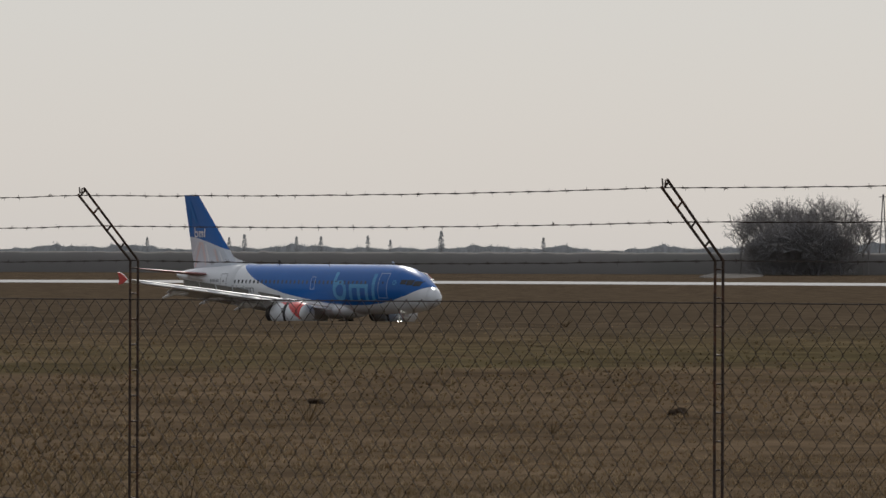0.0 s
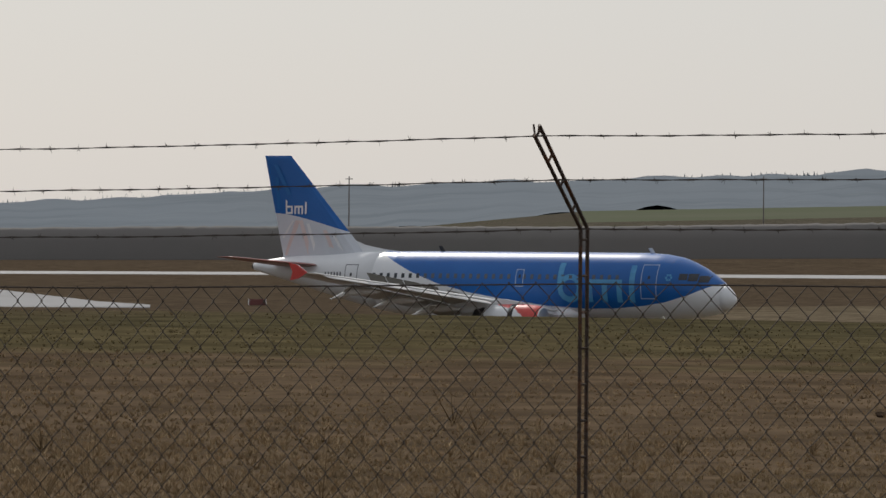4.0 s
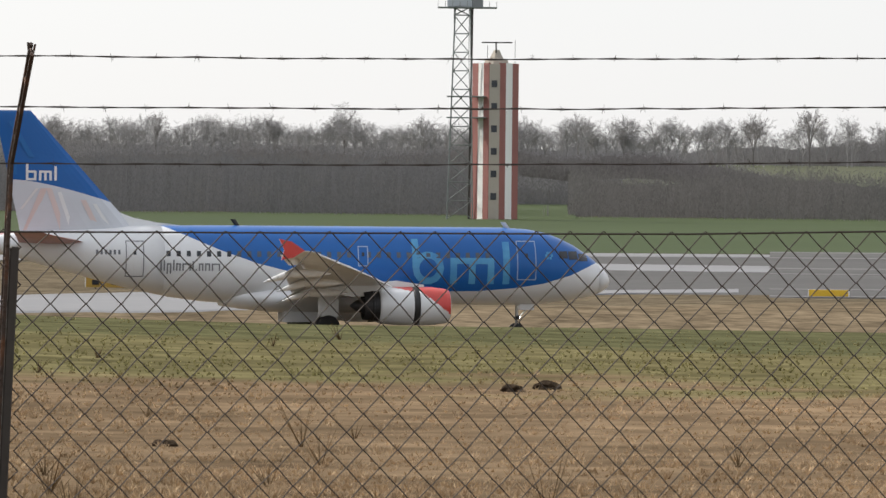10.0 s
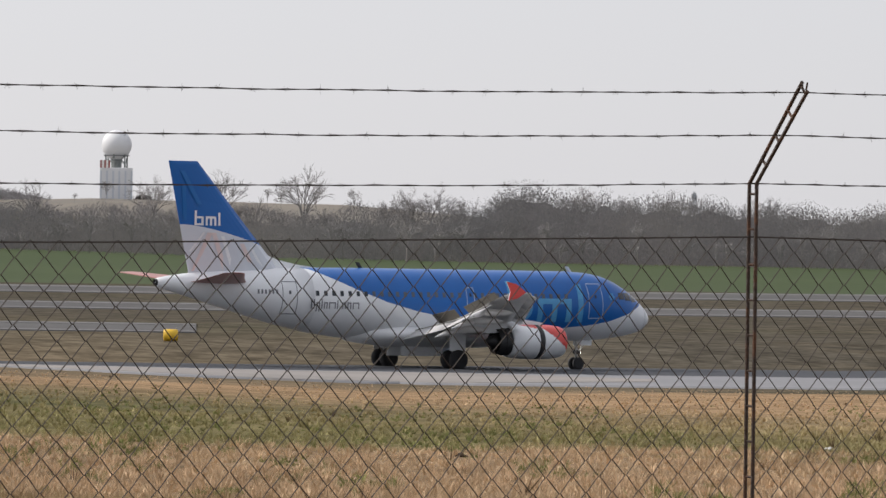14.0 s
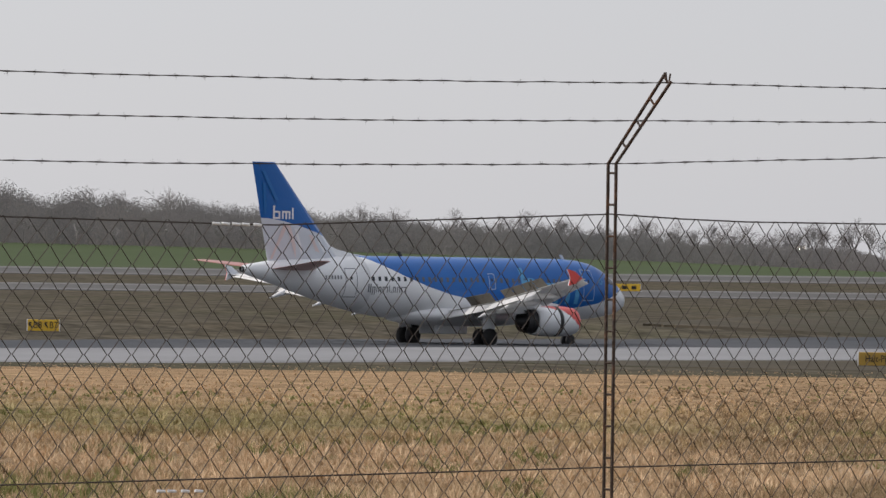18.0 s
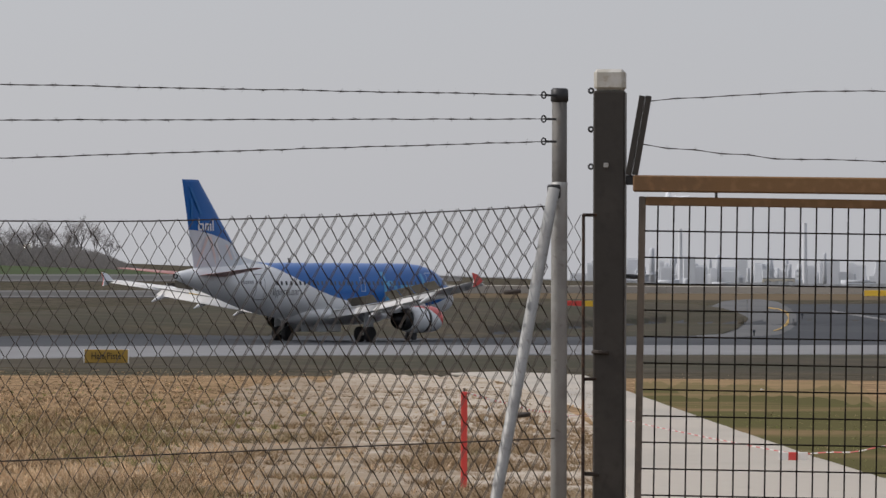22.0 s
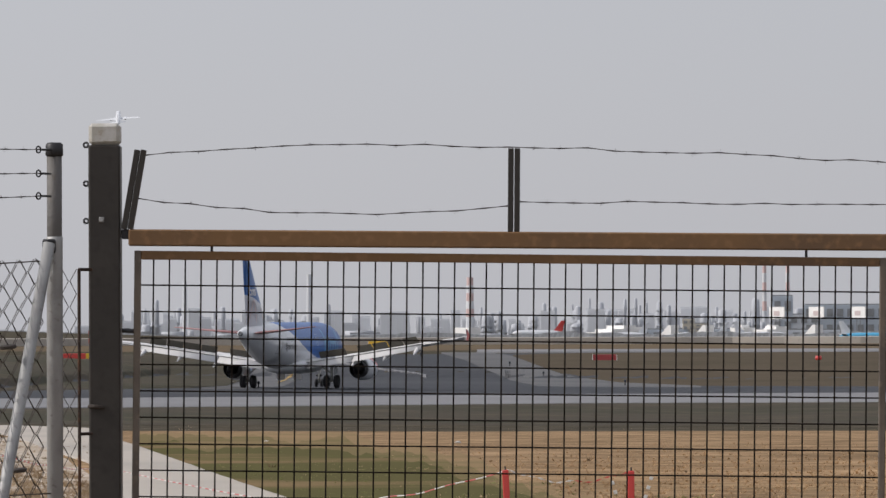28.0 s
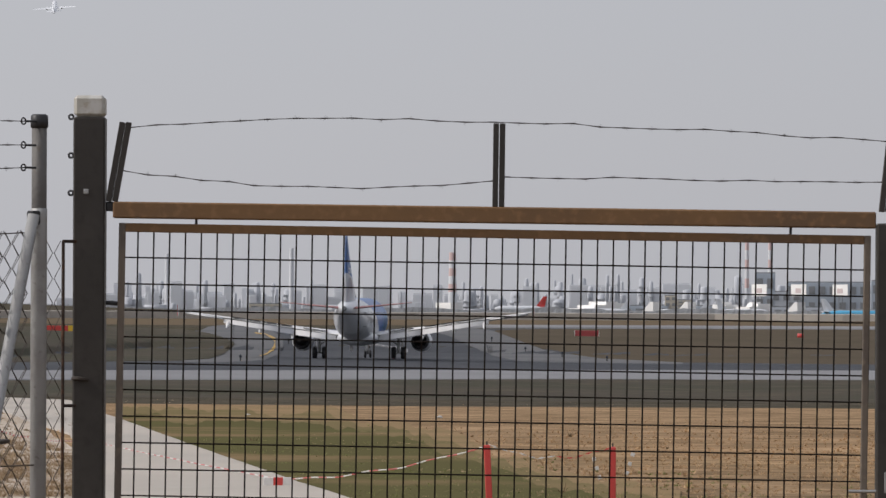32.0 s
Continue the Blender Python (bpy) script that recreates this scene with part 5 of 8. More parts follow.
    # tailplane
    for side, nm in ((-1, "tailplane"), (1, "tailplane")):
        bm = bmesh.new()
        loft(bm, [wing_section(28.2, 31.9, side * .5, 4.85, .10), wing_section(29.9, 32.4, side * 3.2, 5.1, .09), wing_section(31.55, 32.95, side * 6.0, 5.38, .08), wing_section(31.9, 32.9, side * 6.22, 5.4, .05)])
        bmesh.ops.recalc_face_normals(bm, faces=bm.faces)
        part(nm, bm, M_SALMON, ob, "tailplane tinted with a reddish underside reflection", smooth=True)
    # wings with flaps, slats, fairings and tip fences
    for side in (-1, 1):
        bm = bmesh.new()
        loft(bm, [wing_section(10.9, 17.7, side * 1.2, 2.25, .13), wing_section(11.35, 17.6, side * 2.0, 2.3, .125), wing_section(13.55, 17.6, side * 6.2, 2.92, .115), wing_section(16.4, 19.05, side * 11.5, 3.74, .11), wing_section(19.2, 20.75, side * 16.6, 4.46, .10),
                  wing_section(19.55, 20.85, side * 16.95, 4.51, .05)])
        bmesh.ops.recalc_face_normals(bm, faces=bm.faces)
        part("wing", bm, M_WING, ob, "pale grey swept wing", smooth=True)
        # slats, slid forward and drooped
        for ya, yb in ((2.2, 5.2), (6.4, 8.9), (8.95, 11.4), (11.45, 13.9), (13.95, 16.4)):
            bm = bmesh.new()
            rings = []
            for y in (ya, yb):
                le = float(np.interp(y, [2.0, 6.2, 11.5, 16.6], [11.35, 13.55, 16.4, 19.2]))
                zz = float(np.interp(y, [2.0, 6.2, 11.5, 16.6], [2.3, 2.92, 3.74, 4.46])) - .02
                c = float(np.interp(y, [2, 16.6], [.95, .6]))
                ring_ = wing_section(le - c * .62, le + c * .38, side * y, zz, .16)
                piv = Vector((MG - le - c * .3, side * y, zz))
                rings.append([piv + Matrix.Rotation(radians(20), 4, "Y") @ (p - piv) for p in ring_])
            loft(bm, rings)
            bmesh.ops.recalc_face_normals(bm, faces=bm.faces)
            part("slat", bm, M_WING, ob, "lowered leading edge slat", smooth=True)
        # flaps, run out behind the wing and turned down
        for y0, y1 in ((2.1, 6.05), (6.15, 12.7)):
            bm = bmesh.new()
            rings = []
            for y in (y0, y1):
                te = float(np.interp(y, [2.0, 6.2, 11.5, 16.6], [17.6, 17.6, 19.05, 20.75]))
                zz = float(np.interp(y, [2.0, 6.2, 11.5, 16.6], [2.28, 2.86, 3.67, 4.37]))
                c = float(np.interp(y, [2, 6.2, 12.7], [1.3, 1.2, .95]))
                s0 = te - .22
                ring_ = wing_section(s0, s0 + c, side * y, zz, .13)
                piv = Vector((MG - s0, side * y, zz))
                rings.append([piv + Matrix.Rotation(radians(-27), 4, "Y") @ (p - piv) for p in ring_])
            loft(bm, rings)
            bmesh.ops.recalc_face_normals(bm, faces=bm.faces)
            part("flap", bm, M_FLAPW, ob, "white flap turned far down", smooth=True)
        # canoe fairings, their rear halves turned down with the flaps
        for y, s0, zz in ((6.25, 15.5, 2.6), (9.3, 16.35, 3.13), (12.3, 17.6, 3.62)):
            bm = bmesh.new()
            turned(bm, [(MG - s0, .03), (MG - s0 - .6, .17), (MG - s0 - 1.5, .22), (MG - s0 - 2.05, .21)], axis="X", n=12, m=Matrix.Translation((0, side * y, zz - .24)))
            front = part("flap_track_fairing", bm, M_WING, ob, smooth=True)
            bm = bmesh.new()
            mm = Matrix.Translation((MG - s0 - 2.0, side * y, zz - .24)) @ Matrix.Rotation(radians(-17), 4, "Y")
            turned(bm, [(.05, .2), (-.45, .19), (-1.0, .12), (-1.5, .03)], axis="X", n=12, m=mm)
            part("fairing_tail", bm, M_WING, front, smooth=True)
            bm = bmesh.new()
            turned(bm, [(-1.38, .06), (-1.52, .04), (-1.56, .01)], axis="X", n=8, m=mm)
            part("fairing_tip", bm, M_WHITE, front, "white fairing tip", smooth=True)
        # spoilers standing up on the wing
        for y0, y1 in ((2.9, 5.3), (6.5, 7.85), (7.95, 9.3), (9.4, 10.75), (10.85, 12.2)):
            ends = [Vector((MG - float(np.interp(y, [2.0, 6.2, 11.5, 16.6], [16.5, 16.55, 18.05, 19.65])), side * y, float(np.interp(y, [2.0, 6.2, 11.5, 16.6], [2.50, 3.07, 3.88, 4.56])))) for y in (y0, y1)]
            ex = ((ends[0] - ends[1]) * side).normalized()
            ez = (Vector((0, 0, 1)) - ex * ex.z).normalized()
            ey = ez.cross(ex)
            hinge = Matrix((ex, ey, ez)).transposed().to_4x4()
            hinge.translation = (ends[0] + ends[1]) / 2
            bm = bmesh.new()
            box(bm, 0, -.38, 0, (ends[0] - ends[1]).length, .76, .04, bevel=.01)
            panel = part("spoiler", bm, M_SPOILER, ob, "raised spoiler coloured dark for its shaded rear side")
            SPOILERS.append((panel, hinge))
        bm = bmesh.new()
        rings = []
        for y, s0, zz, c in ((12.8, 19.05, 3.88, .85), (16.3, 20.4, 4.38, .6)):
            ring_ = wing_section(s0, s0 + c, side * y, zz, .14)
            piv = Vector((MG - s0, side * y, zz))
            rings.append([piv + Matrix.Rotation(radians(-6), 4, "Y") @ (p - piv) for p in ring_])
        loft(bm, rings)
        bmesh.ops.recalc_face_normals(bm, faces=bm.faces)
        part("aileron", bm, M_WING, ob, "grey aileron", smooth=True)
        bm = bmesh.new()
        ring = lambda y: [Vector((MG - s, side * y, z)) for s, z in ((19.87, 4.54), (20.55, 5.0), (21.17, 5.12), (20.91, 4.58), (21.05, 4.08), (20.5, 4.18))]
        loft(bm, [ring(17.0), ring(17.05)])
        bmesh.ops.recalc_face_normals(bm, faces=bm.faces)
        part("wingtip_fence", bm, M_RED, ob, "red wingtip fence")
        bm = bmesh.new()
        loft(bm, [ring(16.95), ring(16.996)])
        bmesh.ops.recalc_face_normals(bm, faces=bm.faces)
        part("fence_inner_skin", bm, M_WHITE, ob, "white inner side of the wingtip fence")
        # engine
        ey, ez = side * 5.75, 1.72
        mm = Matrix.Translation((MG - 11.95, ey, ez - .03)) @ Matrix.Scale(.93, 4) @ Matrix.Translation((11.5 - MG, 0, 0))
        bm = bmesh.new()
        turned(bm, [(MG - 9.45, .80), (MG - 9.5, .90)] + [(MG - s_, float(np.interp(s_, [9.5, 9.75, 10.4, 11.25], [.9, .985, 1.06, 1.09]))) for s_ in np.linspace(9.56, 11.25, 24)], axis="X", n=96, m=mm)
        for f in bm.faces:
            c = f.calc_center_median()
            f.material_index = 1 if (c.z - ez) > -.57 + ((MG - c.x) - 9.95) * .76 and c.x < MG - 10.1 else (2 if c.x >= MG - 10.1 else 0)
        part("intake_cowl", bm, [M_WHITE, M_RED, M_ALU], ob, "white and red intake cowl with a bright lip", smooth=True)
        bm = bmesh.new()
        turned(bm, [(MG - 9.5, .79), (MG - 10.1, .78), (MG - 10.15, .05)], axis="X", n=28, m=mm)
        part("fan", bm, M_DARK, ob)
        bm = bmesh.new()
        turned(bm, [(MG - 11.26, 1.085), (MG - 11.6, 1.085)], axis="X", n=28, m=mm)
        part("reverser_gap", bm, M_DARK, ob, "dark open thrust reverser band", smooth=True)
        bm = bmesh.new()
        turned(bm, [(MG - s_, float(np.interp(s_, [11.61, 12.6, 13.3, 13.5], [1.09, 1.07, .99, .95]))) for s_ in np.linspace(11.61, 13.5, 16)], axis="X", n=72, m=mm)
        for f in bm.faces:
            c = f.calc_center_median()
            f.material_index = 1 if c.z - ez > .73 + (MG - c.x - 12.05) * .2 else 0
        part("engine_cowl", bm, [M_WHITE, M_RED], ob, "white engine cowl with red top", smooth=True)
        bm = bmesh.new()
        turned(bm, [(MG - 13.45, .95), (MG - 13.52, .86), (MG - 13.8, .84), (MG - 13.82, .87), (MG - 13.9, .87), (MG - 13.92, .83), (MG - 14.35, .78), (MG - 14.36, .74), (MG - 13.6, .74), (MG - 13.55, .3)], axis="X", n=32, m=mm)
        nozzle = part("nozzle", bm, M_DARK, ob, "dark ribbed exhaust nozzle", smooth=False)
        bm = bmesh.new()
        turned(bm, [(MG - 13.5, .5), (MG - 14.3, .44), (MG - 14.75, .3), (MG - 15.1, .04)], axis="X", n=20, m=mm)
        part("exhaust_cone", bm, M_DARK, nozzle, smooth=True)
        bm = bmesh.new()
        loft(bm, [[Vector((MG - s, ey + w, z)) for w, z in ((-.16, zb), (.16, zb), (.16, zt), (-.16, zt))] for s, zb, zt in ((11.4, 2.45, 2.8), (12.8, 2.25, 3.0), (15.2, 2.15, 2.8), (16.6, 2.4, 2.6))])
        bmesh.ops.recalc_face_normals(bm, faces=bm.faces)
        part("pylon", bm, M_WHITE, ob)
        # main gear
        bm = bmesh.new()
        rod(bm, (0, side * 3.8, .58), (0, side * 3.8, 2.5), .13, 12)
        rod(bm, (0, side * 3.8, 1.3), (.1, side * 2.4, 2.2), .07, 8)
        rod(bm, (0, side * 3.35, .58), (0, side * 4.25, .58), .08, 8)
        part("main_gear_leg", bm, M_FLAP, ob, smooth=True)
        wheel(ob, 0, side * 3.8 - .46, .585, .42)
        wheel(ob, 0, side * 3.8 + .46, .585, .42)
        bm = bmesh.new()
        box(bm, 0, side * 4.15, 1.75, 1.1, .05, 1.3, bevel=.02)
        part("gear_door", bm, M_WHITE, ob)
        bm = bmesh.new()
        box(bm, -.3, side * .75, 1.25, 2.9, .05, 1.0, bevel=.03)
        part("gear_door", bm, M_WHITE, ob)
    gx = MG - 5.07
    bm = bmesh.new()
    rod(bm, (gx, 0, .38), (gx, 0, 2.0), .09, 12)
    rod(bm, (gx, 0, .9), (gx + .9, 0, 1.9), .05, 8)
    rod(bm, (gx, -.28, .38), (gx, .28, .38), .05, 8)
    part("nose_gear_leg", bm, M_FLAP, ob, smooth=True)
    wheel(ob, gx, -.25, .38, .2)
    wheel(ob, gx, .25, .38, .2)
    for y in (-.18, .18):
        bm = bmesh.new()
        turned(bm, [(gx + .12, .02), (gx + .13, .09), (gx + .10, .095)], axis="X", n=12, m=Matrix.Translation((0, y, 1.05)))
        lamp = part("taxi_light", bm, M_LAMP, ob, "lit taxi light")
        bm = bmesh.new()
        turned(bm, [(gx + .105, .11), (gx - .05, .11), (gx - .1, .04), (gx - .1, .01)], axis="X", n=12, m=Matrix.Translation((0, y, 1.05)))
        part("lamp_housing", bm, M_DARK, lamp)
    for side in (-1, 1):
        bm = bmesh.new()
        box(bm, gx + .45, side * .38, 1.62, .8, .03, .34, bevel=.01)
        part("nose_gear_door", bm, M_WHITE, ob)
    for s, hgt, am in ((5.6, .30, M_GREYWHITE), (20.2, .34, M_DARK)):
        bm = bmesh.new()
        loft(bm, [[Vector((MG - s - o + l, w, 5.82 + z)) for l, w in ((.14, 0), (0, .03), (-.14, 0), (0, -.03))] for z, o in ((-.05, 0), (hgt, .26))])
        bmesh.ops.recalc_face_normals(bm, faces=bm.faces)
        part("antenna", bm, am, ob)
    return ob


M_LAMP = mat("lit_lamp", (0.9, 0.9, 0.85), 0.3)
M_LAMP.node_tree.nodes["Principled BSDF"].inputs["Emission Color"].default_value = (1, .95, .85, 1)
M_LAMP.node_tree.nodes["Principled BSDF"].inputs["Emission Strength"].default_value = 12
plane = airliner()

# ---- woods and hedges of bare trees round the airfield
rng = np.random.default_rng(7)
TOP = [(-56, -.01), (-43, .005), (-38.6, .055), (-36.6, .085), (-34, .13), (-30, .155), (-26, .23), (-21.5, .30), (-18.6, .40), (-17.9, .74), (-16, .78), (-13.2, .70), (-12.4, .71), (-11.5, .79), (-10.5, .83), (-9.7, .82), (-8.6, .76), (-8.15, .62), (-7.9, .3), (-7.1, .42), (-6.4, .40),
       (-5.85, .30), (-5.5, .5), (-5.2, .84), (-4.4, .85), (-1.6, .91), (1.7, .93), (6, .98), (10, 1.08), (12, 1.0), (13.4, .9), (13.55, .86), (15.3, .86), (19, .84), (22.0, .90), (23, .99), (24.6, 1.0), (24.95, .75), (28.4, .70), (30, .90), (32.8, .75), (34, .70), (36.5, .63),
       (38.8, .48), (42, .42), (43.4, .42), (43.9, .2)]


def twigs(name, az0, az1, base, top, r0, depth, step, material, label, fine=1.0, ragged=.16, wide=.55, per=5):
    """A dense stand of bare stems and twigs, as slender upright slivers."""
    v, f = [], []
    az = az0
    while az < az1:
        eb, et = base(az), top(az)
        for row in range(3):
            r = r0 + depth * (row / 2) + rng.uniform(-.1, .1) * depth
            a = az + rng.uniform(-.5, .5) * step
            z0 = height(a, r)
            H = max(.6, EYE + r * math.tan(radians(et)) - z0)
            clump = 1 + ragged * noise.noise(Vector((a * 3.1, row * 9.0, 0))) + ragged * .7 * noise.noise(Vector((a * 11.0, row * 5.0, 4)))
            for q in range(per):
                h = H * clump * (rng.uniform(.35, 1.0) ** .7 if q else rng.uniform(.8, 1.06))
                w = wide * rng.uniform(.5, 1.3) * fine
                lean = rng.uniform(-.2, .2) * h
                off = rng.uniform(-.5, .5) * step * 20
                ax = radians(a)
                cx, cy = r * math.sin(ax), r * math.cos(ax)
                rx, ry = math.cos(ax), -math.sin(ax)
                k = len(v)
                dy = rng.uniform(-.3, .3)
                b0 = rng.uniform(0, .75) * h * .6 if q % 3 else 0
                tw = w * .55
                v += [(cx + rx * (off - w), cy + ry * (off - w) + dy, z0 - .3 + b0), (cx + rx * (off + w), cy + ry * (off + w) - dy, z0 - .3 + b0),
                      (cx + rx * (off + lean + tw), cy + ry * (off + lean + tw), z0 + b0 + (h - b0) * .7), (cx + rx * (off + lean * 1.4), cy + ry * (off + lean * 1.4), z0 + h)]
                f += [(k, k + 1, k + 2), (k, k + 2, k + 3)]
        az += step
    return tagged(mesh_np(name, v, f, material), label, "woodland", kind="stuff")


eb = lambda a: float(along(a, HEDGE))
et = lambda a: float(along(a, TOP))


def copse(name, az0, az1, low, top, r0, depth, material, label, size=1.0, dense=1.0, bumps=.12, freq=2.2, soft=.3, upright=.45, base=None, fill=.9, crowns=0.0, taper=0.0):
    """A soft mass of very many small bare sprays under an uneven top line."""
    g = np.random.default_rng(int(abs(az0) * 10) + int(r0))
    k = r0 / 10347.0
    grid = np.arange(az0, az1 + .05, .05)
    zt = np.array([height(a, r0) if base is None else EYE + r0 * math.tan(radians(base(a))) for a in grid])
    ht = np.array([max(.5, EYE + r0 * math.tan(radians(top(a))) - z) for a, z in zip(grid, zt)])
    lump = np.array([noise.noise(Vector((a * freq, r0 * .01, 0))) * .6 + noise.noise(Vector((a * freq * 2.7, r0 * .01, 3))) * .4 + noise.noise(Vector((a * freq * 7, 1, 8))) * .25 for a in grid])
    ht = ht * (1 + bumps * lump)
    if crowns:  # rounded single crowns along the top line
        dome, c0 = np.zeros(len(grid)), az0 - .2
        while c0 < az1 + .3:
            w0, k0 = g.uniform(.12, .34), g.uniform(.55, 1.0)
            dome = np.maximum(dome, k0 * np.sqrt(np.clip(1 - ((grid - c0) / w0) ** 2, 0, 1)))
            c0 += w0 * g.uniform(.5, 1.1)
        ht = ht * (1 - crowns + crowns * 1.25 * dome)
    if taper:  # the stand thins out towards both ends
        ht = ht * (.05 + .95 * np.sqrt(np.clip(np.minimum(grid - az0, az1 - grid) / taper, 0, 1)))
    n = int(dense * (az1 - az0) * 180.6 * float(ht.mean()) / k / (16 * size * size))
    az = g.uniform(az0, az1, n)
    h, z0 = np.interp(az, grid, ht), np.interp(az, grid, zt)
    u = g.random(n) ** .85
    u = np.where(u > 1 - soft, 1 - soft + (u - 1 + soft) * g.uniform(.35, 1.04, n), u)
    r = r0 + g.uniform(0, depth, n)
    a = np.radians(az)
    c = np.stack([r * np.sin(a), r * np.cos(a), z0 + u * h * (1 - low) + low * h], 1)
    across = np.stack([np.cos(a), -np.sin(a), np.zeros(n)], 1)
    t = g.normal(0, upright, n)
    ln = size * k * g.uniform(4, 13, n) * (1.15 - .5 * u)
    d = across * (np.sin(t) * ln)[:, None]
    d[:, 2] = np.cos(t) * ln
    w = size * k * g.uniform(.6, 1.5, n) * (1.35 - .75 * u)
    sd = across * (np.cos(t) * w)[:, None]
    sd[:, 2] = -np.sin(t) * w
    turn_ = g.uniform(-.35, .35, n)
    sd[:, 0] += np.sin(a) * w * turn_
    sd[:, 1] += np.cos(a) * w * turn_
    V = np.empty((n, 3, 3), np.float32)
    V[:, 0], V[:, 1], V[:, 2] = c - d * .5 - sd, c - d * .5 + sd, c + d * .5
    gi = np.radians(grid)
    rb = r0 + depth + 1.5
    foot = np.stack([rb * np.sin(gi), rb * np.cos(gi), zt + low * ht - .5], 1)
    head = foot.copy()
    head[:, 2] = zt + ht * (low + (1 - low) * fill) * g.uniform(.9, 1.0, len(grid))
    back = np.concatenate([np.stack([foot[:-1], foot[1:], head[1:]], 1), np.stack([foot[:-1], head[1:], head[:-1]], 1)]).astype(np.float32)
    if fill:
        V = np.concatenate([V, back])
    return tagged(tri_mesh(name, V, material), label, "woodland", kind="stuff")


def tri_mesh(name, V, material):
    """Loose triangles straight into a mesh."""
    n = len(V)
    me = bpy.data.meshes.new(name)
    me.vertices.add(n * 3)
    me.vertices.foreach_set("co", V.ravel())
    me.loops.add(n * 3)
    me.loops.foreach_set("vertex_index", np.arange(n * 3, dtype=np.int32))
    me.polygons.add(n)
    me.polygons.foreach_set("loop_start", np.arange(0, n * 3, 3, dtype=np.int32))
    me.materials.append(material)
    me.update(calc_edges=True)
    return new(name, me)


v, f = [], []
ha = np.arange(-56, -18.65, .06)
for a in ha:
    a = float(a)
    tz_ = EYE + 1075 * math.tan(radians(et(a) + .006 * noise.noise(Vector((a * 3, 0, 0))) + .005 * noise.noise(Vector((a * 11, 0, 5)))))
    for r, up in ((1074.0, 0), (1074.4, .6), (1075.2, .92), (1076.5, 1.0), (1079, .9)):
        b = spot(a, r, -.2)
        v.append((b.x, b.y, b.z + (tz_ - b.z) * up + (.25 * noise.noise(Vector((a * 20, up * 6, 2))) if up else 0)))
for i in range(len(ha) - 1):
    for k in range(4):
        q = i * 5 + k
        f.append((q, q + 5, q + 6, q + 1))
tagged(mesh_np("hedge", v, f, M_HEDGE, smooth=True), "long dark clipped hedge across the field", "hedge", kind="stuff")
copse("woodland", -18.75, -5.3, 0, lambda a: max(et(a), float(np.interp(a, [-18.75, -18.3, -17.9], [.42, .62, .74])) if a < -17.9 else 0), 1080, 30, M_GREYWOOD, "grey belt of leafless winter thicket", bumps=.10, dense=2.4, size=.85)
copse("woodland", -5.5, 12.97, 0, et, 1080, 40, M_HAZESCRUB, "grey belt of leafless winter woodland", bumps=.14, dense=2.4, size=.6, crowns=.2, soft=.4, fill=.8)
copse("woodland", 12.5, 14.0, 0, lambda a: .92, 1330, 20, M_HAZESCRUB, "grey wood seen through a gap in the belt", bumps=.06, dense=2.2, size=.6, base=lambda a: .47)
strip("field", [(12.9, .31, .49), (13.6, .31, .49)], M_FIELD, "green crop reaching through a gap in the wood", up=.3, step=.1, category="field", sink=False)
copse("woodland", 13.52, 24.9, 0, lambda a: et(a) - float(np.interp(a, [13.5, 16, 17.2, 24, 24.8], [.0, .0, .03, .02, .03])) - .03 * math.sin(a * 2.3), 1080, 40, M_SCRUBR, "grey belt of leafless winter woodland below a field", bumps=.09, dense=2.4, size=.75, freq=3, soft=.4, fill=.75, crowns=.2)
slope_top = lambda a: et(a) + float(np.interp(a, [24, 35, 38, 41, 43.5], [.17, .19, .12, .03, -.06]))
copse("woodland", 24.7, 30.2, 0, lambda a: slope_top(a) - float(np.interp(a, [24.7, 25.2, 26.2, 29.4, 30.2], [0, 0, .16, .10, 0])), 1090, 60, M_SCRUBB, "open brown scrub at the foot of a slope", bumps=.3, dense=3.2, size=.6, freq=1.6, soft=.5, fill=.6, crowns=.28, upright=.6)
copse("woodland", 29.2, 44, 0, slope_top, 1090, 60, M_SCRUBB, "grey brown scrub and leafless trees on a slope", bumps=.24, dense=3.8, size=.6, freq=1.6, soft=.3, fill=.82, crowns=.3, upright=.6, taper=.8)
copse("woodland", 7, 16.6, .6, lambda a: .98 + .03 * math.sin(a * 3.1), 1180, 12, M_SCRUBR, "grey undergrowth below the tree row on the rise", bumps=.10, dense=1.5, soft=.5, size=.85, taper=2.5)
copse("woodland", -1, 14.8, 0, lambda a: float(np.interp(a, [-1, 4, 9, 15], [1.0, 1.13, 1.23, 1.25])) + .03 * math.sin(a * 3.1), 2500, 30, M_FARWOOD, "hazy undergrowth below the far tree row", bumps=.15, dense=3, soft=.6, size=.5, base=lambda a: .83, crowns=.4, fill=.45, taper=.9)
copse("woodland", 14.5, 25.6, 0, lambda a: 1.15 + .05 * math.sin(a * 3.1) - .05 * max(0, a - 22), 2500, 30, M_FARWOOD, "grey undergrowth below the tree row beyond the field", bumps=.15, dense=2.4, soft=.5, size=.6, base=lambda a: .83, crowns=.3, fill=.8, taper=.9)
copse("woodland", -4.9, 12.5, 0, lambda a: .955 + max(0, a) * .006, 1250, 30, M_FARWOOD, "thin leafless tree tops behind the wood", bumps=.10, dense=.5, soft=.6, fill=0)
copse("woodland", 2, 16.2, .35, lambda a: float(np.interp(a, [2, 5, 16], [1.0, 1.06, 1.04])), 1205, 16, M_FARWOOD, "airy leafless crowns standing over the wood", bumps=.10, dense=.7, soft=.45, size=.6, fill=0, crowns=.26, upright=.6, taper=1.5)
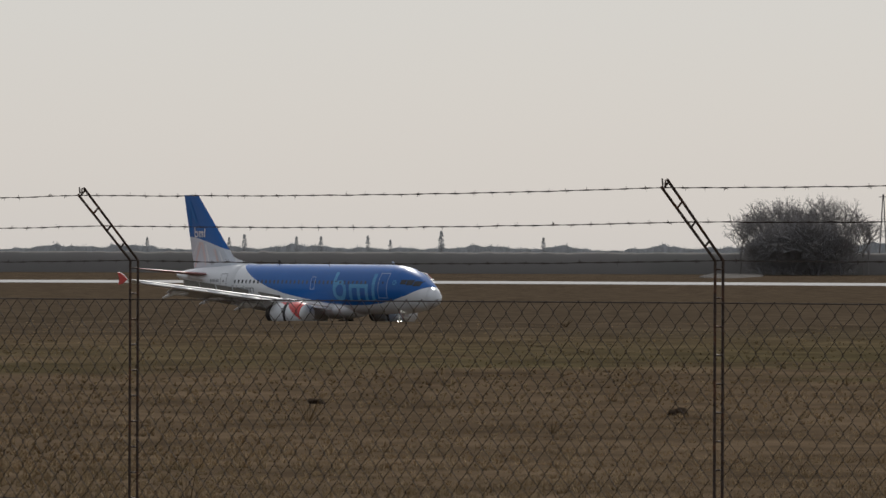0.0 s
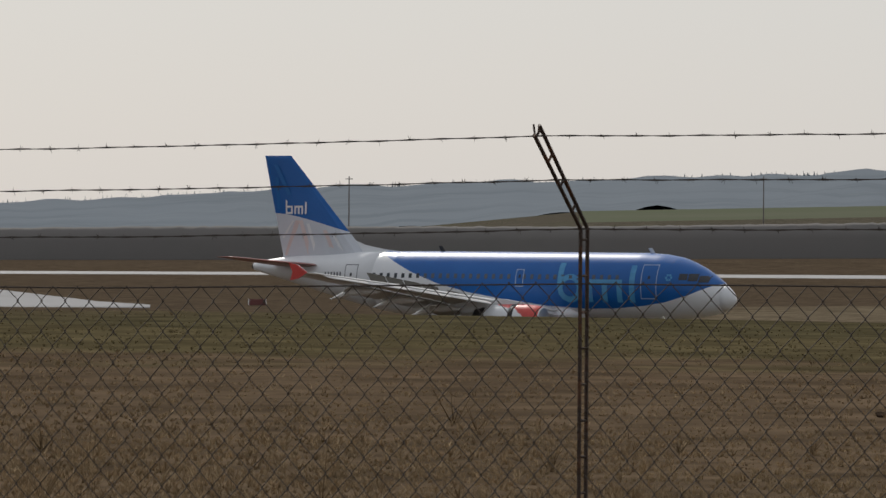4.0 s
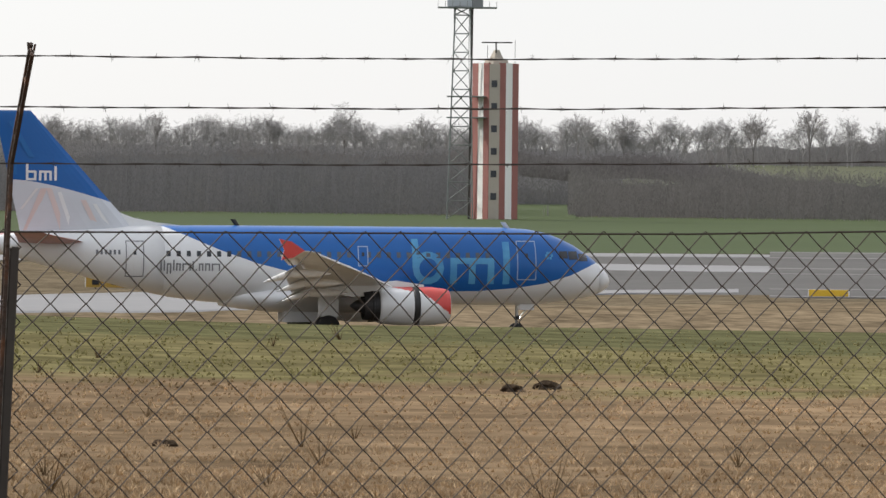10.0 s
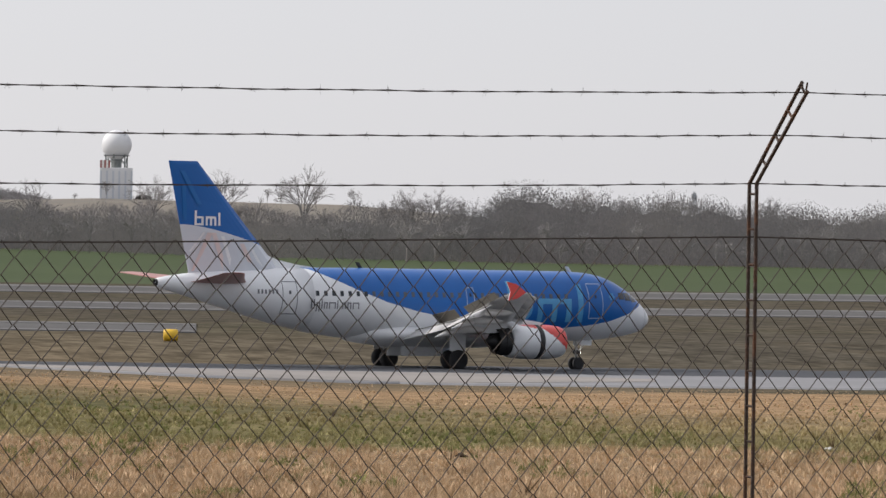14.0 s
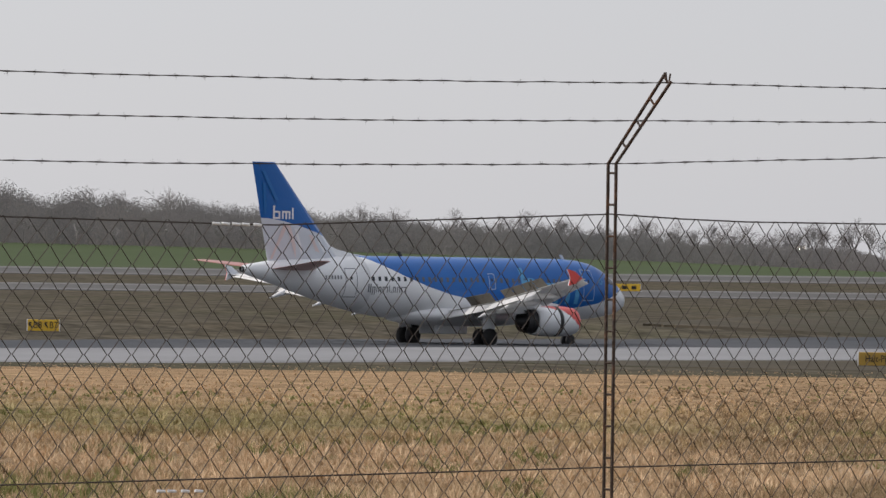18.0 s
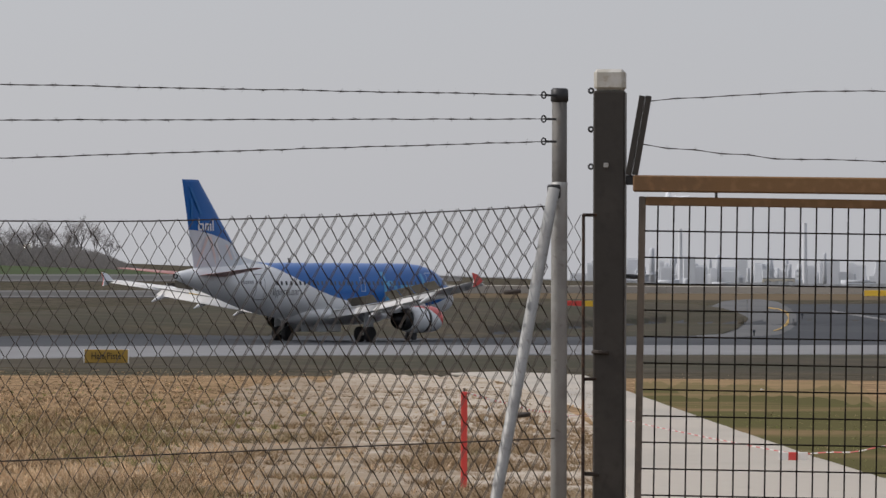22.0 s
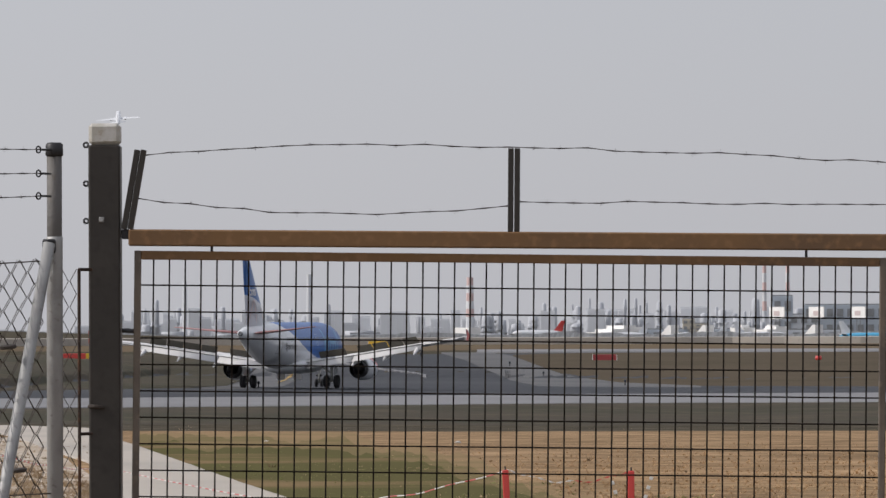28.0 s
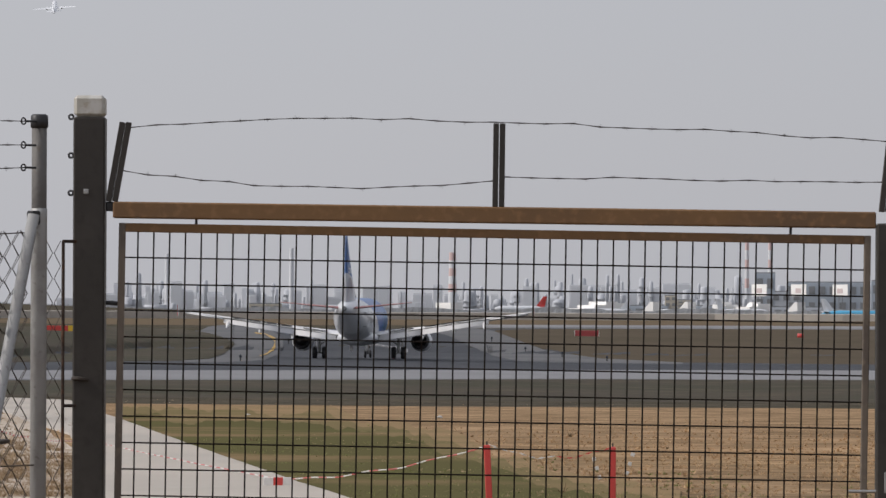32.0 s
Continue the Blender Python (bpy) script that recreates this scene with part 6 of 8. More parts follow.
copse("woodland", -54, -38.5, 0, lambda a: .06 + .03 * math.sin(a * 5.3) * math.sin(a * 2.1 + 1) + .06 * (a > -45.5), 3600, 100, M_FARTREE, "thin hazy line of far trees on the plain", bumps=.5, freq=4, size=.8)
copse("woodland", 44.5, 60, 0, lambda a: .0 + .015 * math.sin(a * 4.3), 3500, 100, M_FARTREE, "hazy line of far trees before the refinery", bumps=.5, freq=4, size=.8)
RISE = lambda a: float(np.interp(a, [23.5, 25, 26, 28.5, 30, 33], [.5, .84, .87, .84, .72, .5]))
copse("woodland", 24.4, 33, 0, lambda a: RISE(a) - .02 + .05 * math.sin(a * 5.1), 1850, 20, M_SCRUBB, "brown scrub climbing the rise below the radar", bumps=.2, freq=3, dense=2.4, size=.55, base=lambda a: RISE(a) * .55, fill=.5, crowns=.35, soft=.3)
# pale stems that show in the wood
rs_ = random.Random(4)
v, f = [], []
for i in range(200):
    a = rs_.uniform(-17.5, 24.6)
    r = 1078 + rs_.uniform(-1, 1)
    h = (EYE + r * math.tan(radians(et(a))) - height(a, r)) * rs_.uniform(.35, .9)
    b = spot(a, r, -.2)
    x = Vector((math.cos(radians(a)), -math.sin(radians(a)), 0))
    w = rs_.uniform(.04, .11)
    tp = b + Vector((0, 0, h)) + x * rs_.uniform(-.08, .08) * h
    k = len(v)
    v += [tuple(b - x * w), tuple(b + x * w), tuple(tp)]
    f.append((k, k + 1, k + 2))
tagged(mesh_np("saplings", v, f, M_HAZESCRUB), "pale slender stems along the edge of the wood", "saplings", kind="stuff")


def branch(v, f, a, d, length, r, depth, rnd, tips):
    """Grow one limb and its twigs as three-sided tapering bars."""
    b = a + d * length
    side = d.orthogonal().normalized()
    up = d.cross(side)
    k = len(v)
    for p, rr in ((a, r), (b, r * .62)):
        for q in range(3):
            t = 2 * math.pi * q / 3
            v.append(tuple(p + (side * math.cos(t) + up * math.sin(t)) * rr))
    for q in range(3):
        f.append((k + q, k + (q + 1) % 3, k + 3 + (q + 1) % 3, k + 3 + q))
    if depth == 0:
        return
    n = 3 if depth > 1 else rnd.choice((3, 4))
    for i in range(n):
        nd = (d * (.9 if i else 1.3) + Vector((rnd.uniform(-1, 1), rnd.uniform(-1, 1), rnd.uniform(-.5, .45))) * .95).normalized()
        branch(v, f, a + d * length * rnd.uniform(.55, 1.0), nd, length * rnd.uniform(.55, .82), r * .63, depth - 1, rnd, tips)


def bare_tree(seed, spread=1.0, name="bare_tree", label="tall leafless winter tree with a twiggy crown"):
    """A leafless tree of unit height."""
    rnd = random.Random(seed)
    ob = thing(name, Matrix(), label, "tree", "bare trees")
    v, f = [], []
    fork = rnd.uniform(.28, .4)
    branch(v, f, Vector((0, 0, 0)), Vector((rnd.uniform(-.04, .04), rnd.uniform(-.04, .04), 1)).normalized(), fork, .016, 0, rnd, None)
    mesh_np("trunk", v, f, M_WOOD, ob)
    v, f = [], []
    for i in range(6):
        t = i * 1.05 + rnd.uniform(-.3, .3)
        d = Vector((math.cos(t) * .55 * spread, math.sin(t) * .55 * spread, rnd.uniform(.6, 1.2))).normalized()
        branch(v, f, Vector((0, 0, fork * rnd.uniform(.75, 1.0))), d, rnd.uniform(.19, .25), .0085, 4, rnd, None)
    top = max(p[2] for p in v)
    v = [(p[0] / top, p[1] / top, fork * .7 + (p[2] - fork * .7) * (1 - fork * .7) / (top - fork * .7)) for p in v]
    wide = sorted(math.hypot(p[0], p[1]) for p in v)[int(len(v) * .93)]  # crowns are taller than wide
    k = (.20 + .17 * spread) / wide
    v = [(p[0] * k, p[1] * k, p[2]) for p in v]
    mesh_np("crown", v, f, M_TWIG, ob)
    return ob


def plant(src, az, r, el, k=1.0, turn=0.0):
    base = spot(az, r, -.3)
    h = (EYE + r * math.tan(radians(el)) - base.z) * k
    c = copy_thing(src, Matrix.Translation(base) @ Matrix.Rotation(turn, 4, "Z"))
    c.scale = (h, h, h)
    return c


KINDS = [bare_tree(s, sp) for s, sp in ((1, .6), (2, .72), (3, .48), (4, .62), (5, .55), (6, .76))]
TREES = [(-17.2, 1.1), (-16.85, 1.2), (-16.59, 1.36), (-16.11, 1.24), (-15.69, 1.4), (-14.74, 1.27), (-13.9, .88), (-13.61, .88), (-12.58, .9), (-12.2, .88), (-11.84, .93), (-10.95, 1.1), (-10.07, 1.0), (-8.65, 1.05), (-5.15, 1.02), (-.7, 1.33),
         (-.3, 1.3), (1.45, 1.31), (1.09, 1.18), (3.25, 1.2), (4.09, 1.27), (2.38, 1.19), (4.56, 1.12), (5.4, 1.13), (6.05, 1.26), (6.89, 1.31), (7.44, 1.27)]
TREES2 = [(8.55, 1.29), (9.48, 1.33), (11.32, 1.44), (12.1, 1.33), (13.62, 1.36), (14.06, 1.36), (15.33, 1.38), (15.88, 1.43), (17.16, 1.42), (17.52, 1.4), (18.21, 1.38), (19.34, 1.38), (20.06, 1.31), (20.83, 1.34), (21.36, 1.46), (21.88, 1.4), (22.63, 1.31),
          (23.43, 1.3), (23.93, 1.23), (24.62, 1.08), (25.39, 1.06), (26.55, 1.12), (27.21, 1.19), (28.04, 1.26), (29.09, 1.04), (31.21, .98), (33.39, .89), (33.64, .86), (36.1, .8), (38.2, .62), (39.8, .63), (41.2, .62), (42.0, .6), (42.6, .55)]
rnd = random.Random(11)
for i, (az, el) in enumerate(TREES + TREES2):
    plant(KINDS[i % 6], az, 1130 if az < -4 else 1155 if az > 24 else 2450, el, turn=rnd.uniform(0, 6))

def tree_belt(name, label, spots_, material):
    """A belt of far trees that nobody could count, as one mesh."""
    V, F, base = [], [], 0
    for az, r, el, turn, kind, root in spots_:
        z0 = height(az, r) - .3 if root is None else EYE + r * math.tan(radians(root))
        h = EYE + r * math.tan(radians(el)) - z0
        for ch in KINDS[kind].children:
            me = ch.data
            co = np.empty(len(me.vertices) * 3, np.float32)
            me.vertices.foreach_get("co", co)
            co = co.reshape(-1, 3) * h
            c_, s_ = math.cos(turn), math.sin(turn)
            V.append(np.stack([co[:, 0] * c_ - co[:, 1] * s_ + r * math.sin(radians(az)), co[:, 0] * s_ + co[:, 1] * c_ + r * math.cos(radians(az)), co[:, 2] + z0], 1))
            li = np.empty(len(me.loops), np.int32)
            me.loops.foreach_get("vertex_index", li)
            F.append(li.reshape(-1, 4) + base)
            base += len(me.vertices)
    V, F = np.concatenate(V), np.concatenate(F)
    me = bpy.data.meshes.new(name)
    me.vertices.add(len(V))
    me.vertices.foreach_set("co", V.astype(np.float32).ravel())
    me.loops.add(F.size)
    me.loops.foreach_set("vertex_index", F.astype(np.int32).ravel())
    me.polygons.add(len(F))
    me.polygons.foreach_set("loop_start", np.arange(0, F.size, 4, dtype=np.int32))
    me.materials.append(material)
    me.update(calc_edges=True)
    return tagged(new(name, me), label, "woodland", kind="stuff")


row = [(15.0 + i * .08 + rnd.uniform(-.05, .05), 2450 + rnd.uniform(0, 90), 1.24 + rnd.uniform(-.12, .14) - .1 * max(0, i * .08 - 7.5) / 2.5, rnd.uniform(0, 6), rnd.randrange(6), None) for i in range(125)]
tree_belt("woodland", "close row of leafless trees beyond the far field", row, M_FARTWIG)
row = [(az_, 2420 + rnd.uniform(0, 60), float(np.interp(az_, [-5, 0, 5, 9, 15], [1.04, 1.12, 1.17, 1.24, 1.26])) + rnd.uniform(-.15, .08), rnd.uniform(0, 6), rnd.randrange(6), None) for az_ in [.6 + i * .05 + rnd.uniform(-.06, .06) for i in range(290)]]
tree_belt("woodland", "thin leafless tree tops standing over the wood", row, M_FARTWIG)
row = [(24.6 + i * .3 + rnd.uniform(-.12, .12), 2330, 0, rnd.uniform(0, 6), rnd.randrange(6), 0) for i in range(26)]
row = [(az_, r, RISE(az_) + rnd.uniform(.04, .18), t_, k_, RISE(az_) * .97 - .02) for az_, r, e_, t_, k_, q_ in row]
tree_belt("woodland", "small leafless trees along the rise below the radar", row, M_DARKTWIG)
for i in range(60):
    az = 25 + i * .31 + rnd.uniform(-.15, .15)
    plant(KINDS[rnd.randrange(6)], az, 1156, float(along(az, TOP)) + rnd.uniform(.08, .24), turn=rnd.uniform(0, 6))
for i in range(64):  # trees standing before the scrub of the slope
    az = 25.1 + i * .21 + rnd.uniform(-.1, .1)
    plant(KINDS[rnd.randrange(6)], az, 1084 + rnd.uniform(-2, 3), float(np.interp(az, [25, 34, 39], [.70, .62, .48])) + rnd.uniform(-.14, .1), turn=rnd.uniform(0, 6))
for i in range(44):
    az = 37.4 + i * .142 + rnd.uniform(-.06, .06)
    plant(KINDS[rnd.randrange(6)], az, 1156 + rnd.uniform(-3, 8), .56 + rnd.uniform(-.1, .07), turn=rnd.uniform(0, 6))
for i in range(4):
    plant(KINDS[rnd.randrange(6)], -17.4 + i * .95, 1125, .95 + rnd.uniform(0, .18), turn=rnd.uniform(0, 6))
for k in KINDS:
    k.matrix_world = Matrix.Translation(spot(-13.2 + KINDS.index(k) * .23, 1125, -.3))
    k.scale = (13, 13, 13)


def leafy_clump(name, label, n, seed, shape, size, material, trunk=True):
    """A dense crown of many small upright slivers round a short trunk, of unit height."""
    rnd = random.Random(seed)
    ob = thing(name, Matrix(), label, "tree", name + "s")
    bm = bmesh.new()
    rod(bm, (0, 0, 0), (0, 0, .5), .02, 6, .012)
    part("trunk", bm, M_WOOD, ob)
    v, f = [], []
    for i in range(n):
        u = rnd.random()
        r = shape(u) * math.sqrt(rnd.random())
        t = rnd.uniform(0, 6.28)
        c = Vector((r * math.cos(t), r * math.sin(t), .1 + u * .86))
        d = Vector((rnd.uniform(-.6, .6), rnd.uniform(-.6, .6), 1)).normalized() * size * rnd.uniform(.6, 1.6)
        s = d.cross(Vector((rnd.uniform(-1, 1), rnd.uniform(-1, 1), .1))).normalized() * size * .35
        k = len(v)
        v += [tuple(c - s), tuple(c + s), tuple(c + d)]
        f.append((k, k + 1, k + 2))
    tagged(mesh_np("crown", v, f, material, ob), kind="stuff")
    return ob


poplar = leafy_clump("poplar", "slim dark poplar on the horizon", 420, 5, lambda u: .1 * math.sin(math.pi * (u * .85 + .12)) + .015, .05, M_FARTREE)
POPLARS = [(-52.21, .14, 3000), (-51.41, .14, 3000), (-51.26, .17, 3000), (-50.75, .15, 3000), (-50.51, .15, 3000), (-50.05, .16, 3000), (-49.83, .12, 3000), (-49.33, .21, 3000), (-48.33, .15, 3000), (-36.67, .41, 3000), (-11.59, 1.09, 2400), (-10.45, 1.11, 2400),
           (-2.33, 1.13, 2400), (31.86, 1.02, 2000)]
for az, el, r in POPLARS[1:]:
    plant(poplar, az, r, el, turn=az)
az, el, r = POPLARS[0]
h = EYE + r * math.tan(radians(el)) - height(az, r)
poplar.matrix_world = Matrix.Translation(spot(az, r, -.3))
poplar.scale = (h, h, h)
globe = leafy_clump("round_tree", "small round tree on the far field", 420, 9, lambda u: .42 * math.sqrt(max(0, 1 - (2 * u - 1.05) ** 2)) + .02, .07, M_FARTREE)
for az, el in ((-9.58, .83), (-9.13, .9), (-7.42, .91), (-6.92, .9), (-6.71, .9), (-6.55, .89), (-5.95, .87), (-7.8, .84), (-44.72, .15), (-44.6, .17), (-44.46, .16), (-44.1, .15), (-43.98, .18), (-43.84, .16), (-43.7, .13), (-43.5, .12), (-41.9, .1), (-40.1, .11), (-39.8, .1), (-38.9, .11)):
    plant(globe, az, 2500, el)
globe.matrix_world = Matrix.Translation(spot(-8.3, 2500, -.2))
globe.scale = (3.2, 3.2, 3.2)

# the large dark thicket
thicket = thing("thicket", Matrix.Translation(spot(-45.8, 1060)), "large dark leafless thicket beside the field track", "bush")
rt = random.Random(3)
for i in range(9):
    v, f = [], []
    x0 = -7 + i * 1.75 + rt.uniform(-.6, .6)
    hgt = 14.2 * (1 - .045 * abs(i - 4.2) ** 1.3) * rt.uniform(.92, 1.05)
    for q in range(5):
        t = rt.uniform(0, 6.28)
        d = Vector((math.cos(t) * .5, math.sin(t) * .5, 1)).normalized()
        branch(v, f, Vector((x0, rt.uniform(-2, 2), 0)), d, hgt * .34, .15, 5 if q < 2 else 4, rt, None)
    ax = radians(-45.8)
    v = [(p[0] * math.cos(ax) + p[1] * math.sin(ax), -p[0] * math.sin(ax) + p[1] * math.cos(ax), p[2]) for p in v]
    mesh_np("stem_clump", v, f, M_HAZESCRUB, thicket)
lumps = [(rt.uniform(-8, 8), rt.uniform(2.5, 6.5), rt.uniform(3.2, 4.6)) for q in range(9)] + [(0, 8, 3.8), (-4, 7.5, 3.6), (3.5, 7.6, 3.6)]
lumps += [(-9.6 + q * 1.6 + rt.uniform(-.4, .4), (7.6 + rt.uniform(-1.5, 1.2)) * (1 - .0022 * abs(q - 6) ** 3), rt.uniform(1.8, 2.8)) for q in range(13)]
tr_ = []
lumps += [(-9.5 + q * 2.1, rt.uniform(1.2, 2.6), rt.uniform(1.6, 2.4)) for q in range(10)]
for i in range(26000):
    x0, z0_, rad = lumps[i % len(lumps)] if i % 3 else lumps[i % 12]
    dv = Vector((rt.gauss(0, 1), rt.gauss(0, 1), rt.gauss(0, 1))).normalized()
    c = Vector((x0 * .92, 0, z0_ * .92)) + dv * rad * .9 * rt.random() ** .5
    if c.z < .2:
        continue
    d = (dv + Vector((rt.uniform(-.6, .6), 0, .7 + rt.uniform(-.4, .6)))).normalized() * rt.uniform(.35, 1.0)
    s_ = d.cross(Vector((0, 1, .2))).normalized() * rt.uniform(.025, .085)
    tr_.append((c - s_, c + s_, c + d))
v = [p for q in tr_ for p in q]
f = [(k, k + 1, k + 2) for k in range(0, len(v), 3)]
v = [(p[0] * math.cos(ax) + p[1] * math.sin(ax), -p[0] * math.sin(ax) + p[1] * math.cos(ax), p[2]) for p in v]
tagged(mesh_np("twig_mass", v, f, M_DARKTWIG, thicket), kind="stuff")

for i, (az, el) in enumerate(((-46.4, .36), (-46.32, .44), (-46.25, .50), (-46.18, .54), (-46.1, .55), (-46.0, .56), (-45.94, .57), (-45.78, .56), (-45.86, .53), (-45.7, .58), (-45.55, .60), (-45.42, .55), (-45.3, .50), (-45.2, .42), (-46.08, .46), (-45.62, .5), (-45.15, .36))):
    plant(KINDS[i % 6], az, 1068 + i % 3 * 4, el, turn=i * 1.3)

# ---- far hill with its woods, and the fields on the rise
RIDGE = [(-41, .03), (-37.8, .26), (-36.7, .29), (-34.5, .41), (-32.2, .54), (-29.8, .62), (-27, .72), (-25.3, .80), (-24.06, .89), (-22, .98), (-19.4, 1.02), (-18.3, .97), (-17.3, .87), (-14, .72), (-9, .5), (-5, .3)]
v, f = [], []
hz = list(np.arange(-41, -5, .12))
for a in hz:
    top = float(along(a, RIDGE)) + .012 * noise.noise(Vector((a * 4, 1, 0))) + .008 * noise.noise(Vector((a * 17, 2, 0)))
    for k, (r, u) in enumerate(((2700, -.02), (3000, .25), (3400, .6), (3800, .88), (4100, 1.0), (4600, .9))):
        e = float(along(a, FAR)) * (1 - u) + top * u if top > float(along(a, FAR)) else top * (.7 + .3 * u)
        v.append((r * math.sin(radians(a)), r * math.cos(radians(a)), EYE + r * math.tan(radians(e)) + 4 * noise.noise(Vector((a * 2, k * 3.0, 7)))))
for i in range(len(hz) - 1):
    for k in range(5):
        q = i * 6 + k
        f.append((q, q + 6, q + 7, q + 1))
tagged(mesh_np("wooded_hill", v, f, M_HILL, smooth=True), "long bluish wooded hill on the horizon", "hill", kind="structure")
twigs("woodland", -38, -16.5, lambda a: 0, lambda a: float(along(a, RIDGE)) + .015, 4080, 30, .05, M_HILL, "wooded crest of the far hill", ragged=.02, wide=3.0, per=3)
for nm, rows, m_, lb in (("field", [(-30, .2, .34), (-26, .3, .42), (-22, .34, .46), (-18.5, .4, .5)], M_FARFIELD, "pale green field below the hill"), ("field", [(-10, .60, .75), (-7, .62, .80), (-4, .68, .84), (-2, .7, .86)], M_FARFIELD, "green field on the far rise"),
                         ("field", [(8.5, .5, .85), (13, .5, .85), (24, .5, .84)], M_FARFIELD, "green field on the rise behind the wood"), ("field", [(-10, .3, .5), (-7, .36, .5), (-4.5, .4, .5)], M_FARFIELD, "green field before the rise")):
    strip(nm, rows, m_, lb, up=.3, category="field")
strip("track", [(-7.6, -.10, -.04), (-7.3, -.06, .02), (-6.9, .01, .085), (-6.5, .08, .12), (-6.0, .125, .155), (-5.6, .165, .185), (-5.2, .19, .21)], M_WARMPALE, "pale gravel track leading between the hedges", up=.3, step=.05)


def pole(az, r, el, double, label="wooden power pole with a short crossarm"):
    b = spot(az, r, -.2)
    h = EYE + r * math.tan(radians(el)) - b.z
    ob = thing("power_pole", Matrix.Translation(b) @ Matrix.Rotation(-radians(az), 4, "Z"), label, "pole", "power poles")
    bm = bmesh.new()
    if double:
        rod(bm, (-.85, 0, 0), (-.05, 0, h), .15, 7, .1)
        part("leg", bm, M_WOOD, ob)
        bm = bmesh.new()
        rod(bm, (.85, 0, 0), (.05, 0, h), .15, 7, .1)
        part("leg", bm, M_WOOD, ob)
    else:
        rod(bm, (0, 0, 0), (0, 0, h), .15, 7, .1)
        part("shaft", bm, M_WOOD, ob)
    if h > 6:
        bm = bmesh.new()
        box(bm, 0, 0, h - .5, 1.5, .12, .14, bevel=.02)
        part("crossarm", bm, M_WOOD, ob)


for az, el, dbl in ((-45.01, .579, True), (-44.22, .568, False), (-44.74, .493, False), (-44.46, .472, False), (-43.63, .333, False), (-44.02, .32, False), (-40.01, .522, False), (-35.82, .602, False), (-32.26, .632, False), (-28.2, .66, False), (-24.11, .70, False), (-20.2, .752, False),
                    (-5.57, .926, False)):
    pole(az, 1100 if az < -10 else 1060, el, dbl)
rp = random.Random(2)
for i in range(16):
    pole(-43.4 + i * .145 + rp.uniform(-.02, .02), 1240, .29 - i * .006 + rp.uniform(-.03, .03), i % 6 == 5, "thin wooden pole in a row")


def barn(az0, az1, r, e0, e1, wall, roof, label):
    """A long gabled barn."""
    a = radians((az0 + az1) / 2)
    w = r * radians(az1 - az0)
    z0 = height(math.degrees(a), r)
    zt = EYE + r * math.tan(radians(e1))
    ze = z0 + (zt - z0) * .55
    ob = thing("barn", Matrix.Translation((r * math.sin(a), r * math.cos(a), z0)) @ Matrix.Rotation(-a, 4, "Z"), label, "barn", "barns")
    bm = bmesh.new()
    box(bm, 0, 4, (ze - z0) / 2, w, 8, ze - z0 + .4)
    part("wall", bm, wall, ob)
    bm = bmesh.new()
    loft(bm, [[Vector((x, y, z)) for x, z in ((-w * .53, ze - z0 - .2), (-w * .53, ze - z0), (0, zt - z0), (w * .53, ze - z0), (w * .53, ze - z0 - .2), (0, zt - z0 - .3))] for y in (-.4, 8.4)])
    bmesh.ops.recalc_face_normals(bm, faces=bm.faces)
    part("roof", bm, roof, ob)
    for k in (-.25, .05, .3):
        bm = bmesh.new()
        box(bm, w * k, -.03, (ze - z0) * .45, w * .09, .12, (ze - z0) * .4)
        part("door", bm, M_DARK, ob)


for row in ((-21.3, -20.43, 1500, .4, .70, M_HAZE, M_ROOF, "grey barn with a wide gable roof"), (-20.21, -19.68, 1480, .4, .57, M_ROOF, M_DARKSTEEL, "dark low barn beside the fields"), (-19.64, -18.95, 1460, .35, .60, M_CREAM, M_HAZE, "pale barn with a light roof"),
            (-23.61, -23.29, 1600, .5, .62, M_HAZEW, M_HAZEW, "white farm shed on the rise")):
    barn(*row)

# ---- striped radar tower with its steel lattice mast
RT = 1040
ta = radians(12.8)
tz = height(12.8, RT)
tower = thing("airfield_tower", Matrix.Translation((RT * math.sin(ta), RT * math.cos(ta), tz)) @ Matrix.Rotation(-ta, 4, "Z"), "concrete tower with red and white vertical stripes", "tower")
H = EYE + RT * math.tan(radians(1.81)) - tz
# plan of the shaft, seen from the field: left face, narrow grey front with windows, right face
plan = [(-4.05, 3.2), (-1.1, -1.6), (.75, -1.8), (4.0, 3.0), (0, 6)]


def slab(a, b, u0, u1, z0, z1, out, material, name, parent):
    pa, pb = Vector((*a, 0)).lerp(Vector((*b, 0)), u0), Vector((*a, 0)).lerp(Vector((*b, 0)), u1)
    n = (pb - pa).cross(Vector((0, 0, 1))).normalized() * out
    bm = bmesh.new()
    loft(bm, [[pa + n + Vector((0, 0, z)), pb + n + Vector((0, 0, z)), pb - n * 2 + Vector((0, 0, z)), pa - n * 2 + Vector((0, 0, z))] for z in (z0, z1)])
    bmesh.ops.recalc_face_normals(bm, faces=bm.faces)
    return part(name, bm, material, parent)


bm = bmesh.new()
loft(bm, [[Vector((x, y, z)) for x, y in plan] for z in (-.5, H)])
bmesh.ops.recalc_face_normals(bm, faces=bm.faces)
part("shaft", bm, M_CONCRETE, tower)
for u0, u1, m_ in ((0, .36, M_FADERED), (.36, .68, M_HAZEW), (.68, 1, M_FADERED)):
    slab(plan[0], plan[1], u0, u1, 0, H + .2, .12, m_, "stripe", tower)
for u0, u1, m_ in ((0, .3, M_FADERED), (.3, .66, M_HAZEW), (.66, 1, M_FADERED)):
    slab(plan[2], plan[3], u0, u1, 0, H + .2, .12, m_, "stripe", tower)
for k in range(6):
    slab(plan[1], plan[2], .2, .75, 3.5 + k * 4.0, 4.7 + k * 4.0, .08, M_GLASS, "window", tower)
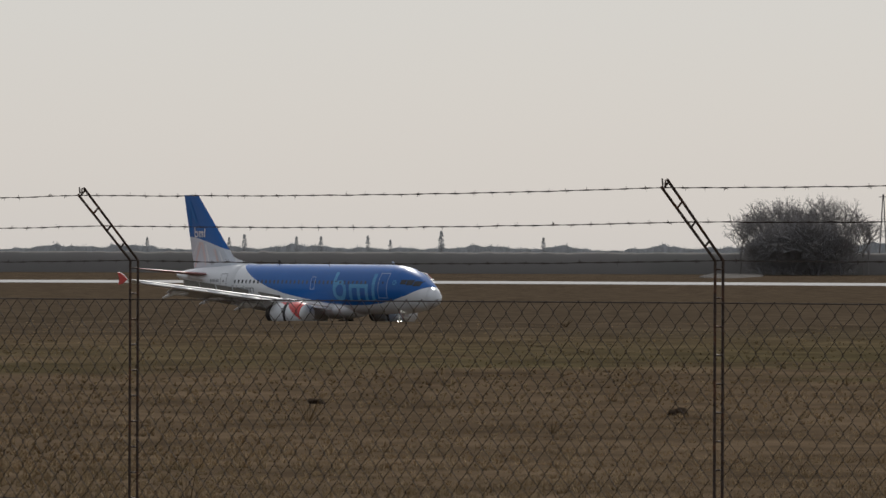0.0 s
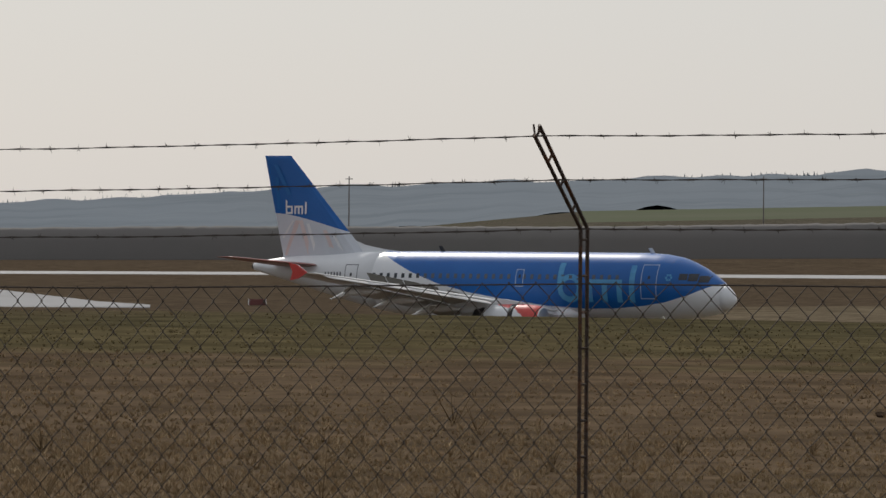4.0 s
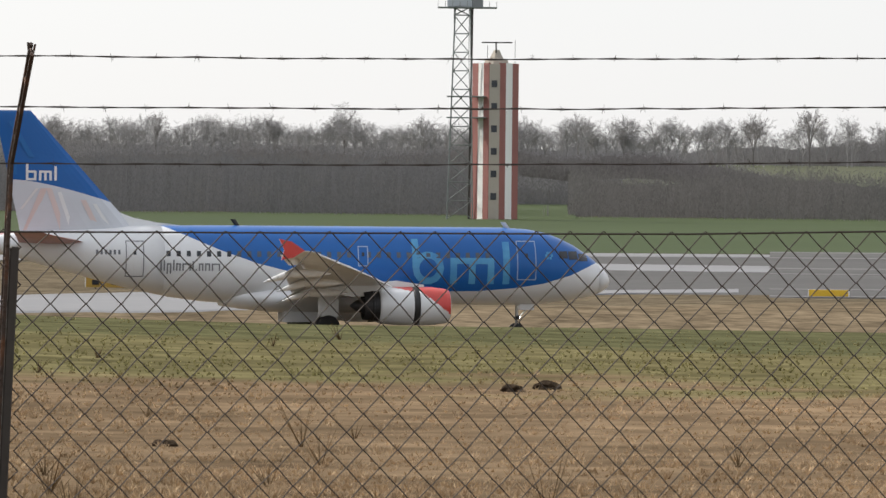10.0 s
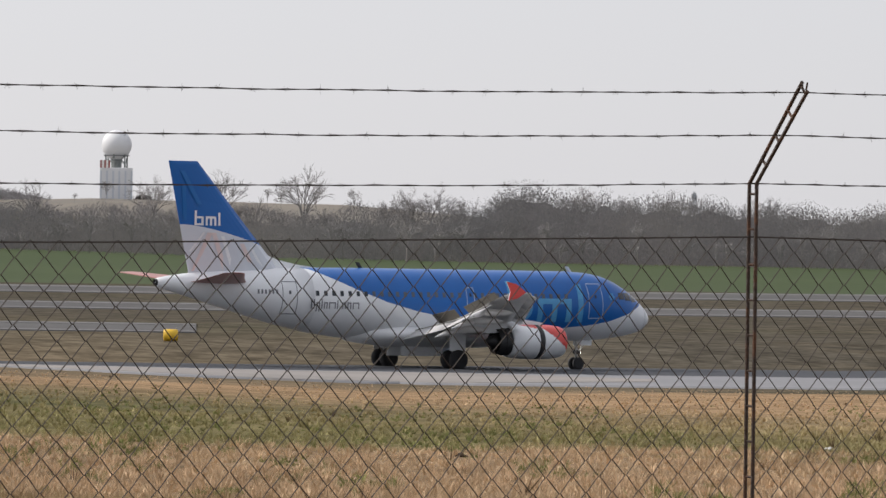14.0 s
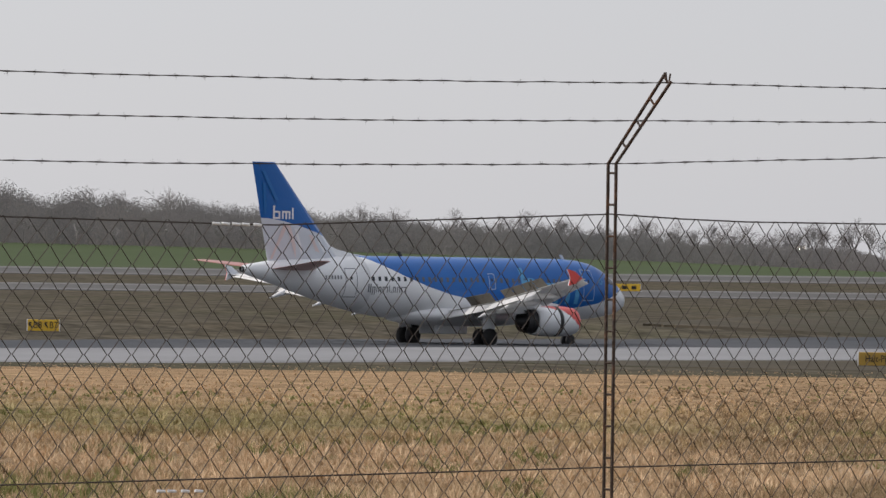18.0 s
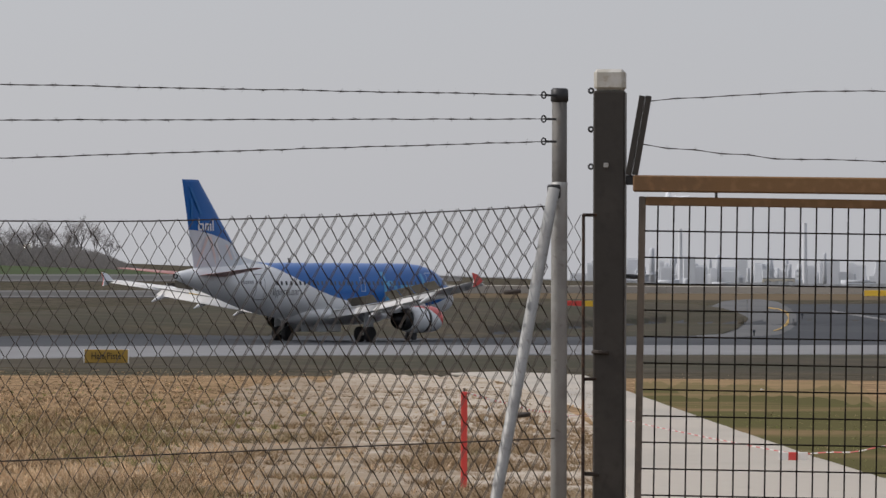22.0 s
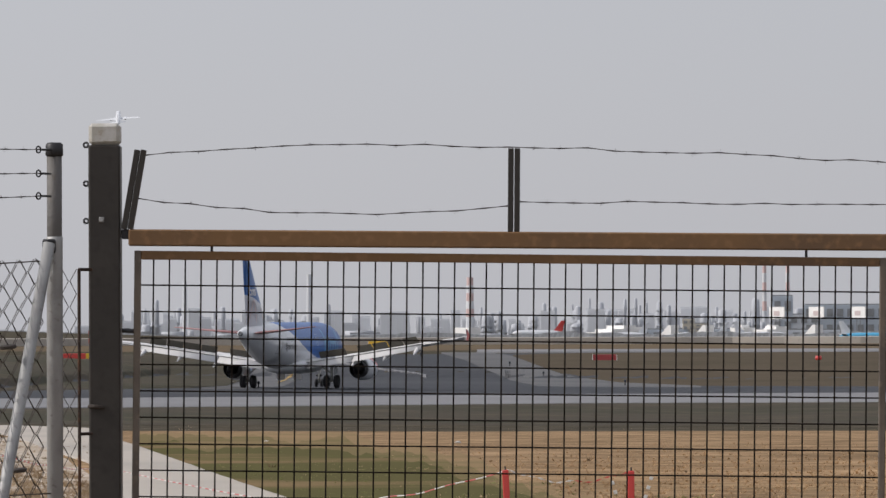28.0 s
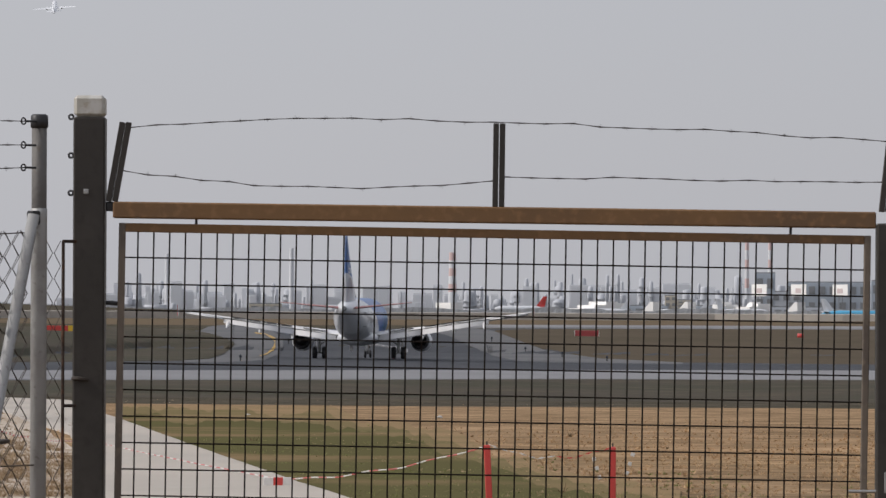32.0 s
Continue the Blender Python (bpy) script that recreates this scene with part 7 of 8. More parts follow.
bm = bmesh.new()
loft(bm, [[Vector((x * sc + .1, (y - 1.5) * sc + 1.5, z)) for x, y in plan] for z, sc in ((H, .55), (H + 1.0, .5), (H + 1.1, .3), (H + 2.6, .12))])
bmesh.ops.recalc_face_normals(bm, faces=bm.faces)
part("roof_house", bm, M_CONCRETE, tower)
for a_, b_, r_ in (((0, 1, H + 2), (0, 1, H + 4.0), .15), ((-2.6, 1, H + 3.9), (2.9, 1, H + 3.9), .12), ((3.4, 1, H), (3.4, 1, H + 4.3), .05), ((-1.5, 1, H + 1), (-1.5, 1, H + 3.3), .05)):
    bm = bmesh.new()
    rod(bm, a_, b_, r_, 6)
    part("antenna", bm, M_DARKSTEEL, tower)
mast = thing("lattice_mast", Matrix.Translation((RT * math.sin(radians(12.46)), RT * math.cos(radians(12.46)), tz)) @ Matrix.Rotation(-ta, 4, "Z"), "grey steel lattice mast with a cabin on top", "mast")
MH = EYE + RT * math.tan(radians(2.36)) - tz
wid = lambda z: 2.3 - .95 * min(1, z / (MH * .75))
for sx, sy in ((-1, -1), (1, -1), (1, 1), (-1, 1)):
    bm = bmesh.new()
    rod(bm, (sx * wid(0), sy * wid(0), 0), (sx * wid(MH * .75) + .2, sy * wid(MH), MH), .13, 6)
    part("leg", bm, M_GALVD, mast)
z = 0.0
while z < MH - 1:
    z2 = min(MH, z + 3.3)
    for c0, c1 in (((-1, -1), (1, -1)), ((1, -1), (1, 1)), ((1, 1), (-1, 1)), ((-1, 1), (-1, -1))):
        for (p, q) in (((c0, z), (c1, z2)), ((c1, z), (c0, z2)), ((c0, z2), (c1, z2))):
            bm = bmesh.new()
            rod(bm, (p[0][0] * wid(p[1]), p[0][1] * wid(p[1]), p[1]), (q[0][0] * wid(q[1]), q[0][1] * wid(q[1]), q[1]), .06, 4)
            part("brace", bm, M_GALVD, mast)
    z = z2
bm = bmesh.new()
rod(bm, (1.6, -1.5, 0), (1.9, -1.5, MH), .2, 6)
part("cable_duct", bm, M_DARKSTEEL, mast)
for zz in (MH * .48, MH * .58, MH):
    bm = bmesh.new()
    box(bm, 1.0, 0, zz, 7.0 if zz < MH else 10.5, 4, .18, bevel=.03)
    part("platform", bm, M_GALVD, mast)
bm = bmesh.new()
box(bm, -.4, 0, MH + 1.3, 4.4, 3.4, 2.4, bevel=.1)
part("cabin", bm, M_HAZE, mast)
bm = bmesh.new()
box(bm, 2.8, 0, MH + 1.0, 2.0, 3.0, 2.2, bevel=.1)
part("cabin", bm, M_ROOF, mast)
for k in range(9):
    bm = bmesh.new()
    rod(bm, (-4.2 + k * 1.3, -2, MH), (-4.2 + k * 1.3, -2, MH + 1.1), .04, 4)
    part("rail_post", bm, M_GALVD, mast)

# ---- radome on its block house
RR = 2500
ra = radians(26.2)
rz = EYE + RR * math.tan(radians(.86))
radome = thing("radar_station", Matrix.Translation((RR * math.sin(ra), RR * math.cos(ra), rz)) @ Matrix.Rotation(-ra, 4, "Z"), "white radome on a steel frame over a pale block house", "radar station")
U = RR * radians(1)
bm = bmesh.new()
box(bm, 0, 0, U * .15 - 1, U * .32, U * .3, U * .32 + 2, bevel=.2)
part("block_house", bm, M_RADOME, radome)
for k in range(5):  # striped parapet on one corner of the roof
    bm = bmesh.new()
    box(bm, U * (-.16 + .01 + k * .02), -U * .152, U * .345, U * .0195, .4, U * .075)
    part("rim_panel", bm, M_HAZEW if k % 2 else M_FADERED, radome)
for k in range(6):
    bm = bmesh.new()
    box(bm, U * (-.15 + k * .06), -U * .154, U * .13, U * .018, .5, U * .3)
    part("pilaster", bm, M_HAZE, radome)
bm = bmesh.new()
turned(bm, [(U * .31, U * .05), (U * .42, U * .05)], n=14)
part("pedestal", bm, M_GALVD, radome)
for k in range(6):
    t = k * math.pi / 3 + .3
    u = t + math.pi / 3
    for nm, a, b in (("strut", (t, .11, .31), (t, .11, .45)), ("brace", (t, .11, .31), (u, .11, .43)), ("rail", (t, .11, .37), (u, .11, .37))):
        bm = bmesh.new()
        rod(bm, *[(U * r_ * math.cos(q), U * r_ * math.sin(q), U * z_) for q, r_, z_ in (a, b)], .32 if nm == "strut" else .2, 5)
        part(nm, bm, M_GALVD, radome)
bm = bmesh.new()
turned(bm, [(U * .425, U * .12), (U * .435, U * .13)], n=20)
part("deck", bm, M_ROOF, radome)
bm = bmesh.new()
bmesh.ops.create_icosphere(bm, subdivisions=4, radius=U * .148, matrix=Matrix.Translation((0, 0, U * .535)))
part("radome_shell", bm, M_RADOME, radome, "white radome shell", smooth=True)
hut = thing("bunker", Matrix.Translation((RR * math.sin(radians(26.47)), RR * math.cos(radians(26.47)), rz - 1)) @ Matrix.Rotation(-ra, 4, "Z"), "low dark domed shed beside the radar", "shed")
bm = bmesh.new()
turned(bm, [(-.2, 4.2), (1.2, 4.1), (2.6, 3.2), (3.2, 1.5), (3.3, .1)], n=16)
part("shell", bm, M_DARKSTEEL, hut, smooth=True)
v, f = [], []
for a in np.arange(23.5, 33, .25):
    top = float(np.interp(a, [23.5, 25, 26, 28.5, 30, 33], [.5, .84, .87, .84, .72, .5])) + .006 * noise.noise(Vector((a * 3, 0, 0)))
    for r, u in ((1500, -.25), (1900, .3), (2300, .8), (2450, 1), (2700, 1.0)):
        e = top * u + .3 * (1 - u)
        v.append((r * math.sin(radians(a)), r * math.cos(radians(a)), EYE + r * math.tan(radians(e))))
n = len(v) // 5
for i in range(n - 1):
    for k in range(4):
        f.append((i * 5 + k, i * 5 + 5 + k, i * 5 + 6 + k, i * 5 + 1 + k))
tagged(mesh_np("rise", v, f, M_SLOPE, smooth=True), "brown scrubby rise under the radar station", "hill", kind="structure")

# ---- water tower block
wa = radians(34.3)
WR = 2300
wz = EYE + WR * math.tan(radians(.6))
wt = thing("water_tower", Matrix.Translation((WR * math.sin(wa), WR * math.cos(wa), wz)) @ Matrix.Rotation(-wa + .2, 4, "Z"), "pale concrete water tower block above the trees", "water tower")
U = WR * radians(1)
for nm, x, z, sx, sz, m_ in (("shaft", 0, U * .12, U * .235, U * .30, M_HAZE), ("tank", 0, U * .315, U * .275, U * .075, M_HAZE), ("roof_hut", U * .02, U * .37, U * .14, U * .03, M_ROOF)):
    bm = bmesh.new()
    box(bm, x, 0, z, sx, U * .2, sz, bevel=.1)
    part(nm, bm, m_, wt)
for k in range(3):
    bm = bmesh.new()
    box(bm, U * (-.05 + .05 * k), -U * .1, U * .2, U * .016, .3, U * .03)
    part("window", bm, M_GLASS, wt)

# ---- near ground right of the fence: gravel, path and service road
G_EDGE = [(42.6, -2.1), (43.8, -1.5), (44.9, -1.02), (46, -.90), (47.2, -.93), (47.9, -1.15), (48.4, -1.5)]
strip("gravel_patch", [(float(a), -2.3, float(along(a, G_EDGE)) + .10 * noise.noise(Vector((a * 4, 0, 0))) * (a < 46) - .05 * abs(noise.noise(Vector((a * 13, 0, 2))))) for a in np.arange(42.6, 48.4, .05)], M_GRAVEL, "pale trampled gravel with thin dry grass", near=True, up=.02, step=.05, category="gravel")
T_TOP = [(48.7, -1.07), (50.5, -1.13), (51.5, -1.29), (52.2, -1.52), (53, -1.78), (54.2, -2.0)]
T_LOW = [(48.7, -1.12), (49.5, -1.42), (50.5, -1.77), (51.5, -2.08), (54.2, -2.12)]
for turf_m, rise_, up_, seed_ in ((M_TURFDRY, .17, .03, 4), (M_TURFHALF, .085, .037, 9), (M_TURF, -.01, .045, 15)):  # the green thins out into the straw
    rows = []
    for a in np.arange(48.7, 54.2, .03):
        low = float(along(a, T_LOW))
        top = float(along(a, T_TOP)) + rise_ + .12 * noise.noise(Vector((a * 2.3, 0, seed_))) + .05 * noise.noise(Vector((a * 8, 0, seed_))) + .012 * noise.noise(Vector((a * 30, 0, seed_)))
        rows.append((float(a), low, max(low + .01, min(top, -.97))))
    strip("turf", rows, turf_m, "olive green turf along the path, thinning into straw", near=True, up=up_, step=.03, category="grass")
strip("path", [(46.9, -.915, -.905), (47.1, -.93, -.895), (47.4, -.985, -.888), (48.2, -1.26, -.92), (48.45, -1.6, -1.03), (48.65, -2.18, -1.09), (49.5, -2.18, -1.40), (50.5, -2.18, -1.75), (51.5, -2.18, -2.06)], M_CONCRETE, "pale concrete service path", near=True, up=.05, step=.05)
strip("road", [(47.8, -2.8, -2.13), (52, -2.8, -2.13), (54, -2.8, -2.17), (58, -2.8, -2.3)], M_CONCRETE, "pale concrete service road behind the gate", near=True, up=.04, step=.2)


def near_spot(az, el, up=0.0):
    return spot(az, at_el(az, el, True), up)


def red_post(az, e0, e1, lean, wrap):
    b = near_spot(az, e0)
    r = math.hypot(b.x, b.y)
    h = EYE + r * math.tan(radians(e1)) - b.z
    ob = thing("marker_post", Matrix.Translation(b) @ Matrix.Rotation(-radians(az), 4, "Z") @ Matrix.Rotation(radians(lean), 4, "Y"), "red painted wooden marker post" + (" with red and white tape" if wrap else ""), "post", "red marker posts")
    bm = bmesh.new()
    box(bm, 0, 0, h / 2 - .1, .088, .088, h + .2, bevel=.01)
    part("stake", bm, M_RED, ob)
    bm = bmesh.new()
    rod(bm, (0, 0, h), (0, 0, h + .05), .012, 6)
    part("nail", bm, M_DARK, ob)
    if wrap:
        for k in range(6):
            bm = bmesh.new()
            box(bm, .0, -.046, h - .06 - k * .065, .05, .012, .05, Matrix.Rotation(.3 * (-1) ** k, 4, "Y"), bevel=.004)
            part("tape", bm, M_REDWHITE, ob)
    return b + Vector((0, 0, h))


P0 = red_post(47.03, -2.04, -1.078, 0, True)
P1 = red_post(52.33, -2.062, -1.334, -2.5, False)
P2 = red_post(53.53, -2.06, -1.348, 0, True)


def tape(a, b, sag, label):
    """Red and white barrier chain in short links."""
    ob = thing("barrier_chain", Matrix(), label, "chain", "barrier chains")
    n = int((b - a).length / .12)
    v = {0: ([], []), 1: ([], [])}
    for i in range(n):
        p, q = (a.lerp(b, u) - Vector((0, 0, sag * 4 * u * (1 - u) * (1 + .15 * math.sin(u * 21)))) for u in (i / n, (i + .94) / n))
        vv, ff = v[(i // 7) % 2]
        d = (q - p).normalized()
        s, t = d.orthogonal().normalized() * .014, d.cross(d.orthogonal()).normalized() * .014
        k = len(vv)
        m = (p + q) / 2
        vv += [p, m + s, m - s, m + t, m - t, q]
        ff += [(k, k + 1, k + 3), (k, k + 3, k + 2), (k, k + 2, k + 4), (k, k + 4, k + 1), (k + 5, k + 3, k + 1), (k + 5, k + 2, k + 3), (k + 5, k + 4, k + 2), (k + 5, k + 1, k + 4)]
    for c, nm in ((0, "white_links"), (1, "red_links")):
        if v[c][0]:
            tagged(mesh_np(nm, v[c][0], v[c][1], M_REDWHITE if c == 0 else M_RED, ob), kind="stuff")


SQ = near_spot(50.25, -1.75, .12)
tape(P1, P2, .16, "red and white chain sagging between posts")
tape(P1, SQ, .12, "red and white chain running to the ground marker")
tape(SQ, near_spot(48.5, -1.35, .05), .02, "red and white chain lying across the path")
tape(P0, near_spot(48.3, -1.33, .04), .1, "red and white chain from the taped post")
b = near_spot(50.25, -1.77)
mk = thing("ground_marker", Matrix.Translation(b) @ Matrix.Rotation(-radians(50.25), 4, "Z"), "white barrier block with a red square", "marker")
for nm, x, sx, m_ in (("white_end", -.16, .16, M_REDWHITE), ("red_middle", 0, .16, M_RED), ("white_end", .16, .16, M_REDWHITE)):
    bm = bmesh.new()
    box(bm, x, 0, .09, sx - .002, .1, .18, bevel=.006)
    part(nm, bm, m_, mk)

# litter and soil clods in the grass
rl = random.Random(8)
for az, el, w in ((-44.871, -1.092, .28), (-42.284, -1.156, .2), (49.94, -1.06, .16), (51.82, -1.076, .2), (-38.4, -1.3, .16), (33.2, -1.5, .18)):
    ob = thing("litter", Matrix.Translation(near_spot(az, el, .03)) @ Matrix.Rotation(-radians(az), 4, "Z"), "crumpled white plastic scrap lying in the grass", "litter", "litter scraps")
    bm = bmesh.new()
    bmesh.ops.create_icosphere(bm, subdivisions=2, radius=w / 2)
    for v in bm.verts:
        v.co = Vector((v.co.x, v.co.y * .7, v.co.z * .55)) * (1 + .5 * noise.noise(v.co * 14 + Vector((az, 0, 0))))
    part("scrap", bm, M_FLAP, ob)
for az, el, w in ((-47.006, -1.6, .34), (-50.549, -1.497, .28), (7.276, -2.087, .3), (9.594, -1.978, .3), (13.344, -1.375, .5), (13.0, -1.4, .4), (29.6, -1.62, .22), (-27.0, -1.7, .3)):
    ob = thing("soil_clod", Matrix.Translation(near_spot(az, el, .02)) @ Matrix.Rotation(-radians(az), 4, "Z"), "dark clod of soil and roots in the grass", "clod", "soil clods")
    bm = bmesh.new()
    bmesh.ops.create_icosphere(bm, subdivisions=3, radius=w / 2)
    for v in bm.verts:
        v.co = Vector((v.co.x, v.co.y, v.co.z * .5)) * (1 + .6 * noise.noise(v.co * 9 + Vector((az, 3, 0))))
    part("clod", bm, M_SOIL, ob)

# ---- airfield signs and marker boxes
def lettering(text, size, wide, m, parent):
    """Flat raised characters of the built-in font, as one mesh."""
    curve = bpy.data.curves.new("text", "FONT")
    curve.body, curve.size, curve.align_x, curve.align_y, curve.extrude, curve.resolution_u = text, size, "CENTER", "CENTER", .01, 2
    ob = new("text", curve)
    me = bpy.data.meshes.new_from_object(ob.evaluated_get(bpy.context.evaluated_depsgraph_get()))
    bpy.data.objects.remove(ob)
    xs = [v.co.x for v in me.vertices]
    me.transform(m @ Matrix.Diagonal((wide / (max(xs) - min(xs)), 1, 1, 1)))
    me.materials.clear()
    me.materials.append(M_BLACK)
    ob = new("lettering", me)
    ob.parent = parent
    return ob


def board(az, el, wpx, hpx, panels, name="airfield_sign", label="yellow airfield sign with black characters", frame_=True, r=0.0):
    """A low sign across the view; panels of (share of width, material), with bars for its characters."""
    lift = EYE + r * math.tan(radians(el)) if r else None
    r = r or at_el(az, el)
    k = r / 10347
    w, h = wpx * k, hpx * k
    foot = spot(az, r)
    if lift is not None:
        foot.z = lift - h / 2
    ob = thing(name, Matrix.Translation(foot) @ Matrix.Rotation(-radians(az), 4, "Z"), label, "sign", "airfield signs")
    x = -w / 2
    for share, m_, bars_ in panels:
        bm = bmesh.new()
        box(bm, x + w * share / 2, 0, h * .55, w * share - .02, .25, h * .9, bevel=.02)
        pn = part("panel", bm, m_, ob)
        if type(bars_) is str:
            u, arrow = w * share, len(bars_) < 3
            place = Matrix.Translation((x + u * (.64 if arrow else .5), -.14, h * .55)) @ Matrix.Rotation(radians(90), 4, "X")
            lettering(bars_, h * (.78 if arrow else .66), u * (.5 if arrow else .68), place, ob)
            for (xa, za), (xb, zb) in (((.28, .36), (.1, .74)), ((.1, .76), (.26, .74)), ((.1, .76), (.12, .5))) if arrow else ():  # up to the left
                bm = bmesh.new()
                rod(bm, (x + u * xa, -.14, h * za), (x + u * xb, -.14, h * zb), .045, 5)
                part("arrow_stroke", bm, M_BLACK, ob)
            bars_ = 0
        for q in range(bars_):
            bm = bmesh.new()
            box(bm, x + w * share * (q + .7) / (bars_ + .4), -.14, h * .55, w * share * .5 / (bars_ + .4), .02, h * .42)
            part("character_bar", bm, M_BLACK, ob)
        x += w * share
    if frame_:
        for s in (-1, 1):
            bm = bmesh.new()
            box(bm, s * w * .35, 0, h * .06, .08, .2, h * .2)
            part("foot", bm, M_DARK, ob)
            bm = bmesh.new()
            box(bm, s * (w / 2 + .02), 0, h * .55, .05, .27, h * .92)
            part("frame_end", bm, M_HAZEW, ob)


Y = M_YELLOW
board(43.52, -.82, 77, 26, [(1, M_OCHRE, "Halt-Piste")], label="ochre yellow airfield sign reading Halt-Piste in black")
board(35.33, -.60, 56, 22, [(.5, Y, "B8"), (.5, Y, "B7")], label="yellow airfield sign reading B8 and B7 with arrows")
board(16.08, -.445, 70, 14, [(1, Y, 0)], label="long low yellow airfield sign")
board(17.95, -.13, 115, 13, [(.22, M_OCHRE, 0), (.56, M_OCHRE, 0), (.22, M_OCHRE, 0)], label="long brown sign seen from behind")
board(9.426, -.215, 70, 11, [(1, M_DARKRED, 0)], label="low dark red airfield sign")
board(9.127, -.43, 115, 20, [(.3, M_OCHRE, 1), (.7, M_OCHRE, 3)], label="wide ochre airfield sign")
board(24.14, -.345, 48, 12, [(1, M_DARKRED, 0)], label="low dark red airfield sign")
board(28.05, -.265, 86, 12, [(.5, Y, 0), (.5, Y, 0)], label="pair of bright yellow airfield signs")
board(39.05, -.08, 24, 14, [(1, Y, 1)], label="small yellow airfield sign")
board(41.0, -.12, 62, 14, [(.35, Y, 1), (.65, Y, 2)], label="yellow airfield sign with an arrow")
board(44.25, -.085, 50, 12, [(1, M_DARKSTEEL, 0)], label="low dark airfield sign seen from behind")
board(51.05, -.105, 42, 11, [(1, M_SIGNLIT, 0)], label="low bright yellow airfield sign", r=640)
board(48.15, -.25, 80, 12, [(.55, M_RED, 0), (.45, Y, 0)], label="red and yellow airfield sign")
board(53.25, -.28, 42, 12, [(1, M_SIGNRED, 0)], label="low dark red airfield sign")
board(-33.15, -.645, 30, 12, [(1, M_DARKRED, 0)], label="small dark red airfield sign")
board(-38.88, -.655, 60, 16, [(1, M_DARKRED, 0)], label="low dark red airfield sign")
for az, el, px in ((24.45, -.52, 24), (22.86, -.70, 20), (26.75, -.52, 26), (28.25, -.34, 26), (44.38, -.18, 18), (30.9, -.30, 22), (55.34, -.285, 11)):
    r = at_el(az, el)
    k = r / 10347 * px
    ob = thing("marker_drum", Matrix.Translation(spot(az, r)) @ Matrix.Rotation(-radians(az), 4, "Z"), "round yellow airfield marker drum" if az < 50 else "small red airfield marker drum", "marker", "marker drums")
    bm = bmesh.new()
    turned(bm, [(-k / 2, k * .3), (-k * .45, k * .42), (k * .45, k * .42), (k / 2, k * .3)], axis="X", n=14, m=Matrix.Translation((0, 0, k * .42)))
    part("drum", bm, Y if az < 50 else M_RED, ob, smooth=True)
    bm = bmesh.new()
    turned(bm, [(k * .501, .02), (k * .51, k * .25), (k * .47, k * .27)], axis="X", n=12, m=Matrix.Translation((0, 0, k * .42)))
    part("end_plate", bm, M_OCHRE, ob)
for az, el in ((52.32, -.335), (52.65, -.44), (53.01, -.485), (53.45, -.525), (50.33, -.36), (49.86, -.535), (51.45, -.235)):
    r = at_el(az, el)
    ob = thing("edge_light", Matrix.Translation(spot(az, r)), "small dark taxiway edge light on a stub", "light", "taxiway edge lights")
    bm = bmesh.new()
    turned(bm, [(0, .16), (.1, .07), (.42, .06)], n=8)
    part("stub", bm, M_DARK, ob)
    bm = bmesh.new()
    turned(bm, [(.42, .12), (.56, .13), (.66, .08), (.69, .01)], n=8)
    part("lens", bm, M_GLASS, ob)
# approach light cabin at the field's end
r = 1300
ob = thing("light_cabin", Matrix.Translation(spot(42.7, r)) @ Matrix.Rotation(-radians(42.7), 4, "Z"), "small lit equipment cabin on a frame at the field edge", "cabin")
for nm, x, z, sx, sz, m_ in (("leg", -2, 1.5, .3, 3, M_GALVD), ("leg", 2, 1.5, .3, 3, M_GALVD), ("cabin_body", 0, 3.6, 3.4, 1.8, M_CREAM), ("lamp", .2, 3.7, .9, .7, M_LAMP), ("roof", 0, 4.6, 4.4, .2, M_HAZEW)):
    bm = bmesh.new()
    box(bm, x, -.02 if nm != "lamp" else -1.6, z, sx, 3 if nm != "leg" else .3, sz, bevel=.03)
    part(nm, bm, m_, ob)


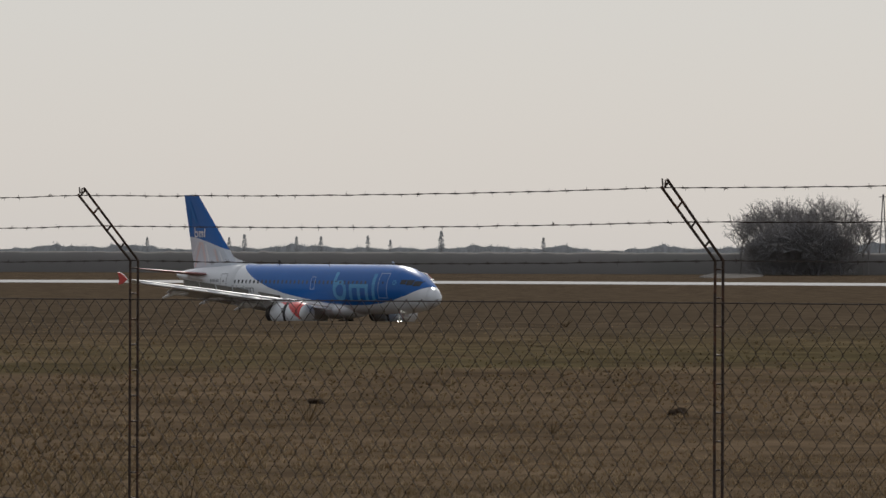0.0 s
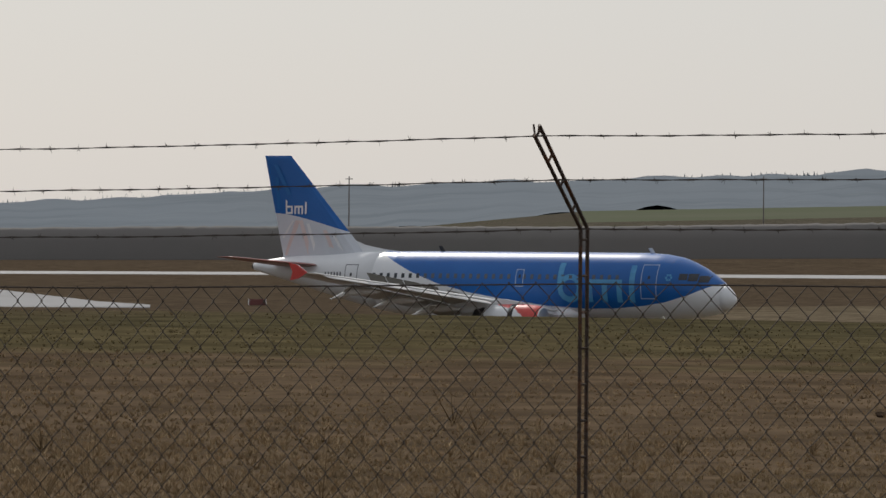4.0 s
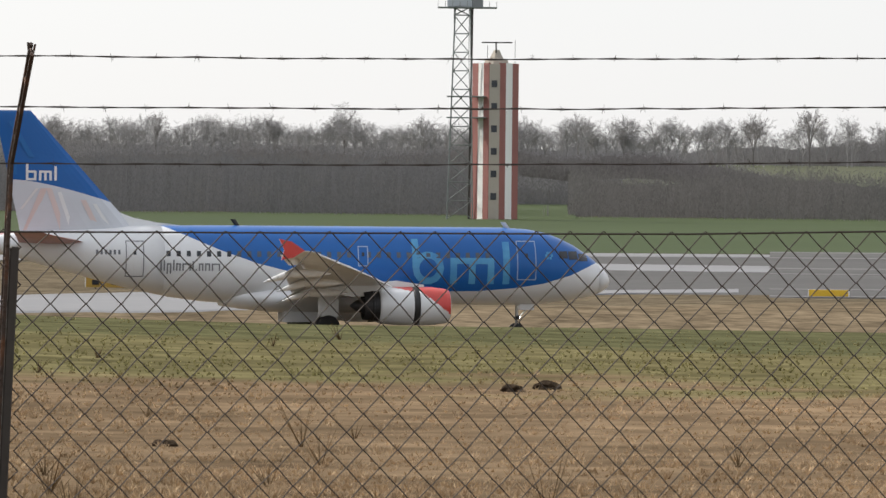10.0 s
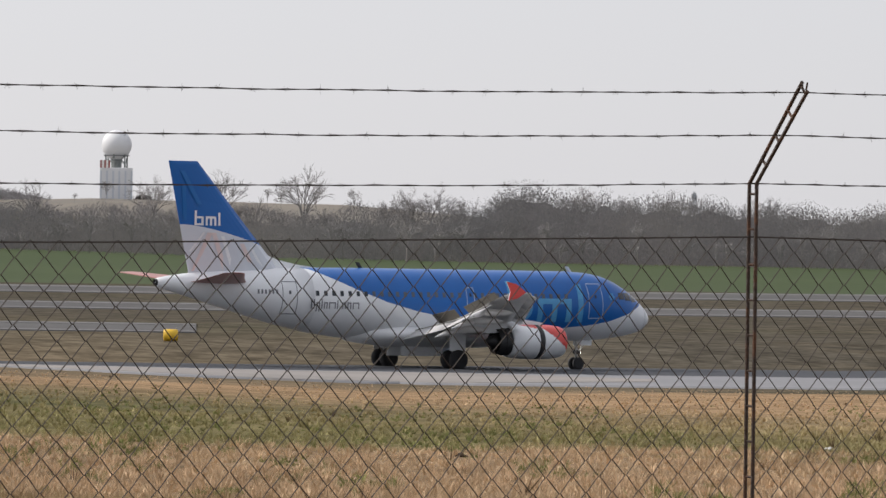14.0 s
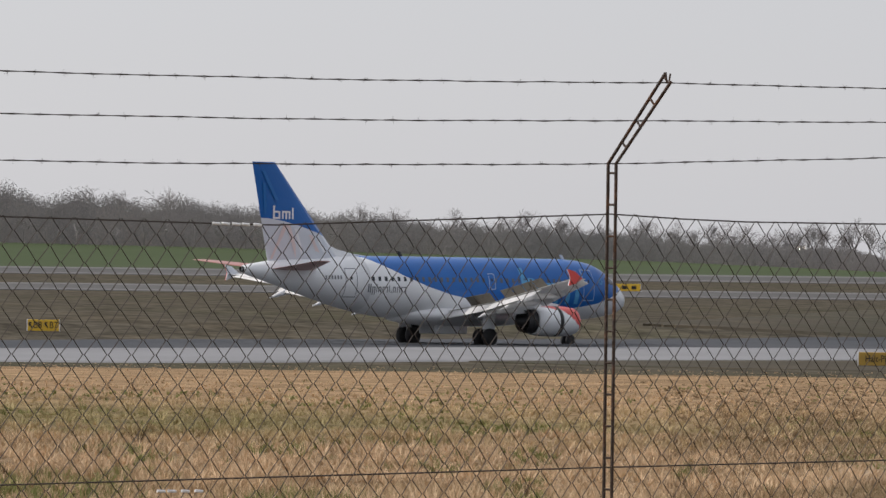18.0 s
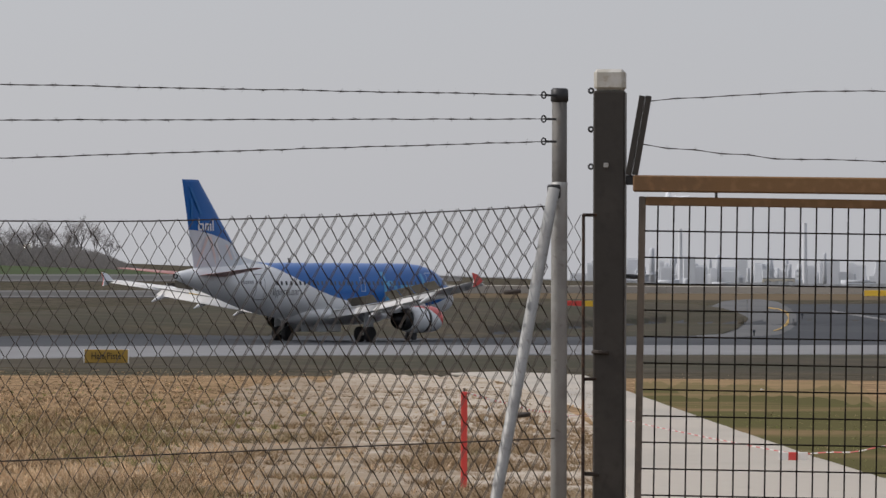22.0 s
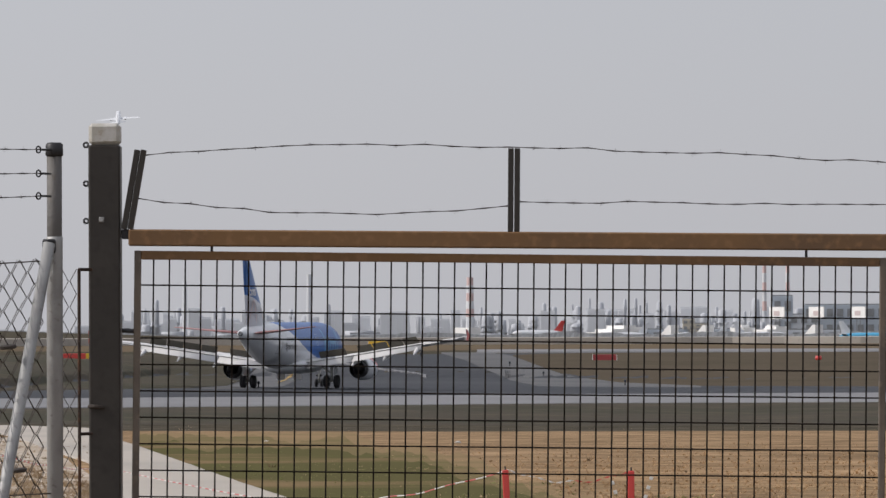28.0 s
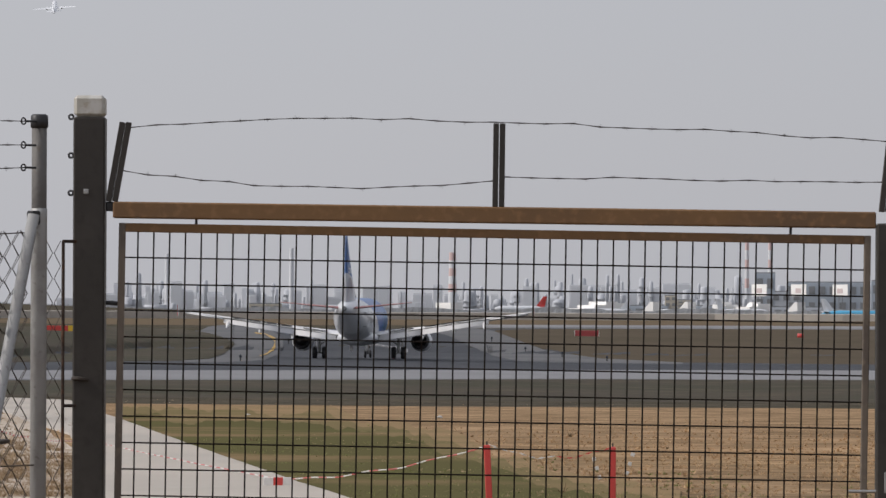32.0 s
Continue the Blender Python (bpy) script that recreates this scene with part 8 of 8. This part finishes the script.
# ---- a plain jet, for parked and departing aircraft
def small_jet(name, label, tail_m, body_m, scale=1.0):
    ob = thing(name, Matrix(), label, "airliner", "distant airliners")
    bm = bmesh.new()
    turned(bm, [(17, .1), (16.2, 1.0), (14.5, 1.7), (12, 2.0), (-8, 2.0), (-12, 1.6), (-16, .6), (-17, .2)], axis="X", n=16, m=Matrix.Translation((0, 0, 3.6)))
    part("fuselage", bm, body_m, ob, smooth=True)
    for s in (-1, 1):
        bm = bmesh.new()
        loft(bm, [[Vector((x, s * y, z + t)) for x, t in ((le, 0), ((le + te) / 2, th), (te, 0), ((le + te) / 2, -th * .6))] for y, z, le, te, th in ((1.5, 2.7, 5, -1.5, .5), (6, 3.0, 2.6, -1.6, .35), (17, 4.0, -2.6, -4.2, .12))])
        bmesh.ops.recalc_face_normals(bm, faces=bm.faces)
        part("wing", bm, M_WHITE, ob)
        bm = bmesh.new()
        turned(bm, [(5.5, .9), (4.5, 1.05), (2.5, 1.0), (1.2, .6)], axis="X", n=12, m=Matrix.Translation((0, s * 5.8, 1.9)))
        part("engine", bm, body_m, ob, smooth=True)
        bm = bmesh.new()
        loft(bm, [[Vector((x, s * y, z + t)) for x, t in ((le, 0), ((le + te) / 2, .15), (te, 0), ((le + te) / 2, -.1))] for y, z, le, te in ((.5, 4.4, -12, -15.6), (6, 5.0, -15, -16.6))])
        bmesh.ops.recalc_face_normals(bm, faces=bm.faces)
        part("tailplane", bm, M_WHITE, ob)
        if name != "departing_airliner":
            bm = bmesh.new()
            rod(bm, (-.5, s * 3.6, 0), (-.5, s * 3.6, 2.4), .4, 8)
            part("gear", bm, M_DARK, ob)
    bm = bmesh.new()
    loft(bm, [[Vector((x, y, z)) for x, y in ((le, 0), ((le + te) / 2, .25), (te, 0), ((le + te) / 2, -.25))] for z, le, te in ((4.8, -9.5, -15.6), (11.6, -14.8, -17.2))])
    bmesh.ops.recalc_face_normals(bm, faces=bm.faces)
    part("fin", bm, tail_m, ob)
    return ob


def az_spot(az, r, el):
    return Vector((r * math.sin(radians(az)), r * math.cos(radians(az)), EYE + r * math.tan(radians(el))))


departing = small_jet("departing_airliner", "white airliner climbing away in the distance", M_WHITE, M_WHITE)
parked = small_jet("parked_airliner", "parked white airliner with a red tail", M_RED, M_WHITE)
parked.matrix_world = Matrix.Translation(az_spot(52.60, 3700, -.06)) @ Matrix.Rotation(radians(140), 4, "Z")
white_jet = small_jet("parked_airliner", "parked plain white airliner at a distant stand", M_WHITE, M_WHITE)
white_jet.matrix_world = Matrix.Translation(az_spot(54.2, 3640, -.088)) @ Matrix.Rotation(radians(140), 4, "Z")
blue_jet = small_jet("parked_airliner", "parked light blue airliner with a white tail", M_WHITE, M_SKYBLUE)
blue_jet.matrix_world = Matrix.Translation(az_spot(55.86, 3000, -.115)) @ Matrix.Rotation(radians(-48), 4, "Z")
for az, rot in ((53.42, 140), (54.77, -40)):
    j = copy_thing(white_jet, Matrix.Translation(az_spot(az, 3650, -.085)) @ Matrix.Rotation(radians(rot), 4, "Z"))
    tagged(j, "parked white airliner at a distant stand")
strip("apron", [(46.5, -.05, -.045), (58, -.06, -.055)], M_CONCRETE, "far pale apron", up=1.2)


# ---- terminal, hangars and the refinery on the horizon
def block(az, r, e0, e1, wdeg, material, name, label, category, floors=0, top=None, depth=20, windows=M_ROOF, turn=0.0):
    z0, z1 = EYE + r * math.tan(radians(e0)) - 3, EYE + r * math.tan(radians(e1))
    w = r * radians(wdeg)
    a = radians(az)
    ob = thing(name, Matrix.Translation((r * math.sin(a), r * math.cos(a), z0)) @ Matrix.Rotation(-a - turn, 4, "Z"), label, category, name + "s")
    bm = bmesh.new()
    box(bm, 0, 0, (z1 - z0) / 2, w, depth, z1 - z0, bevel=.3)
    part("wall", bm, material, ob)
    for k in range(floors):
        n = max(2, int(w / 7))
        for i in range(n):
            bm = bmesh.new()
            box(bm, -w / 2 + (i + .5) * w / n, -depth / 2, 4 + (z1 - z0 - 4) * (k + .5) / floors, w / n * .6, .4, (z1 - z0 - 4) / floors * .5)
            part("window", bm, windows, ob)
    bm = bmesh.new()
    box(bm, 0, 0, z1 - z0 + .3, w * .98, depth * .98, .8)
    part("roof", bm, top or M_ROOF, ob)
    return ob


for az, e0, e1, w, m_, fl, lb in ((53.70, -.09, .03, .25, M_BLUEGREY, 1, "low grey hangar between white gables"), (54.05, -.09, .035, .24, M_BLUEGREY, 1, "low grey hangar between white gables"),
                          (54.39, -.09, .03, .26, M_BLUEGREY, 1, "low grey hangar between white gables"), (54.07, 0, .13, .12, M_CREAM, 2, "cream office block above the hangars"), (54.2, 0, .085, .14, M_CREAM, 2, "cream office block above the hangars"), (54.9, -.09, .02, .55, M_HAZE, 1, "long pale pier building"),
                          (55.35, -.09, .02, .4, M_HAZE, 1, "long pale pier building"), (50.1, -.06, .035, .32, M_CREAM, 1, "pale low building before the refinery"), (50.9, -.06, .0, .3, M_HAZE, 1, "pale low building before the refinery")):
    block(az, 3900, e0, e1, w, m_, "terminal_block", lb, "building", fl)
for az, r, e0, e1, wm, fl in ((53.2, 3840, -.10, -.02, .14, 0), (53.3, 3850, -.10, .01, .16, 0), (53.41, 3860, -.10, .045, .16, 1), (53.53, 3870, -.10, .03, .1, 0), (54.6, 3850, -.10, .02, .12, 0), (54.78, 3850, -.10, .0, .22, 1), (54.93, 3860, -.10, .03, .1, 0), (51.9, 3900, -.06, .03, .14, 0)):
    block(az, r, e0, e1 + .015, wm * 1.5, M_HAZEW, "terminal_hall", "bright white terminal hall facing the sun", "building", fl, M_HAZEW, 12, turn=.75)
for az in (53.88, 54.22, 54.57, 54.85, 55.29):
    b = az_spot(az, 3860, -.10)
    ob = thing("gable_wall", Matrix.Translation(b) @ Matrix.Rotation(-radians(az + 32), 4, "Z"), "bright white sloping gable wall of the terminal", "wall", "gable walls")
    bm = bmesh.new()
    loft(bm, [[Vector((x, y, z)) for x, z in ((-9, 0), (4.5, 0), (4.5, 11.5), (2.2, 11.5))] for y in (-5, 5)])
    bmesh.ops.recalc_face_normals(bm, faces=bm.faces)
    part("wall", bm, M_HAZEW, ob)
    bm = bmesh.new()
    box(bm, .5, -5.05, 3, 1.6, .2, 2.4)
    part("window", bm, M_ROOF, ob)
for az, e1, w, m_ in ((54.99, .352, .2, M_BLUEGREY), (55.6, .264, .8, M_BLUEGREY), (56.5, .28, .95, M_BLUEGREY), (54.93, .24, .1, M_HAZE), (55.2, .17, .3, M_HAZE)):
    block(az, 4050, -.06, e1, w, m_, "hangar", "blue-grey hangar on the far side of the airport", "hangar", 2)
for az in (55.07, 55.455, 55.86):
    r = 4030
    c = az_spot(az, r, .187)
    ob = thing("roof_sign", Matrix.Translation(c) @ Matrix.Rotation(-radians(az + 55), 4, "Z"), "white square roof sign with a red mark", "sign", "roof signs")
    bm = bmesh.new()
    box(bm, 0, -11.5, 0, 18, .6, 8.2)
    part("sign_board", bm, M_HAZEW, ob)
    bm = bmesh.new()
    box(bm, 0, -11.9, -.3, 6.5, .3, 3.2)
    part("sign_mark", bm, M_PINK, ob)
    for s in (-2, 2):
        bm = bmesh.new()
        rod(bm, (s, -11.2, -16), (s, -11.2, 0), .3, 5)
        part("sign_leg", bm, M_ROOF, ob)
rr = random.Random(21)
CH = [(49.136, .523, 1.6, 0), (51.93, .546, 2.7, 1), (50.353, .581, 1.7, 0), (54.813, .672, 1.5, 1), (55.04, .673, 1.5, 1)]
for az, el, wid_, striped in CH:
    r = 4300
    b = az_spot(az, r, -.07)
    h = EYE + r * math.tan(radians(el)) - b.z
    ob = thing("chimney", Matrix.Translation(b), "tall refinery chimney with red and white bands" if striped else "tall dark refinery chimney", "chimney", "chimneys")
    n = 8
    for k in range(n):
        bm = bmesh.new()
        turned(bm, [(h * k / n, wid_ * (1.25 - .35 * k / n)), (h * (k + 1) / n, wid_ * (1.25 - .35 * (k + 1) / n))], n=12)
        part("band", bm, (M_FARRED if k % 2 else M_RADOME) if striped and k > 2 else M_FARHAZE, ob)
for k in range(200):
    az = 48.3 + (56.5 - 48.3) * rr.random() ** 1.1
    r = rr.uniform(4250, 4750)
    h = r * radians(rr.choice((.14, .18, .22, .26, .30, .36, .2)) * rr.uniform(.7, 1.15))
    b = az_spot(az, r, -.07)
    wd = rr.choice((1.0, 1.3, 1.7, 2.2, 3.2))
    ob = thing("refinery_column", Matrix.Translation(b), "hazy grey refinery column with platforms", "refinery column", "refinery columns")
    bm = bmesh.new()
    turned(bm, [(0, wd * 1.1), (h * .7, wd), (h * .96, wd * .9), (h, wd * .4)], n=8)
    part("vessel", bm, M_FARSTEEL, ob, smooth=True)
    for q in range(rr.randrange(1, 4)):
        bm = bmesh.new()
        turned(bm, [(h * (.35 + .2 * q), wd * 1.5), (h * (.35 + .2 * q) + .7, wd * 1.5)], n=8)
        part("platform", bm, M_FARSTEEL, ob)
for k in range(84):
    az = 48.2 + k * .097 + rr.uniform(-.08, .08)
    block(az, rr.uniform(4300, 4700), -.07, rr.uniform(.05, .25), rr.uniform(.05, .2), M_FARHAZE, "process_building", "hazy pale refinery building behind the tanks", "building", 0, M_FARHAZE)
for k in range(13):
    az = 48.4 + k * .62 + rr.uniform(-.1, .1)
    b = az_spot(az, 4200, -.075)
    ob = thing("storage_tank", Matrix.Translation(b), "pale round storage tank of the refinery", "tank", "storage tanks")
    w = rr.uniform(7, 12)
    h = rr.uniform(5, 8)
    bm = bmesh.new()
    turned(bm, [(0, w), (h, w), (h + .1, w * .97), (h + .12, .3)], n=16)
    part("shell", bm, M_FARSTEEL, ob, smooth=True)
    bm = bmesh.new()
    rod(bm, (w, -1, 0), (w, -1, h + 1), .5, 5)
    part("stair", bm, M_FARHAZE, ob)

# a bird far off
bird = thing("bird", Matrix(), "small dark bird gliding in the sky", "bird")
bm = bmesh.new()
turned(bm, [(-.16, .01), (-.05, .045), (.08, .04), (.16, .01)], axis="X", n=8)
part("body", bm, M_BLACK, bird)
for s in (-1, 1):
    bm = bmesh.new()
    loft(bm, [[Vector((x, s * y, z)) for x, z in ((.06, z0), (0, z0 + .012), (-.08, z0))] for y, z0 in ((.03, .02), (.2, .06), (.38, .03))])
    part("wing", bm, M_BLACK, bird)

# ---- grass: many slender blades in tufts
def lumpy(x, y, scale, seed):
    """Smooth noise from 0 to 1 over the plan."""
    xi, yi = np.floor(x / scale).astype(np.int64), np.floor(y / scale).astype(np.int64)
    fx, fy = x / scale - xi, y / scale - yi
    fx, fy = fx * fx * (3 - 2 * fx), fy * fy * (3 - 2 * fy)

    def lot(i, j):
        q = (i * 374761393 + j * 668265263 + seed * 982451653) & 0x7fffffff
        q = ((q ^ (q >> 13)) * 1274126177) & 0x7fffffff
        return ((q ^ (q >> 16)) & 0xffff) / 65535.0

    return (lot(xi, yi) * (1 - fx) + lot(xi + 1, yi) * fx) * (1 - fy) + (lot(xi, yi + 1) * (1 - fx) + lot(xi + 1, yi + 1) * fx) * fy


def grass(name, n, az0, az1, tall, seed, material, label, keep, rnear=52, lean=.45, k=9, short=.42):
    """Tussocks: each a fan of slender blades from one root."""
    g = np.random.default_rng(seed)
    az = g.uniform(az0, az1, n)
    rc = np.interp(az, [c[0] for c in CREST], [c[2] for c in CREST])
    u = g.random(n)
    r = 1 / (u * (1 / rnear - 1 / rc) + 1 / rc) + g.uniform(-2, 2, n)
    ok = keep(az, r, g)
    az, r, rc = az[ok], r[ok], rc[ok]
    n = len(az)
    z = np.empty(n)
    bins = np.round(az * 2).astype(int)
    for b_ in np.unique(bins):
        m_ = bins == b_
        rs, zs = profile(b_ / 2)
        z[m_] = EYE + np.interp(r[m_], rs, zs)
    a = np.radians(az)
    base = np.stack([r * np.sin(a), r * np.cos(a), z - .02], 1)
    size = tall * g.uniform(.5, 1.35, n) * (.4 + .8 * lumpy(base[:, 0], base[:, 1], 1.4, 5) + .5 * lumpy(base[:, 0], base[:, 1], .5, 9))
    size *= np.interp(r, [60, 140, 190, 230, 290], [1.0, .9, .6, .4, .28])
    size *= np.interp(az, [44, 48.5], [1.0, short])
    S = np.repeat(size, k) * g.uniform(.55, 1.15, n * k)
    wd = (.003 + np.repeat(r, k) * .00007) * g.uniform(.7, 1.5, n * k)
    t = np.repeat(a, k) + g.uniform(-.6, .6, n * k)
    side = np.stack([np.cos(t), -np.sin(t), np.zeros(n * k)], 1) * (2 * wd * np.where(g.random(n * k) < .5, 1, -1))[:, None]
    tip = np.stack([g.normal(0, lean, n * k), g.normal(0, lean, n * k), np.ones(n * k)], 1) * S[:, None]
    V = np.empty((n, 1 + 2 * k, 3), np.float32)
    V[:, 0] = base
    P = np.repeat(base, k, 0)
    V[:, 1:k + 1] = (P + side).reshape(n, k, 3)
    V[:, k + 1:] = (P + tip).reshape(n, k, 3)
    root = (np.arange(n, dtype=np.int32) * (1 + 2 * k))[:, None]
    q = np.arange(k, dtype=np.int32)[None, :]
    L = np.stack([root + q * 0, root + 1 + q, root + 1 + k + q], 2)
    N = n * k
    me = bpy.data.meshes.new(name)
    me.vertices.add(n * (1 + 2 * k))
    me.vertices.foreach_set("co", V.ravel())
    me.loops.add(N * 3)
    me.loops.foreach_set("vertex_index", L.ravel().astype(np.int32))
    me.polygons.add(N)
    me.polygons.foreach_set("loop_start", np.arange(0, N * 3, 3, dtype=np.int32))
    me.materials.append(material)
    me.update(calc_edges=True)
    return tagged(new(name, me), label, "grass", kind="stuff")


def greenness(az, r):
    """How green the turf is: a lush tongue beside the path, and scattered patches."""
    el = -np.degrees(np.arctan2(2.82 + (r - 78) * .0086, r))
    upper = np.interp(az, [48.6, 50.5, 51.5, 52.2, 53, 56], [-1.03, -1.08, -1.22, -1.42, -1.62, -1.75])
    patch = .65 * lumpy(az, np.log(r) * 7, .8, 31) + .35 * lumpy(az, np.log(r) * 9, .3, 37)
    tongue = np.clip((upper + .1 - el + (patch - .5) * .5) / .4, 0, 1) * np.interp(az, [48.4, 48.8, 51.5, 53, 56], [0, .92, .88, .68, .58])
    some = np.clip((patch - .52) / .14, 0, 1) * np.interp(az, [22, 27, 45, 48], [0, .6, .6, 0]) * np.clip((-.98 - el) / .1, 0, 1)
    return np.maximum(tongue, some)


def on_grass(az, r, g):
    """Keep off the gravel, path and road."""
    x, y = r * np.sin(np.radians(az)), r * np.cos(np.radians(az))
    share = np.clip((az - 42.4 - (r - 70) * .006) / 2.8, 0, 1) * .95
    patch = .6 * lumpy(x, y, 1.1, 3) + .4 * lumpy(x, y, .35, 8)
    bare = (az > 40.5) & (az < 48.5) & (patch < share * .74) & (r < 282)
    road = (az > 47.8) & (r < 76)
    path = (az > 48.2) & (az < 51.6) & (r < np.interp(az, [48.2, 48.65, 49.5, 50.5, 51.6], [250, 205, 140, 100, 76]))
    return ~(bare | road | path)


def on_gravel(az, r, g):
    """Clumps on the gravel, thicker towards its edge."""
    x, y = r * np.sin(np.radians(az)), r * np.cos(np.radians(az))
    share = np.clip((az - 41.6 - (r - 70) * .006) / 3.4, 0, 1) * np.clip((47.2 - az) / .8, .25, 1)
    patch = .25 * lumpy(x, y, 9, 13) + .45 * lumpy(x, y, 1.6, 23) + .3 * lumpy(x, y, .5, 18)
    path = (az > 46.8) & (r < np.interp(az, [46.8, 47.4, 48.2, 48.45], [275, 230, 160, 130])) & (r > np.interp(az, [46.8, 47.4, 48.2, 48.45], [265, 215, 125, 96]))
    return (patch > .44 + .12 * share) & (r < 285) & ~path & (g.random(len(az)) < np.clip((az - 41.0) / 2.0, 0, 1))


def dry_turf(az, r, g):
    return on_grass(az, r, g) & (g.random(len(az)) >= greenness(az, r))


def green_turf(az, r, g):
    return on_grass(az, r, g) & (g.random(len(az)) < greenness(az, r))


grass("dry_grass", 88000, -54, 20, .075, 1, M_STRAW, "dry straw-coloured grass with green patches, backlit shade tinted in the west", on_grass, lean=.5)
grass("dry_grass", 85000, 20, 57, .15, 2, M_STRAW, "dry straw-coloured grass with green patches", dry_turf, lean=.5, short=.42)
grass("green_grass", 85000, 20, 57, .14, 12, M_GREENGRASS, "fresh green grass in patches beside the path", green_turf, lean=.5, short=.5)
grass("grass_tufts", 26000, 41.4, 48.4, .16, 6, M_TUFT, "low brown grass tufts on the gravel", on_gravel, lean=1.0, k=11, short=.8)
grass("stalks", 220, -54, 57, .42, 3, M_STALK, "tall dead weed stalks standing in the grass", on_grass, 45, .5)


def motions():
    nose_up = [(0, 0), (3.5, 0), (6, .35), (7, .42), (9, .5), (10, .2), (11, 0), (32, 0)]
    walk(plane, [(t, pose(x, y, z, 0, -float(along(t, nose_up)), h)) for t, x, y, z, h in ROLLOUT])
    for panel, hinge in SPOILERS:  # folded down as the turn ends
        walk(panel, [(t, hinge @ Matrix.Rotation(radians(-a), 4, "X")) for t, a in ((0, 48), (29.5, 48), (29.7, 46), (30.6, 4), (30.8, 2), (32, 2))])
    climb = [(0, 49.3, -.6), (14, 49.25, .02), (21, 49.068, .612), (24, 48.884, 1.208), (26.5, 48.63, 1.745), (28, 48.495, 2.075), (29, 48.42, 2.285), (30, 48.303, 2.525), (32, 48.027, 2.885)]
    walk(departing, [(t, Matrix.Translation(az_spot(az, 4500 + t * 5, el)) @ pose(0, 0, 0, -5, -19, 41)) for t, az, el in climb])
    glide = [(0, -1.6, 1.9), (7.5, -1.241, 2.025), (8, -1.14, 2.024), (8.5, -1.063, 2.011), (12, -.4, 1.9), (32, 3.5, 1.6)]
    walk(bird, [(t, Matrix.Translation(az_spot(az, 420, el)) @ pose(0, 0, 0, 12, 0, 20)) for t, az, el in glide])


motions()
